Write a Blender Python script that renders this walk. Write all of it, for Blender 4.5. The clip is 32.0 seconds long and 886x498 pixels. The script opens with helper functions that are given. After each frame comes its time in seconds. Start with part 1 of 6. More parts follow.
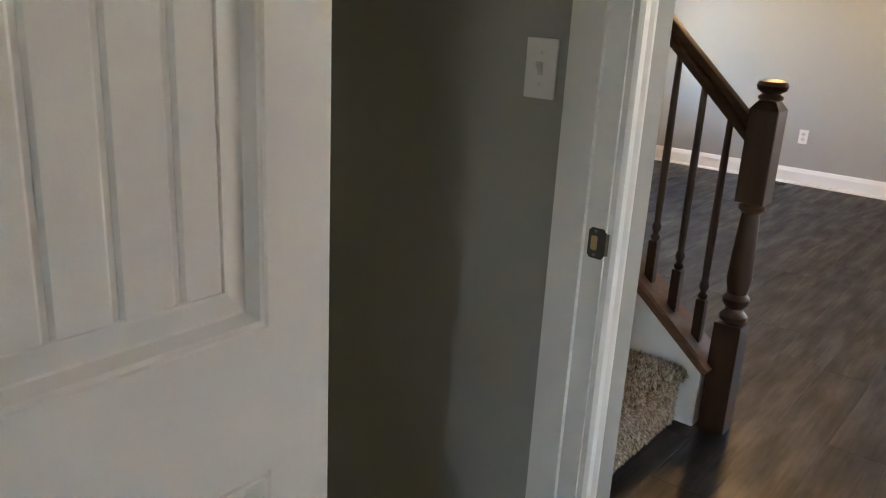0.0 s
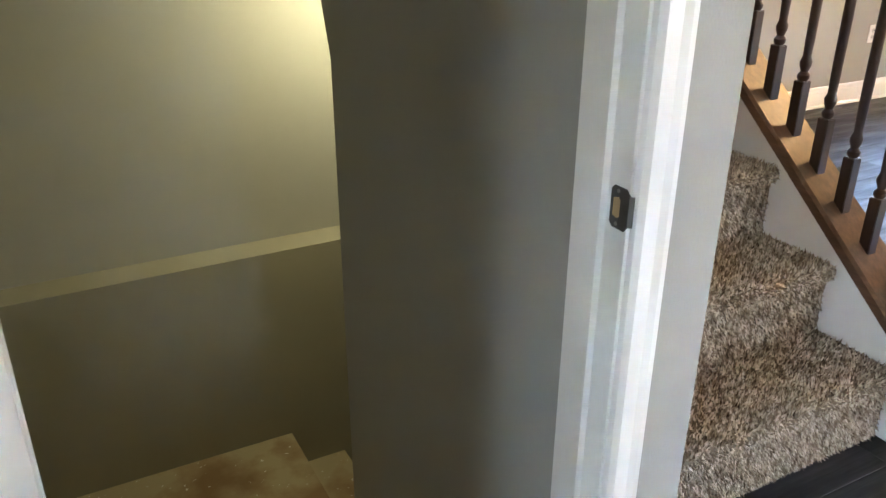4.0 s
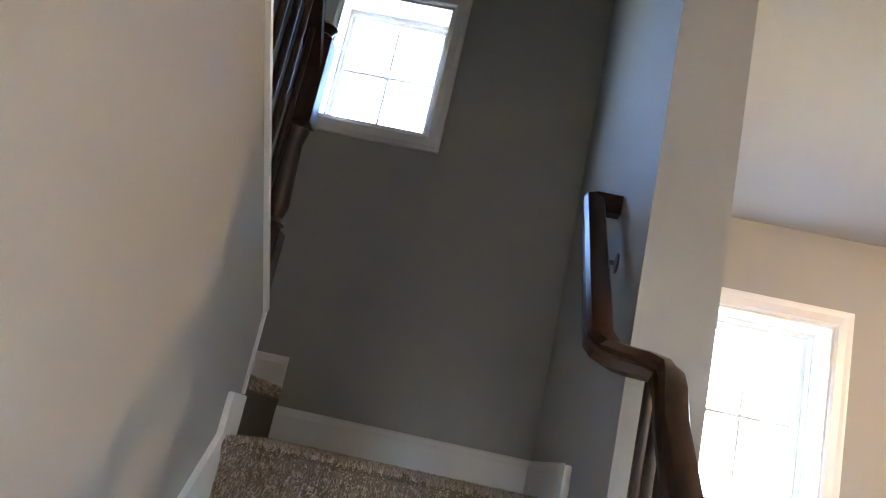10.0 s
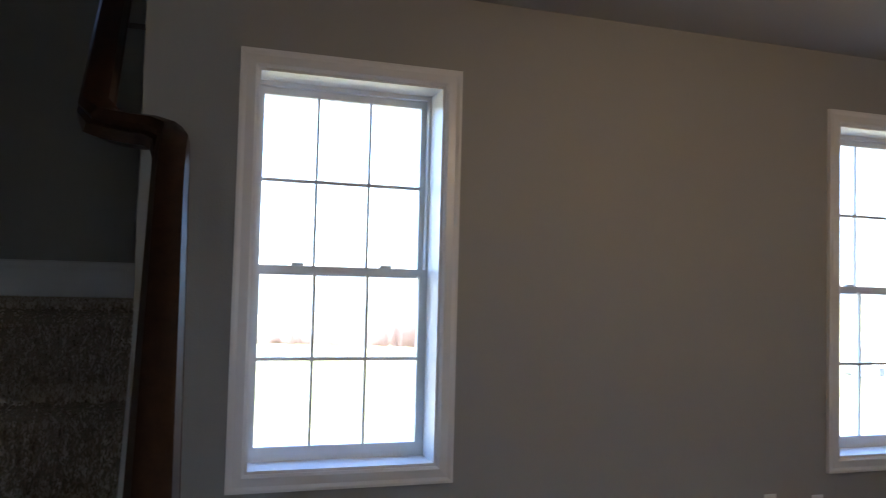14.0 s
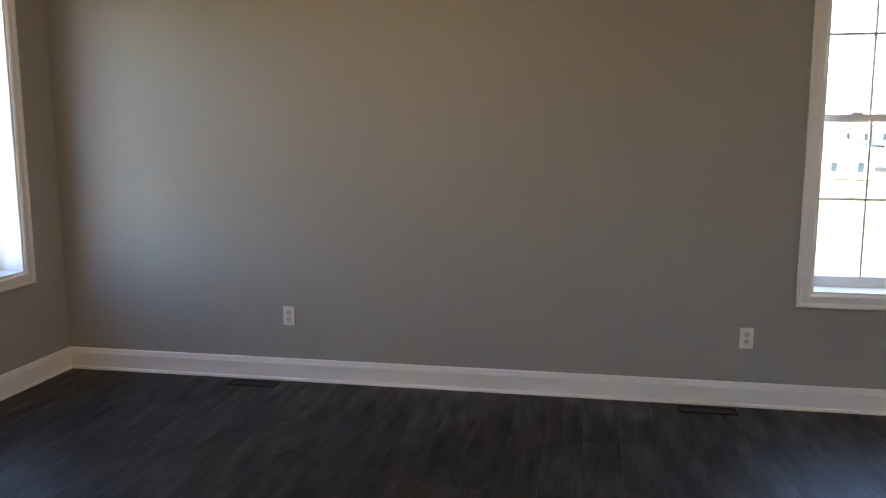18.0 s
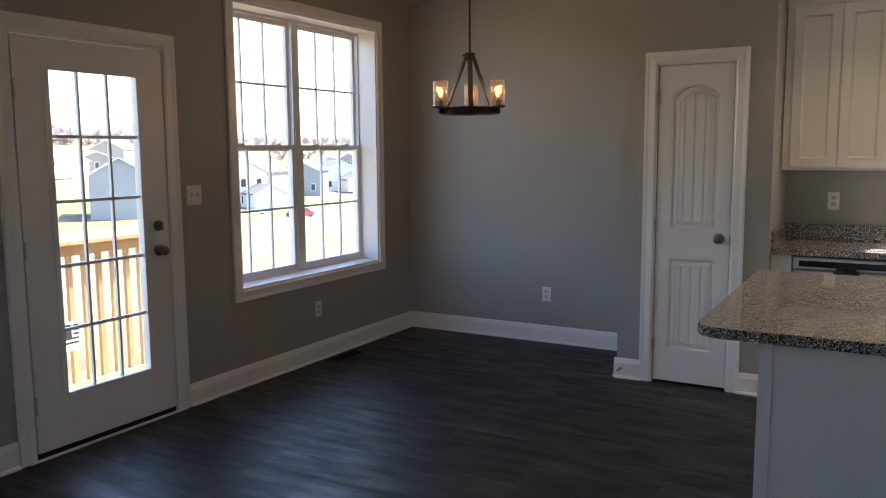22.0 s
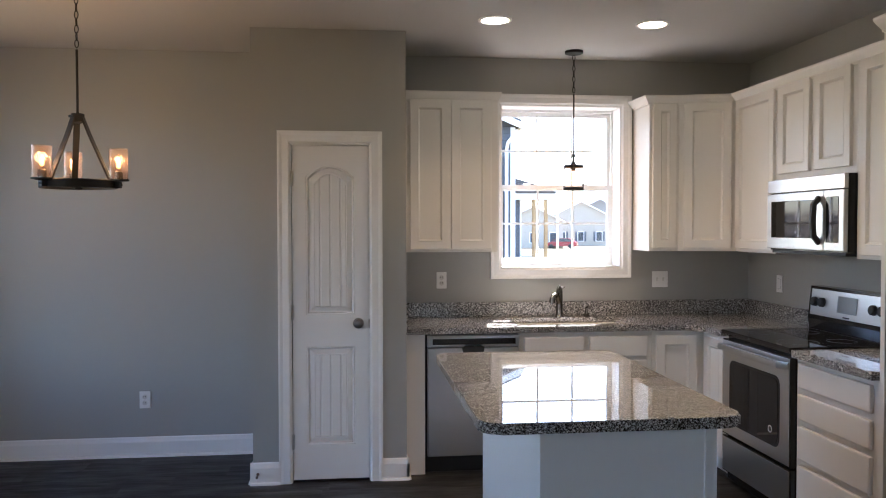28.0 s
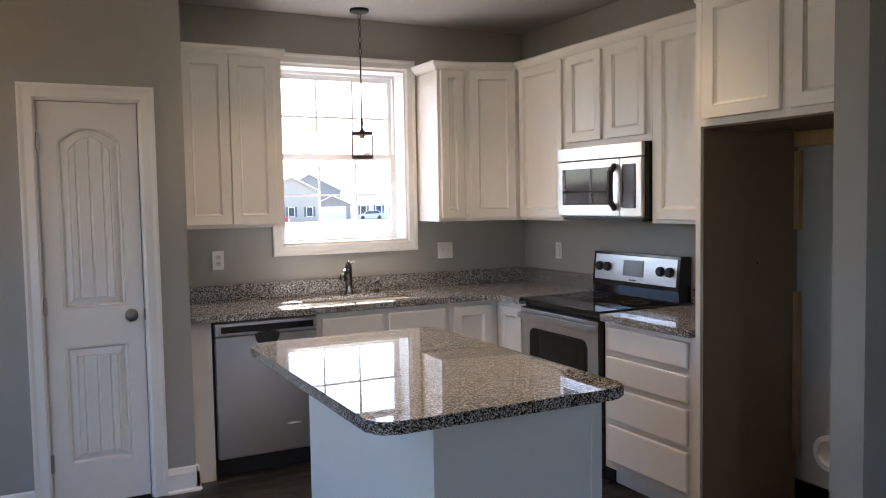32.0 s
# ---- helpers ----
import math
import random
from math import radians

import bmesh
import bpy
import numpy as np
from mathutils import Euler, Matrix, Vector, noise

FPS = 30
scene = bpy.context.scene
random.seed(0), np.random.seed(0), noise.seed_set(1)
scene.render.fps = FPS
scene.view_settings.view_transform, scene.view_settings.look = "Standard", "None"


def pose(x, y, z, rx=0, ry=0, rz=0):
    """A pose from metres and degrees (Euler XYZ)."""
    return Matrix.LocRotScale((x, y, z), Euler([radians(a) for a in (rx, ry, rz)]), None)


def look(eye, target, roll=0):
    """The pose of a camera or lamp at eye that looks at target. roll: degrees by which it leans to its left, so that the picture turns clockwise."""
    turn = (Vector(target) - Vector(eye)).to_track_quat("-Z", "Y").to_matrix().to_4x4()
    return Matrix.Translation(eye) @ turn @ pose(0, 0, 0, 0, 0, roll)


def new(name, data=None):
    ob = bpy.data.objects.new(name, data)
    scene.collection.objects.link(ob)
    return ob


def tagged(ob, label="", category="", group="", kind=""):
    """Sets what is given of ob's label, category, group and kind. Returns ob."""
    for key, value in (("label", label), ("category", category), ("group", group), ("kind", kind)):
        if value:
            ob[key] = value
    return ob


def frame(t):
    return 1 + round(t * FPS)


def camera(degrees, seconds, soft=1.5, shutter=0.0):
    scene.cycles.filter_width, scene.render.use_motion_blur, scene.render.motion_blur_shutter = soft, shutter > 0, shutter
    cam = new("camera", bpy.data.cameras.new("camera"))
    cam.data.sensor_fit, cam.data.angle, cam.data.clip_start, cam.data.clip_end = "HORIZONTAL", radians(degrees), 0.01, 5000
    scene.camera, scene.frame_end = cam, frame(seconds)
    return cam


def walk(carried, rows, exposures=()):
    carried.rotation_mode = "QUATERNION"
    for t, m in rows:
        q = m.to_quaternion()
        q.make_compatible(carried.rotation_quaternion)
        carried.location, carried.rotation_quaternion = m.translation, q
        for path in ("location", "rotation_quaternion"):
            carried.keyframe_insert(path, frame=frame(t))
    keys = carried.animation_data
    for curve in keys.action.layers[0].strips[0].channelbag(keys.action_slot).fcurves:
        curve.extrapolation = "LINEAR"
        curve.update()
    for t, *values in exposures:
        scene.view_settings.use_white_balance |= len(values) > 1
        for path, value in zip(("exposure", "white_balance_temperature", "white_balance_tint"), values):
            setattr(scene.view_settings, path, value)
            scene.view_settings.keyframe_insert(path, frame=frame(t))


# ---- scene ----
cam = camera(57.8, 32.0, 1.05, 0.12)
PATH = [
    (0, (0.652, -1.479, 1.345), (-0.533, 0.02, 0.741), 3.1),
    (0.5, (0.66, -1.306, 1.324), (-0.627, 0.049, 0.599), 1.9),
    (1, (0.652, -1.166, 1.314), (-0.776, 0.002, 0.542), -0.3),
    (1.5, (0.717, -1.046, 1.322), (-0.941, -0.235, 0.55), -1.0),
    (2, (0.762, -0.959, 1.318), (-0.946, -0.296, 0.516), -0.4),
    (2.5, (0.763, -0.917, 1.313), (-0.929, -0.257, 0.475), -0.9),
    (3, (0.757, -0.897, 1.306), (-0.896, -0.217, 0.409), -1.0),
    (3.5, (0.761, -0.881, 1.299), (-0.843, -0.165, 0.344), -0.9),
    (4, (0.743, -0.844, 1.305), (-0.863, 0.016, 0.478), 0.2),
    (4.5, (0.649, -0.742, 1.38), (-0.897, 0.336, 0.71), 1.5),
    (6.5, (0.852, -0.047, 1.361), (-1.055, 0.452, 1.021), 4.4),
    (7, (0.855, 0.095, 1.357), (-1.101, 0.463, 1.158), 5.8),
    (7.5, (0.85, 0.309, 1.382), (-1.14, 0.486, 1.297), 8.8),
    (8, (0.853, 0.447, 1.411), (-1.146, 0.522, 1.403), 10.0),
    (8.5, (0.861, 0.529, 1.413), (-1.135, 0.5, 1.535), 11.0),
    (9, (0.831, 0.571, 1.428), (-1.146, 0.458, 1.713), 12.3),
    (9.5, (0.781, 0.592, 1.467), (-1.167, 0.433, 1.894), 13.3),
    (10, (0.709, 0.633, 1.481), (-1.228, 0.522, 1.968), 12.4),
    (10.5, (0.638, 0.66, 1.494), (-1.308, 0.73, 1.951), 10.7),
    (11, (0.586, 0.663, 1.485), (-1.382, 0.836, 1.797), 8.1),
    (11.5, (0.57, 0.73, 1.459), (-1.425, 0.737, 1.604), 6.1),
    (12, (0.591, 0.86, 1.466), (-1.402, 0.732, 1.569), 6.1),
    (12.5, (0.6, 0.978, 1.47), (-1.395, 0.863, 1.567), 6.1),
    (13, (0.608, 1.027, 1.475), (-1.388, 0.997, 1.603), 5.4),
    (13.5, (0.629, 1.045, 1.477), (-1.352, 1.285, 1.611), 3.2),
    (14, (0.599, 1.052, 1.477), (-1.298, 1.68, 1.569), 1.5),
    (14.5, (0.539, 0.919, 1.586), (-1.153, 1.983, 1.643), 1.2),
    (15, (0.441, 0.89, 1.606), (-1.007, 2.261, 1.755), 0.7),
    (15.5, (0.37, 0.886, 1.539), (-0.861, 2.444, 1.778), -1.2),
    (17.5, (0.645, 0.961, 1.588), (0.039, 2.852, 1.345), 0.2),
    (18, (0.594, 1.075, 1.487), (0.23, 3.019, 1.191), -0.1),
    (18.5, (0.892, 1.241, 1.489), (0.641, 3.181, 1.072), -1.5),
    (19, (1.055, 1.387, 1.512), (1.166, 3.318, 1.005), -2.2),
    (19.5, (0.893, 1.562, 1.473), (1.545, 3.396, 1.013), -2.1),
    (20, (0.819, 1.64, 1.501), (1.832, 3.306, 1.056), -0.4),
    (20.5, (0.719, 1.71, 1.507), (2.069, 3.129, 1.1), -0.0),
    (21, (0.644, 1.736, 1.518), (2.204, 2.942, 1.182), -0.7),
    (21.5, (0.582, 1.76, 1.525), (2.249, 2.827, 1.236), -0.7),
    (22, (0.572, 1.838, 1.517), (2.296, 2.822, 1.272), -0.4),
    (22.5, (0.619, 2.0, 1.526), (2.404, 2.883, 1.339), -1.1),
    (23, (0.657, 2.123, 1.529), (2.501, 2.881, 1.369), -0.5),
    (24, (0.619, 2.467, 1.539), (2.579, 2.821, 1.362), -0.6),
    (24.5, (0.611, 2.487, 1.529), (2.582, 2.8, 1.392), -0.5),
    (25, (0.68, 2.511, 1.516), (2.661, 2.781, 1.474), -1.4),
    (25.5, (0.744, 2.564, 1.514), (2.734, 2.766, 1.53), -0.7),
    (26, (0.763, 2.658, 1.547), (2.761, 2.757, 1.542), -0.1),
    (26.5, (0.778, 2.71, 1.533), (2.778, 2.717, 1.531), -0.6),
    (28.5, (0.889, 2.853, 1.54), (2.871, 2.59, 1.47), 0.5),
    (29, (0.959, 2.857, 1.531), (2.937, 2.573, 1.456), 1.2),
    (29.5, (1.034, 2.946, 1.53), (2.986, 2.52, 1.454), 0.6),
    (30, (1.104, 3.063, 1.522), (3.012, 2.466, 1.458), 0.2),
    (30.5, (1.164, 3.119, 1.51), (3.027, 2.396, 1.436), 0.3),
    (31, (1.26, 3.159, 1.509), (3.087, 2.35, 1.432), -0.6),
    (31.5, (1.33, 3.209, 1.514), (3.13, 2.342, 1.421), -1.0),
    (32, (1.351, 3.23, 1.518), (3.129, 2.322, 1.396), -1.0),
]
FAN = (-0.707, 3.276, 60.7)  # place and turn of the ceiling fan
EXPOSURES = [(t, e, k, g) for t, e, k, g in (
    (0, 5.4, 7000, 12), (1, 5.95, 6700, 12), (2, 6.35, 6450, 12), (3, 6.35, 6450, 12), (4.5, 6.5, 6450, 11), (7, 6.5, 5450, 12), (8, 6.5, 5200, 13), (9, 5.9, 5350, 13), (10, 6.05, 5600, 13), (11, 5.5, 5250, 13), (12, 5.45, 5400, 13), (13, 4.25, 5350, 13), (13.4, 3.95, 5350, 13), (14.2, 3.15, 5250, 13), (15, 1.8, 5600, 13), (15.5, 3.05, 5400, 13),
    (17.5, 3.9, 6000, 12), (18, 4.1, 6200, 12), (19, 3.95, 5950, 11), (20, 2.65, 5800, 13), (21, 2.25, 5800, 13), (22, 2.8, 5950, 12), (23, 2.9, 5950, 13), (24, 2.95, 5900, 13), (26, 2.95, 5550, 13), (29, 3.45, 5700, 14), (32, 3.3, 5700, 14))]
walk(cam, [(t, look(eye, target, roll)) for t, eye, target, roll in PATH], EXPOSURES)

# ---- light ----
world = bpy.data.worlds.new("sky")
scene.world = world
world.use_nodes = True
_nt = world.node_tree
_sky = _nt.nodes.new("ShaderNodeTexSky")
_sky.sky_type, _sky.sun_disc = "NISHITA", False
SUN_TO = Vector((0.64, -0.25, 1.0)).normalized()
_sky.sun_elevation = math.asin(SUN_TO.z)
_sky.sun_rotation = math.atan2(SUN_TO.x, SUN_TO.y)
_sky.air_density, _sky.dust_density, _sky.ozone_density = 1.0, 1.5, 1.0
_nt.links.new(_sky.outputs[0], _nt.nodes["Background"].inputs[0])
_nt.nodes["Background"].inputs[1].default_value = 0.14
sun_lamp = bpy.data.lights.new("sun", "SUN")
sun_lamp.energy, sun_lamp.angle, sun_lamp.color = 3.8, radians(0.5), (1.0, 0.94, 0.85)
new("sun", sun_lamp).matrix_world = look((20, -12, 34), (20 - SUN_TO.x, -12 - SUN_TO.y, 34 - SUN_TO.z))


def bulb(name, place, watts, colour, size=0.03):
    lamp = bpy.data.lights.new(name, "POINT")
    lamp.energy, lamp.color, lamp.shadow_soft_size = watts, colour, size
    new(name, lamp).matrix_world = pose(*place)


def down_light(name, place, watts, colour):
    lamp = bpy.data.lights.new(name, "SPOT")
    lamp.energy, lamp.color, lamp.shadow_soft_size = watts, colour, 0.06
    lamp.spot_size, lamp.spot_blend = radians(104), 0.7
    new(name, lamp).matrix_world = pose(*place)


WARM = (1.0, 0.56, 0.22)
for _a in (25, 145, 265):
    bulb("chandelier_bulb", (5.06 + 0.19 * math.cos(radians(_a)), 4.2 + 0.19 * math.sin(radians(_a)), 1.885), 0.34, WARM)
bulb("pendant_bulb", (6.13, 1.35, 1.89), 0.35, WARM)
for _a in (82, 172, 262, 352):
    bulb("fan_bulb", (FAN[0] + 0.13 * math.cos(radians(_a)), FAN[1] + 0.13 * math.sin(radians(_a)), 2.3), 0.35, WARM)
# the x = 4.1 pair is unseen, added for warm light on the fridge cabinets
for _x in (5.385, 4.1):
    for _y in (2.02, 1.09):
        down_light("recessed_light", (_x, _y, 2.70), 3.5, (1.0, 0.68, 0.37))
bulb("basement_bulb", (-2.12, 0.5, 0.97), 0.25, (1.0, 0.95, 0.55))

# ---- materials ----


def material(name, colour, rough=0.6, metal=0.0, scale=8.0, vary=0.06, bump=0.0, bump_scale=60.0, coat=0.0, spec=0.5, detail=4.0):
    """Principled paint, wood or metal with variation at two scales and fine relief."""
    m = bpy.data.materials.new(name)
    m.use_nodes = True
    nt = m.node_tree
    b = nt.nodes["Principled BSDF"]
    b.inputs["Roughness"].default_value, b.inputs["Metallic"].default_value = rough, metal
    b.inputs["Specular IOR Level"].default_value, b.inputs["Coat Weight"].default_value = spec, coat
    tex = nt.nodes.new("ShaderNodeTexCoord")
    big = nt.nodes.new("ShaderNodeTexNoise")
    big.inputs["Scale"].default_value, big.inputs["Detail"].default_value = scale, detail
    nt.links.new(tex.outputs["Object"], big.inputs["Vector"])
    ramp = nt.nodes.new("ShaderNodeMix")
    ramp.data_type = "RGBA"
    lo = [max(0.0, c * (1 - vary)) for c in colour]
    hi = [min(1.0, c * (1 + vary)) for c in colour]
    ramp.inputs[6].default_value, ramp.inputs[7].default_value = (*lo, 1), (*hi, 1)
    nt.links.new(big.outputs[0], ramp.inputs[0])
    nt.links.new(ramp.outputs[2], b.inputs["Base Color"])
    if bump:
        fine = nt.nodes.new("ShaderNodeTexNoise")
        fine.inputs["Scale"].default_value, fine.inputs["Detail"].default_value = bump_scale, 3.0
        nt.links.new(tex.outputs["Object"], fine.inputs["Vector"])
        bp = nt.nodes.new("ShaderNodeBump")
        bp.inputs["Strength"].default_value, bp.inputs["Distance"].default_value = bump, 0.004
        nt.links.new(fine.outputs[0], bp.inputs["Height"])
        nt.links.new(bp.outputs[0], b.inputs["Normal"])
    return m


def glow(name, colour, strength):
    m = bpy.data.materials.new(name)
    m.use_nodes = True
    b = m.node_tree.nodes["Principled BSDF"]
    b.inputs["Base Color"].default_value = (*colour, 1)
    b.inputs["Emission Color"].default_value, b.inputs["Emission Strength"].default_value = (*colour, 1), strength
    return m


def clear_glass(name, tint=(1, 1, 1), rough=0.0, milk=0.0):
    m = bpy.data.materials.new(name)
    m.use_nodes = True
    nt = m.node_tree
    for n in list(nt.nodes):
        nt.nodes.remove(n)
    out = nt.nodes.new("ShaderNodeOutputMaterial")
    mix, clear, shine, face, power, fres = (nt.nodes.new(n) for n in ("ShaderNodeMixShader", "ShaderNodeBsdfTransparent", "ShaderNodeBsdfGlossy", "ShaderNodeLayerWeight", "ShaderNodeMath", "ShaderNodeMapRange"))
    face.inputs[0].default_value = 0.5
    power.operation = "POWER"
    power.inputs[1].default_value = 5.0
    nt.links.new(face.outputs["Facing"], power.inputs[0])
    nt.links.new(power.outputs[0], fres.inputs[0])
    fres.inputs[3].default_value, fres.inputs[4].default_value = 0.03, 1.0
    clear.inputs[0].default_value = (*tint, 1)
    shine.inputs["Roughness"].default_value = rough
    nt.links.new(fres.outputs[0], mix.inputs[0])
    body = clear
    if milk:
        body, haze = nt.nodes.new("ShaderNodeMixShader"), nt.nodes.new("ShaderNodeBsdfTranslucent")
        body.inputs[0].default_value = milk
        haze.inputs[0].default_value = (*tint, 1)
        nt.links.new(clear.outputs[0], body.inputs[1])
        nt.links.new(haze.outputs[0], body.inputs[2])
    nt.links.new(body.outputs[0], mix.inputs[1])
    nt.links.new(shine.outputs[0], mix.inputs[2])
    nt.links.new(mix.outputs[0], out.inputs[0])
    return m


def stretched_wood(name, dark, light, along="y", rough=0.4, random_tone=0.0, bump=0.15, fine=28.0):
    """Wood or vinyl plank: grain drawn out along one axis, tone by piece."""
    m = bpy.data.materials.new(name)
    m.use_nodes = True
    nt = m.node_tree
    b = nt.nodes["Principled BSDF"]
    b.inputs["Specular IOR Level"].default_value = 0.3
    geo = nt.nodes.new("ShaderNodeNewGeometry")
    mp = nt.nodes.new("ShaderNodeMapping")
    mp.inputs["Scale"].default_value = {"y": (1, 0.06, 1), "x": (0.06, 1, 1), "z": (1, 1, 0.06)}[along]
    nt.links.new(geo.outputs["Position"], mp.inputs[0])
    info = nt.nodes.new("ShaderNodeObjectInfo")
    shift = nt.nodes.new("ShaderNodeVectorMath")
    shift.operation = "MULTIPLY_ADD"
    nt.links.new(info.outputs["Random"], shift.inputs[0])
    shift.inputs[1].default_value = (13.0, 7.0, 3.0)
    nt.links.new(mp.outputs[0], shift.inputs[2])
    n1, n2 = nt.nodes.new("ShaderNodeTexNoise"), nt.nodes.new("ShaderNodeTexNoise")
    n1.inputs["Scale"].default_value, n1.inputs["Detail"].default_value, n1.inputs["Roughness"].default_value = fine, 6, 0.65
    n2.inputs["Scale"].default_value, n2.inputs["Detail"].default_value = 2.2, 3
    nt.links.new(shift.outputs[0], n1.inputs["Vector"])
    nt.links.new(geo.outputs["Position"], n2.inputs["Vector"])
    add = nt.nodes.new("ShaderNodeMath")
    add.operation = "MULTIPLY_ADD"
    nt.links.new(n1.outputs[0], add.inputs[0])
    add.inputs[1].default_value = 0.8
    tone = nt.nodes.new("ShaderNodeMath")
    tone.operation = "MULTIPLY_ADD"
    nt.links.new(info.outputs["Random"], tone.inputs[0])
    tone.inputs[1].default_value, tone.inputs[2].default_value = random_tone, -0.5 * random_tone
    nt.links.new(tone.outputs[0], add.inputs[2])
    more = nt.nodes.new("ShaderNodeMath")
    more.operation = "MULTIPLY_ADD"
    nt.links.new(n2.outputs[0], more.inputs[0])
    more.inputs[1].default_value = 0.3
    nt.links.new(add.outputs[0], more.inputs[2])
    ramp = nt.nodes.new("ShaderNodeValToRGB")
    ramp.color_ramp.elements[0].position, ramp.color_ramp.elements[1].position = 0.3, 0.8
    ramp.color_ramp.elements[0].color, ramp.color_ramp.elements[1].color = (*dark, 1), (*light, 1)
    nt.links.new(more.outputs[0], ramp.inputs[0])
    nt.links.new(ramp.outputs[0], b.inputs["Base Color"])
    rr = nt.nodes.new("ShaderNodeMapRange")
    rr.inputs[3].default_value, rr.inputs[4].default_value = rough * 0.75, rough * 1.3
    nt.links.new(n1.outputs[0], rr.inputs[0])
    nt.links.new(rr.outputs[0], b.inputs["Roughness"])
    bp = nt.nodes.new("ShaderNodeBump")
    bp.inputs["Strength"].default_value, bp.inputs["Distance"].default_value = bump, 0.003
    nt.links.new(n1.outputs[0], bp.inputs["Height"])
    nt.links.new(bp.outputs[0], b.inputs["Normal"])
    return m


def granite(name, polish=0.018):
    m = bpy.data.materials.new(name)
    m.use_nodes = True
    nt = m.node_tree
    b = nt.nodes["Principled BSDF"]
    b.inputs["Roughness"].default_value = polish
    geo = nt.nodes.new("ShaderNodeNewGeometry")
    v1, v2, n = nt.nodes.new("ShaderNodeTexVoronoi"), nt.nodes.new("ShaderNodeTexVoronoi"), nt.nodes.new("ShaderNodeTexNoise")
    v1.inputs["Scale"].default_value, v2.inputs["Scale"].default_value = 330.0, 200.0
    n.inputs["Scale"].default_value, n.inputs["Detail"].default_value = 115.0, 5
    for x in (v1, v2, n):
        nt.links.new(geo.outputs["Position"], x.inputs["Vector"])
    grey = nt.nodes.new("ShaderNodeRGBToBW")
    nt.links.new(v1.outputs["Color"], grey.inputs[0])
    grey2 = nt.nodes.new("ShaderNodeRGBToBW")
    nt.links.new(v2.outputs["Color"], grey2.inputs[0])
    a = nt.nodes.new("ShaderNodeMath")
    a.operation = "MULTIPLY_ADD"
    nt.links.new(grey.outputs[0], a.inputs[0])
    a.inputs[1].default_value = 0.55
    c = nt.nodes.new("ShaderNodeMath")
    c.operation = "MULTIPLY_ADD"
    nt.links.new(grey2.outputs[0], c.inputs[0])
    c.inputs[1].default_value = 0.4
    nt.links.new(a.outputs[0], c.inputs[2])
    d = nt.nodes.new("ShaderNodeMath")
    d.operation = "MULTIPLY_ADD"
    nt.links.new(n.outputs[0], d.inputs[0])
    d.inputs[1].default_value, d.inputs[2].default_value = 0.5, 0.0
    nt.links.new(d.outputs[0], a.inputs[2])
    ramp = nt.nodes.new("ShaderNodeValToRGB")
    els = ramp.color_ramp.elements
    els[0].position, els[0].color = 0.59, (0.009, 0.0085, 0.0085, 1)
    els[1].position, els[1].color = 0.89, (0.7, 0.67, 0.63, 1)
    for p, col in ((0.64, (0.03, 0.0285, 0.0275, 1)), (0.71, (0.15, 0.14, 0.13, 1)), (0.82, (0.36, 0.338, 0.31, 1))):
        e = els.new(p)
        e.color = col
    nt.links.new(c.outputs[0], ramp.inputs[0])
    nt.links.new(ramp.outputs[0], b.inputs["Base Color"])
    return m


def carpet(name, tufts):
    """Brown carpet; each tuft takes its own tone."""
    m = material(name, (0.2, 0.165, 0.128), 0.95, scale=7.0, vary=0.1, spec=0.1)
    if not tufts:
        return m
    nt = m.node_tree
    b = nt.nodes["Principled BSDF"]
    geo, n, add = nt.nodes.new("ShaderNodeNewGeometry"), nt.nodes.new("ShaderNodeTexNoise"), nt.nodes.new("ShaderNodeMath")
    n.inputs["Scale"].default_value, n.inputs["Detail"].default_value = 75.0, 4
    streak = nt.nodes.new("ShaderNodeMapping")
    streak.inputs["Scale"].default_value = (1.0, 1.0, 0.3)
    nt.links.new(geo.outputs["Position"], streak.inputs[0])
    nt.links.new(streak.outputs[0], n.inputs["Vector"])
    add.operation = "MULTIPLY_ADD"
    nt.links.new(n.outputs[0], add.inputs[0])
    add.inputs[1].default_value = 1.3
    own = nt.nodes.new("ShaderNodeMath")
    own.operation = "MULTIPLY"
    own.inputs[1].default_value = 0.3
    nt.links.new(geo.outputs["Random Per Island"], own.inputs[0])
    nt.links.new(own.outputs[0], add.inputs[2])
    ramp = nt.nodes.new("ShaderNodeValToRGB")
    els = ramp.color_ramp.elements
    els[0].position, els[0].color = 0.42, (0.092, 0.072, 0.053, 1)
    els[1].position, els[1].color = 1.0, (0.6, 0.52, 0.425, 1)
    for p, col in ((0.6, (0.21, 0.167, 0.124, 1)), (0.8, (0.40, 0.332, 0.256, 1))):
        e = els.new(p)
        e.color = col
    nt.links.new(add.outputs[0], ramp.inputs[0])
    nt.links.new(ramp.outputs[0], b.inputs["Base Color"])
    return m


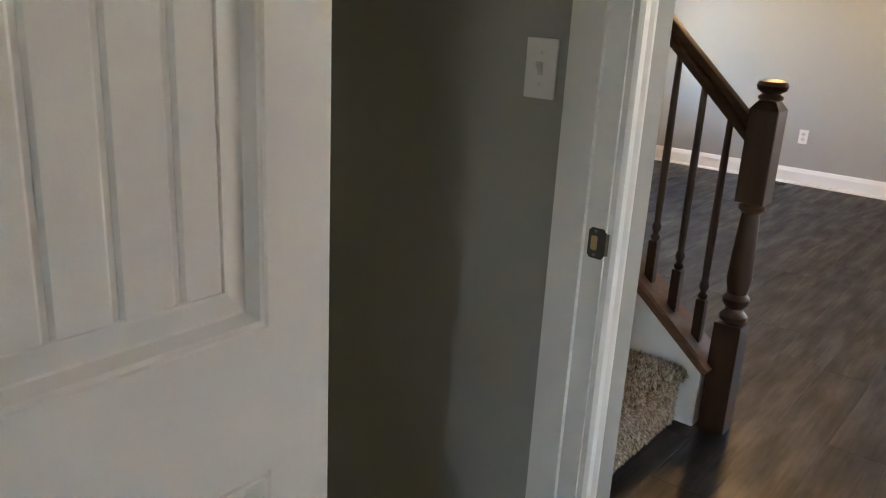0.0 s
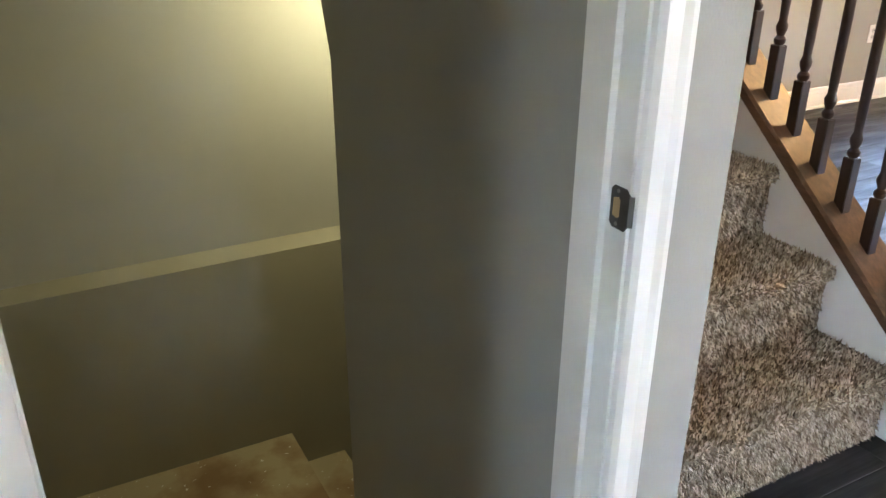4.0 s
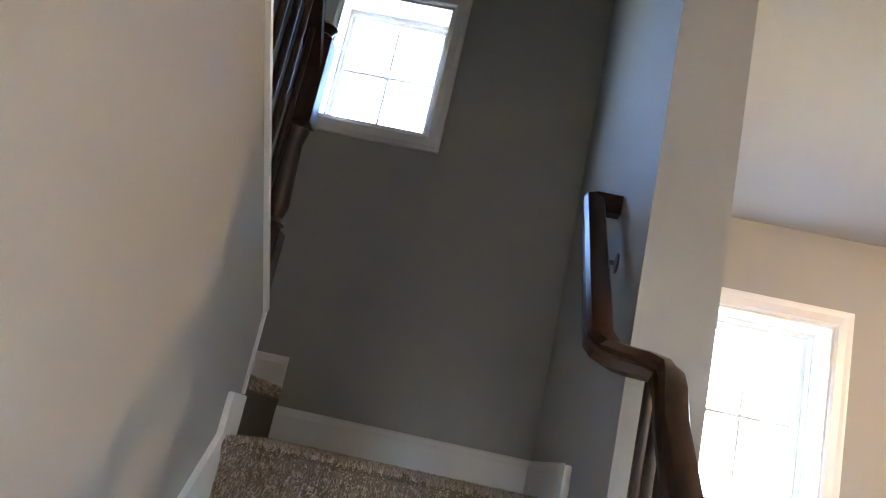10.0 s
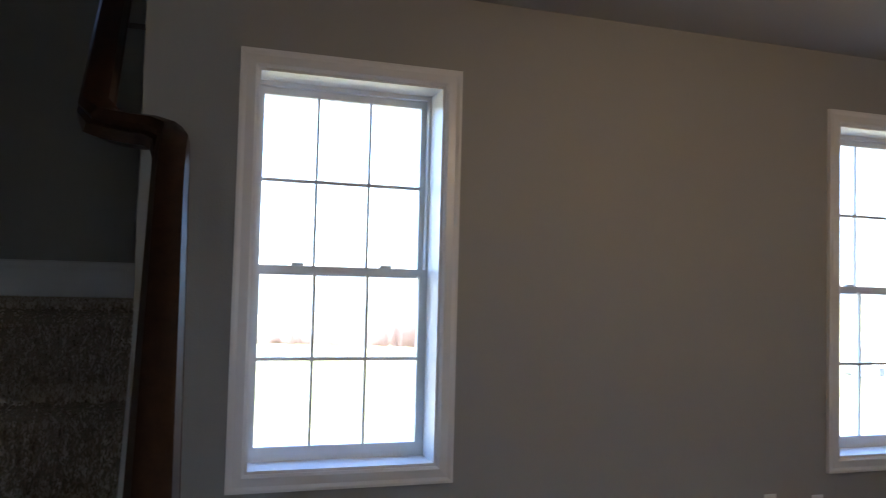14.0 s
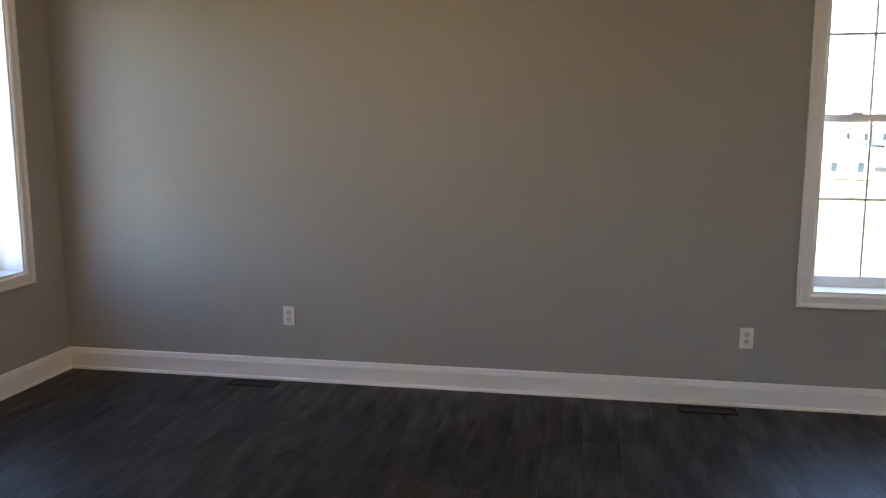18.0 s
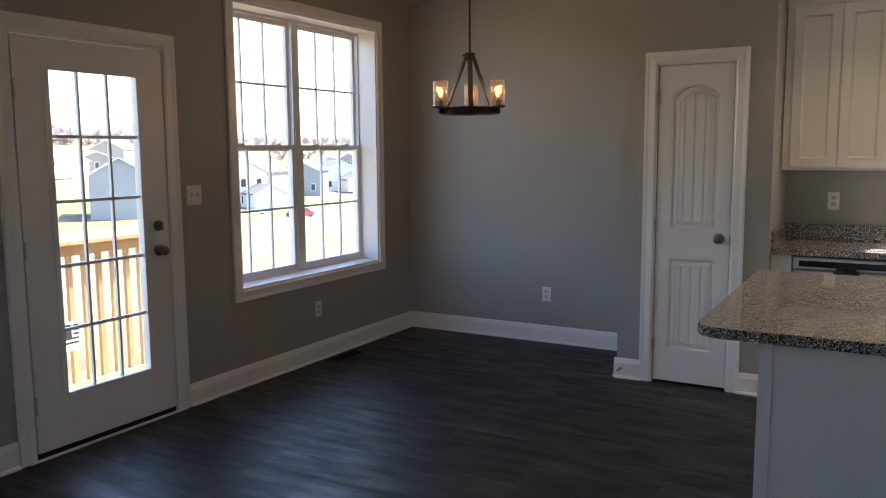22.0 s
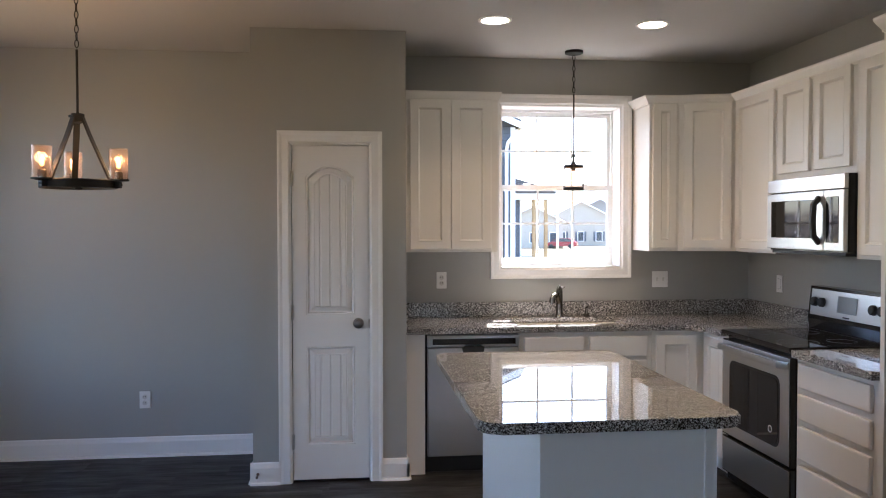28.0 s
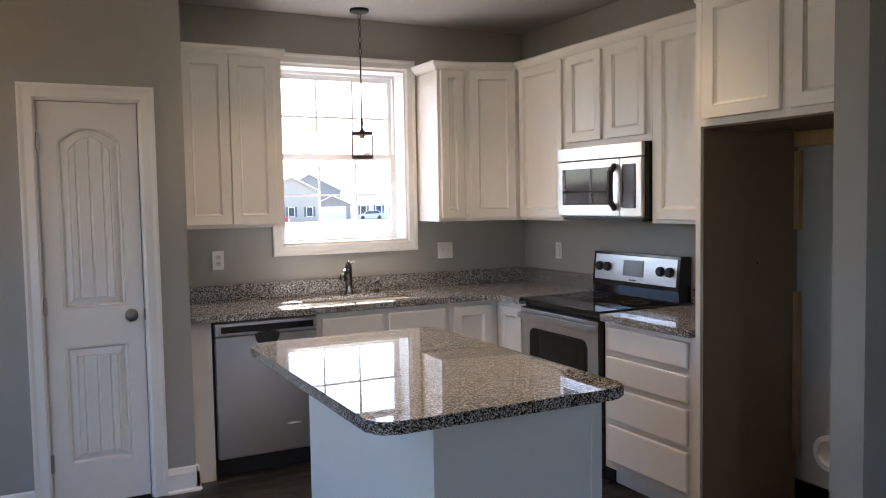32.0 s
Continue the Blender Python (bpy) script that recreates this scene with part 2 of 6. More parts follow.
def stained_board(name):
    """Bare plywood under dried plaster: pale film, brown soaked patches and white flecks."""
    m = material(name, (0.3, 0.2, 0.1), 0.85, scale=6, vary=0.2, bump=0.15)
    nt = m.node_tree
    geo, n, fleck, ramp, dots, mix = (nt.nodes.new(k) for k in ("ShaderNodeNewGeometry", "ShaderNodeTexNoise", "ShaderNodeTexNoise", "ShaderNodeValToRGB", "ShaderNodeValToRGB", "ShaderNodeMix"))
    n.inputs["Scale"].default_value, n.inputs["Detail"].default_value = 3.2, 6
    fleck.inputs["Scale"].default_value, fleck.inputs["Detail"].default_value = 34.0, 3
    for k in (n, fleck):
        nt.links.new(geo.outputs["Position"], k.inputs["Vector"])
    els = ramp.color_ramp.elements
    els[0].position, els[0].color = 0.42, (0.36, 0.3, 0.195, 1)
    els[1].position, els[1].color = 0.62, (0.21, 0.13, 0.065, 1)
    e = els.new(0.5)
    e.color = (0.29, 0.215, 0.125, 1)
    dots.color_ramp.elements[0].position, dots.color_ramp.elements[1].position = 0.68, 0.71
    mix.data_type = "RGBA"
    mix.inputs[7].default_value = (0.62, 0.59, 0.53, 1)
    # the pale film was wiped along the far wall, the soaked wood lies in the middle
    sep, far, both = (nt.nodes.new(k) for k in ("ShaderNodeSeparateXYZ", "ShaderNodeMath", "ShaderNodeMath"))
    nt.links.new(geo.outputs["Position"], sep.inputs[0])
    far.operation, both.operation = "MULTIPLY_ADD", "ADD"
    far.inputs[1].default_value, far.inputs[2].default_value = 0.55, 1.18
    far.use_clamp = False
    nt.links.new(sep.outputs[0], far.inputs[0])
    nt.links.new(far.outputs[0], both.inputs[0])
    nt.links.new(n.outputs[0], both.inputs[1])
    nt.links.new(both.outputs[0], ramp.inputs[0])
    nt.links.new(fleck.outputs[0], dots.inputs[0])
    nt.links.new(dots.outputs[0], mix.inputs[0])
    nt.links.new(ramp.outputs[0], mix.inputs[6])
    nt.links.new(mix.outputs[2], nt.nodes["Principled BSDF"].inputs["Base Color"])
    return m


def plank_floor(name):
    """Dark embossed vinyl plank: long grain, cloudy wear, a patchy sheen drawn out along the boards."""
    m = bpy.data.materials.new(name)
    m.use_nodes = True
    nt = m.node_tree
    b = nt.nodes["Principled BSDF"]
    b.inputs["Specular IOR Level"].default_value = 0.38
    geo, info, shift = (nt.nodes.new(k) for k in ("ShaderNodeNewGeometry", "ShaderNodeObjectInfo", "ShaderNodeVectorMath"))
    shift.operation = "MULTIPLY_ADD"
    nt.links.new(info.outputs["Random"], shift.inputs[0])
    shift.inputs[1].default_value = (3.0, 17.0, 0.0)
    nt.links.new(geo.outputs["Position"], shift.inputs[2])
    tex = []
    for squeeze, scale, detail in (((1, 0.045, 1), 70.0, 5), ((1, 0.2, 1), 12.0, 5), ((1, 0.4, 1), 4.5, 4)):
        mp, n = nt.nodes.new("ShaderNodeMapping"), nt.nodes.new("ShaderNodeTexNoise")
        mp.inputs["Scale"].default_value = squeeze
        n.inputs["Scale"].default_value, n.inputs["Detail"].default_value, n.inputs["Roughness"].default_value = scale, detail, 0.6
        nt.links.new(shift.outputs[0], mp.inputs[0])
        nt.links.new(mp.outputs[0], n.inputs["Vector"])
        tex.append(n)

    def blend(weights, start):
        last = None
        for n, w in zip(tex, weights):
            k = nt.nodes.new("ShaderNodeMath")
            k.operation = "MULTIPLY_ADD"
            nt.links.new(n.outputs[0], k.inputs[0])
            k.inputs[1].default_value, k.inputs[2].default_value = w, start
            if last:
                nt.links.new(last.outputs[0], k.inputs[2])
            last = k
        return last

    tone = blend((0.35, 0.6, 0.5), -0.22)
    piece = nt.nodes.new("ShaderNodeMath")
    piece.operation = "MULTIPLY_ADD"
    nt.links.new(info.outputs["Random"], piece.inputs[0])
    piece.inputs[1].default_value = 0.07
    nt.links.new(tone.outputs[0], piece.inputs[2])
    ramp = nt.nodes.new("ShaderNodeValToRGB")
    els = ramp.color_ramp.elements
    els[0].position, els[0].color = 0.38, (0.004, 0.0038, 0.0038, 1)
    els[1].position, els[1].color = 0.74, (0.048, 0.045, 0.0435, 1)
    e = els.new(0.55)
    e.color = (0.016, 0.015, 0.0148, 1)
    nt.links.new(piece.outputs[0], ramp.inputs[0])
    nt.links.new(ramp.outputs[0], b.inputs["Base Color"])
    sheen, rr = blend((0.25, 0.8, 0.3), -0.18), nt.nodes.new("ShaderNodeMapRange")
    nt.links.new(sheen.outputs[0], rr.inputs[0])
    rr.inputs[1].default_value, rr.inputs[2].default_value, rr.inputs[3].default_value, rr.inputs[4].default_value = 0.3, 0.7, 0.62, 0.3
    nt.links.new(rr.outputs[0], b.inputs["Roughness"])
    relief, bp = blend((0.5, 0.8, 0.0), 0.0), nt.nodes.new("ShaderNodeBump")
    bp.inputs["Strength"].default_value, bp.inputs["Distance"].default_value = 0.35, 0.004
    nt.links.new(relief.outputs[0], bp.inputs["Height"])
    nt.links.new(bp.outputs[0], b.inputs["Normal"])
    return m


PAINT = material("greige_wall_paint", (0.35, 0.343, 0.318), 0.62, scale=1.3, vary=0.03, bump=0.12, bump_scale=220)
CEIL = material("ceiling_paint", (0.46, 0.445, 0.42), 0.85, scale=1.1, vary=0.03, bump=0.3, bump_scale=160)
TRIM = material("white_semigloss_trim", (0.80, 0.79, 0.77), 0.32, scale=3, vary=0.02, bump=0.03)
DOORW = material("white_door_paint", (0.78, 0.76, 0.74), 0.38, scale=3, vary=0.02, bump=0.06, bump_scale=300)
CAB = material("off_white_cabinet_paint", (0.74, 0.705, 0.655), 0.4, scale=4, vary=0.025, bump=0.03)
VINYL = material("white_vinyl_sash", (0.78, 0.78, 0.77), 0.4, scale=5, vary=0.02)
LVP = plank_floor("dark_vinyl_plank")
UNDER = material("dark_plank_joint_and_gap", (0.012, 0.011, 0.011), 0.8, vary=0.2)
CARPET = carpet("brown_carpet_backing", False)
PILE = carpet("brown_speckled_carpet_pile", True)
STAIN = stretched_wood("dark_stained_oak", (0.013, 0.0065, 0.004), (0.06, 0.029, 0.0165), "x", 0.36, 0.15, 0.1, 45)
CAPWOOD = stretched_wood("brown_stained_oak_cap", (0.035, 0.017, 0.009), (0.16, 0.082, 0.042), "x", 0.35, 0.15, 0.1, 45)
BLADE = stretched_wood("dark_walnut_blade", (0.006, 0.0035, 0.0025), (0.03, 0.016, 0.01), "x", 0.45, 0.15, 0.1, 45)
STAINZ = stretched_wood("dark_stained_oak_upright", (0.014, 0.0068, 0.0042), (0.055, 0.026, 0.0145), "z", 0.36, 0.15, 0.1, 45)
GRANITE = granite("speckled_granite")
HONED = granite("speckled_granite_upstand", 0.22)
STEEL = material("brushed_stainless", (0.57, 0.56, 0.545), 0.32, 1.0, scale=3, vary=0.04, bump=0.03, bump_scale=500)
SATIN = material("bright_satin_nickel", (0.55, 0.53, 0.5), 0.35, 1.0, scale=6, vary=0.06)
NICKEL = material("satin_nickel", (0.2, 0.185, 0.168), 0.28, 1.0, scale=6, vary=0.06)
BLACK = material("gloss_black_enamel", (0.012, 0.012, 0.013), 0.12, scale=6, vary=0.2, spec=0.5)
CERAMIC = material("black_ceramic_glass", (0.006, 0.006, 0.007), 0.04, scale=6, vary=0.2, spec=0.35)
RUBBER = material("matt_black", (0.018, 0.018, 0.018), 0.6, scale=9, vary=0.2)
IRON = material("aged_iron", (0.009, 0.008, 0.0075), 0.55, 0.0, scale=20, vary=0.4, bump=0.1)
PLATE = material("white_plastic_plate", (0.78, 0.77, 0.74), 0.35, scale=6, vary=0.02)
FACE = material("ivory_receptacle", (0.62, 0.6, 0.56), 0.4, scale=6, vary=0.03)
SLOT = material("dark_slot", (0.03, 0.03, 0.03), 0.6, vary=0.2)
VENT = material("brown_register_metal", (0.007, 0.0055, 0.005), 0.85, 0.0, scale=15, vary=0.3)
GLASS = clear_glass("window_glass")
JAR = clear_glass("seeded_jar_glass", (0.95, 0.85, 0.8), 0.03, 0.008)
AMBER = glow("lit_bulb", (1.0, 0.44, 0.12), 1.1)
OPAL = glow("lit_opal_shade", (1.0, 0.66, 0.27), 0.27)
OPAL.node_tree.nodes["Principled BSDF"].inputs["Base Color"].default_value = (0.5, 0.45, 0.36, 1)
FROST = glow("lit_frosted_bulb", (1.0, 0.8, 0.5), 2.0)
FAUCET = material("smoky_nickel", (0.16, 0.15, 0.138), 0.22, 1.0, scale=6, vary=0.06)
DARKNICKEL = material("dark_nickel", (0.09, 0.085, 0.08), 0.35, 0.8, scale=8, vary=0.1)
LED = glow("lit_recessed_lens", (1.0, 0.85, 0.62), 2.5)
RAWWOOD = stretched_wood("raw_pine", (0.30, 0.19, 0.09), (0.55, 0.38, 0.2), "z", 0.7, 0.2)
MDF = material("raw_brown_board", (0.24, 0.17, 0.115), 0.75, scale=5, vary=0.08, bump=0.05)
CONCRETE = material("painted_foundation", (0.30, 0.28, 0.22), 0.85, scale=2.5, vary=0.1, bump=0.2, bump_scale=40)
SUBFLOOR = stained_board("plaster_stained_plywood")
LCD = material("grey_display", (0.33, 0.36, 0.38), 0.15, scale=9, vary=0.1)

# ---- building helpers ----


def part(name, bm, mat, parent=None, label="", smooth=False, kind=""):
    me = bpy.data.meshes.new(name)
    bmesh.ops.recalc_face_normals(bm, faces=bm.faces)
    bm.to_mesh(me)
    bm.free()
    me.materials.append(mat)
    if smooth:
        for p in me.polygons:
            p.use_smooth = True
        me.set_sharp_from_angle(angle=radians(35))
    ob = new(name, me)
    ob.parent = parent
    return tagged(ob, label=label, kind=kind)


def thing(name, label, category, m=None, group="", kind=""):
    ob = new(name)
    ob.empty_display_size = 0.05
    if m is not None:
        ob.matrix_world = m
    return tagged(ob, label, category, group, kind)


def box(x0, y0, z0, x1, y1, z1, bevel=0.0, bm=None):
    bm = bm or bmesh.new()
    xs, ys, zs = sorted((x0, x1)), sorted((y0, y1)), sorted((z0, z1))
    v = [bm.verts.new((x, y, z)) for z in zs for y in ys for x in xs]
    fs = [bm.faces.new([v[i] for i in q]) for q in ((0, 2, 3, 1), (4, 5, 7, 6), (0, 1, 5, 4), (2, 6, 7, 3), (0, 4, 6, 2), (1, 3, 7, 5))]
    if bevel:
        es = list({e for f in fs for e in f.edges})
        bmesh.ops.bevel(bm, geom=es, offset=bevel, segments=2, affect="EDGES", profile=0.6)
    return bm


def prism(pts, d0, d1, axis="y", bm=None, bevel=0.0):
    """A polygon given in two axes, drawn out along the third from d0 to d1."""
    bm = bm or bmesh.new()

    def at(p, d):
        return {"y": (p[0], d, p[1]), "x": (d, p[0], p[1]), "z": (p[0], p[1], d)}[axis]

    a = [bm.verts.new(at(p, d0)) for p in pts]
    b = [bm.verts.new(at(p, d1)) for p in pts]
    n = len(pts)
    fs = [bm.faces.new(a), bm.faces.new(b[::-1])]
    fs += [bm.faces.new((a[i], a[(i + 1) % n], b[(i + 1) % n], b[i])) for i in range(n)]
    if bevel:
        bmesh.ops.bevel(bm, geom=list({e for f in fs for e in f.edges}), offset=bevel, segments=2, affect="EDGES")
    return bm


def stepped(rings, depths, closed=True):
    """A moulded field: rings of (x, z) points, each at its depth, joined into slopes, the last one closed."""
    bm = bmesh.new()
    vs = [[bm.verts.new((x, d, z)) for x, z in ring] for ring, d in zip(rings, depths)]
    n = len(vs[0])
    for a, b in zip(vs, vs[1:]):
        for i in range(n):
            bm.faces.new((a[i], a[(i + 1) % n], b[(i + 1) % n], b[i]))
    if closed:
        bm.faces.new(vs[-1])
    return bm


def lathe(profile, centre=(0, 0, 0), seg=24, axis="z", bm=None):
    """A turned solid from (radius, height) pairs."""
    bm = bm or bmesh.new()
    rings = []
    for r, h in profile:
        ring = []
        for i in range(seg):
            c, s = r * math.cos(2 * math.pi * i / seg), r * math.sin(2 * math.pi * i / seg)
            p = {"z": (c, s, h), "y": (c, h, s), "x": (h, c, s)}[axis]
            ring.append(bm.verts.new((centre[0] + p[0], centre[1] + p[1], centre[2] + p[2])))
        rings.append(ring)
    for a, b in zip(rings, rings[1:]):
        for i in range(seg):
            bm.faces.new((a[i], a[(i + 1) % seg], b[(i + 1) % seg], b[i]))
    bm.faces.new(rings[0][::-1])
    bm.faces.new(rings[-1])
    return bm


def sweep(path, section, up=(0, 0, 1), bm=None, closed=False):
    """Draws a closed section (side, up pairs) along a path of points."""
    bm = bm or bmesh.new()
    path = [Vector(p) for p in path]
    rings = []
    n = len(path)
    for i, p in enumerate(path):
        d = (path[(i + 1) % n] - path[i - 1]) if closed else (path[min(i + 1, n - 1)] - path[max(i - 1, 0)])
        d.normalize()
        side = d.cross(Vector(up))
        if side.length < 1e-4:
            side = Vector((1, 0, 0))
        side.normalize()
        top = side.cross(d)
        rings.append([bm.verts.new(p + side * a + top * b) for a, b in section])
    k = len(section)
    pairs = list(zip(rings, rings[1:] + ([rings[0]] if closed else [])))
    for a, b in pairs:
        for i in range(k):
            bm.faces.new((a[i], a[(i + 1) % k], b[(i + 1) % k], b[i]))
    if not closed:
        bm.faces.new(rings[0])
        bm.faces.new(rings[-1][::-1])
    return bm


def circle(r, n=10):
    return [(r * math.cos(2 * math.pi * i / n), r * math.sin(2 * math.pi * i / n)) for i in range(n)]


def wall(name, axis, d0, d1, u0, u1, z0, z1, holes=(), mat=None, label="greige painted drywall wall"):
    """A wall of real thickness with openings (u0, u1, z0, z1) through it."""
    bm = bmesh.new()
    us = sorted({u0, u1, *[h[0] for h in holes], *[h[1] for h in holes]})
    for a, b in zip(us, us[1:]):
        spans = [(z0, z1)]
        for h in holes:
            if h[0] <= a and b <= h[1]:
                spans = [s for lo, hi in spans for s in ((lo, min(hi, h[2])), (max(lo, h[3]), hi)) if s[1] - s[0] > 1e-6]
        for lo, hi in spans:
            box(*((a, d0, lo, b, d1, hi) if axis == "y" else (d0, a, lo, d1, b, hi)), bm=bm)
    bmesh.ops.remove_doubles(bm, verts=bm.verts, dist=1e-5)
    return tagged(part(name, bm, mat or PAINT), label, "wall", kind="structure")


NORTH, WEST, EAST, SOUTH = 0, 90, -90, 180  # turns for things on a wall, seen from inside


def on_wall(side, u, d, z=0):
    """Pose of a thing whose x runs to the right along a wall and whose y points out of the room."""
    return {0: pose(u, d, z), 90: pose(d, u, z, 0, 0, 90), -90: pose(d, u, z, 0, 0, -90), 180: pose(u, d, z, 0, 0, 180)}[side]


CASING = [(0, 0), (0, -0.013), (0.012, -0.02), (0.05, -0.016), (0.066, -0.02), (0.078, -0.02), (0.078, 0)]


def casing_bar(x0, z0, x1, z1, out, parent, width=0.078, name="casing"):
    """A mitred casing bar: section drawn from the opening's edge outwards along out."""
    k = width / 0.078
    bm = bmesh.new()
    a, b = Vector((x0, 0, z0)), Vector((x1, 0, z1))
    d, o = (b - a).normalized(), Vector((out[0], 0, out[1]))
    ra = [bm.verts.new(a + o * s * k - d * s * k + Vector((0, y, 0))) for s, y in CASING]
    rb = [bm.verts.new(b + o * s * k + d * s * k + Vector((0, y, 0))) for s, y in CASING]
    n = len(CASING)
    for i in range(n):
        bm.faces.new((ra[i], ra[(i + 1) % n], rb[(i + 1) % n], rb[i]))
    bm.faces.new(ra)
    bm.faces.new(rb[::-1])
    return part(name, bm, TRIM, parent)


def leg_bar(x, z1, out, parent, width=0.078):
    """A door casing's upright: square at the floor, mitred at the head."""
    k = width / 0.078
    bm = bmesh.new()
    ra = [bm.verts.new((x + out * s * k, y, 0.0)) for s, y in CASING]
    rb = [bm.verts.new((x + out * s * k, y, z1 + s * k)) for s, y in CASING]
    n = len(CASING)
    for i in range(n):
        bm.faces.new((ra[i], ra[(i + 1) % n], rb[(i + 1) % n], rb[i]))
    bm.faces.new(ra)
    bm.faces.new(rb[::-1])
    return part("casing", bm, TRIM, parent)


def sash(x0, x1, z0, z1, y, cols, rows, parent, name, w=0.024, foot=0.04, head=0.03):
    f = bmesh.new()
    for q in ((x0, z0, x0 + w, z1), (x1 - w, z0, x1, z1), (x0 + w, z0, x1 - w, z0 + foot), (x0 + w, z1 - head, x1 - w, z1)):
        box(q[0], y, q[1], q[2], y + 0.032, q[3], bm=f)
    s = part(name, f, VINYL, parent)
    gx0, gx1, gz0, gz1 = x0 + w, x1 - w, z0 + foot, z1 - head
    for i in range(1, cols):
        x = gx0 + (gx1 - gx0) * i / cols
        part("muntin", box(x - 0.0055, y + 0.006, gz0, x + 0.0055, y + 0.024, gz1), VINYL, s)
    for i in range(1, rows):
        z = gz0 + (gz1 - gz0) * i / rows
        part("muntin", box(gx0, y + 0.005, z - 0.007, gx1, y + 0.025, z + 0.007), VINYL, s)
    g = part("pane", box(gx0, y + 0.0145, gz0, gx1, y + 0.0155, gz1), GLASS, s)
    g.visible_shadow = False
    return s


WINDOWS = [0]


def window(side, u, d, width, z0, z1, units=1, cols=3, rows=2, cas=0.07, label="white double-hung window with grilles between the panes", double=True):
    """A window of casing size width by z0..z1, centred on u, in the wall whose inner face is at d."""
    WINDOWS[0] += 1
    w = thing(f"window_{WINDOWS[0]}", label, "window", on_wall(side, u, d), kind="structure")
    x0, x1, a, b = -width / 2 + cas, width / 2 - cas, z0 + cas, z1 - cas
    casing_bar(x0, a, x0, b, (-1, 0), w, cas)
    casing_bar(x1, a, x1, b, (1, 0), w, cas)
    casing_bar(x0, b, x1, b, (0, 1), w, cas)
    casing_bar(x0, a, x1, a, (0, -1), w, cas)
    j = 0.012
    part("jamb", box(x0, -0.004, a + j, x0 + j, 0.225, b - j), TRIM, w)
    part("jamb", box(x1 - j, -0.004, a + j, x1, 0.225, b - j), TRIM, w)
    part("head", box(x0, -0.004, b - j, x1, 0.225, b), TRIM, w)
    part("sill", box(x0, -0.006, a, x1, 0.225, a + j), TRIM, w)
    x0, x1, a, b = x0 + j, x1 - j, a + j, b - j
    step = (x1 - x0 + (0.05 if units > 1 else 0)) / units
    for k in range(units):
        p, q = x0 + k * step, x0 + k * step + step - (0.05 if units > 1 else 0)
        fr = bmesh.new()
        for r in ((p, a, p + 0.012, b), (q - 0.012, a, q, b), (p + 0.012, a, q - 0.012, a + 0.018), (p + 0.012, b - 0.018, q - 0.012, b)):
            box(r[0], 0.157, r[1], r[2], 0.225, r[3], bm=fr)
        part("window_frame", fr, VINYL, w)
        mid = (a + b) / 2
        if double:
            sash(p + 0.012, q - 0.012, mid - 0.02, b - 0.018, 0.19, cols, rows, w, "upper_sash")
            low = sash(p + 0.012, q - 0.012, a + 0.018, mid + 0.02, 0.158, cols, rows, w, "lower_sash")
            for s in (0.25, 0.75):
                x = p + (q - p) * s
                part("sash_lock", box(x - 0.025, 0.146, mid + 0.02, x + 0.025, 0.172, mid + 0.032, 0.003), VINYL, low)
        else:
            sash(p + 0.012, q - 0.012, a + 0.018, b - 0.018, 0.172, cols, rows, w, "fixed_sash", 0.018, 0.018, 0.018)
        if k:
            part("mullion", box(p - 0.05, 0.152, a, p, 0.225, b), VINYL, w)
    return w


BASE = [(0, 0), (0.016, 0), (0.016, 0.1), (0.012, 0.112), (0.009, 0.126), (0.004, 0.133), (0, 0.133)]
SHOE = [(0.016, 0), (0.029, 0), (0.027, 0.012), (0.016, 0.018)]


def baseboard(x0, y0, x1, y1, z=0.0, shoe=True, name="baseboard"):
    """A moulded board with its shoe, along the wall's foot; the room lies to the left of the way from first to second end."""
    a, b = Vector((x0, y0, z)), Vector((x1, y1, z))
    d = (b - a).normalized()
    n = Vector((-d.y, d.x, 0))
    root = thing(name, "white moulded baseboard along the wall", "baseboard", kind="structure")
    for nm, sec in (("board", BASE), ("shoe_moulding", SHOE)):
        if nm == "shoe_moulding" and not shoe:
            continue
        bm = bmesh.new()
        ra = [bm.verts.new(a + n * s + Vector((0, 0, h))) for s, h in sec]
        rb = [bm.verts.new(b + n * s + Vector((0, 0, h))) for s, h in sec]
        k = len(sec)
        for i in range(k):
            bm.faces.new((ra[i], ra[(i + 1) % k], rb[(i + 1) % k], rb[i]))
        bm.faces.new(ra)
        bm.faces.new(rb[::-1])
        part(nm, bm, TRIM, root)
    return root


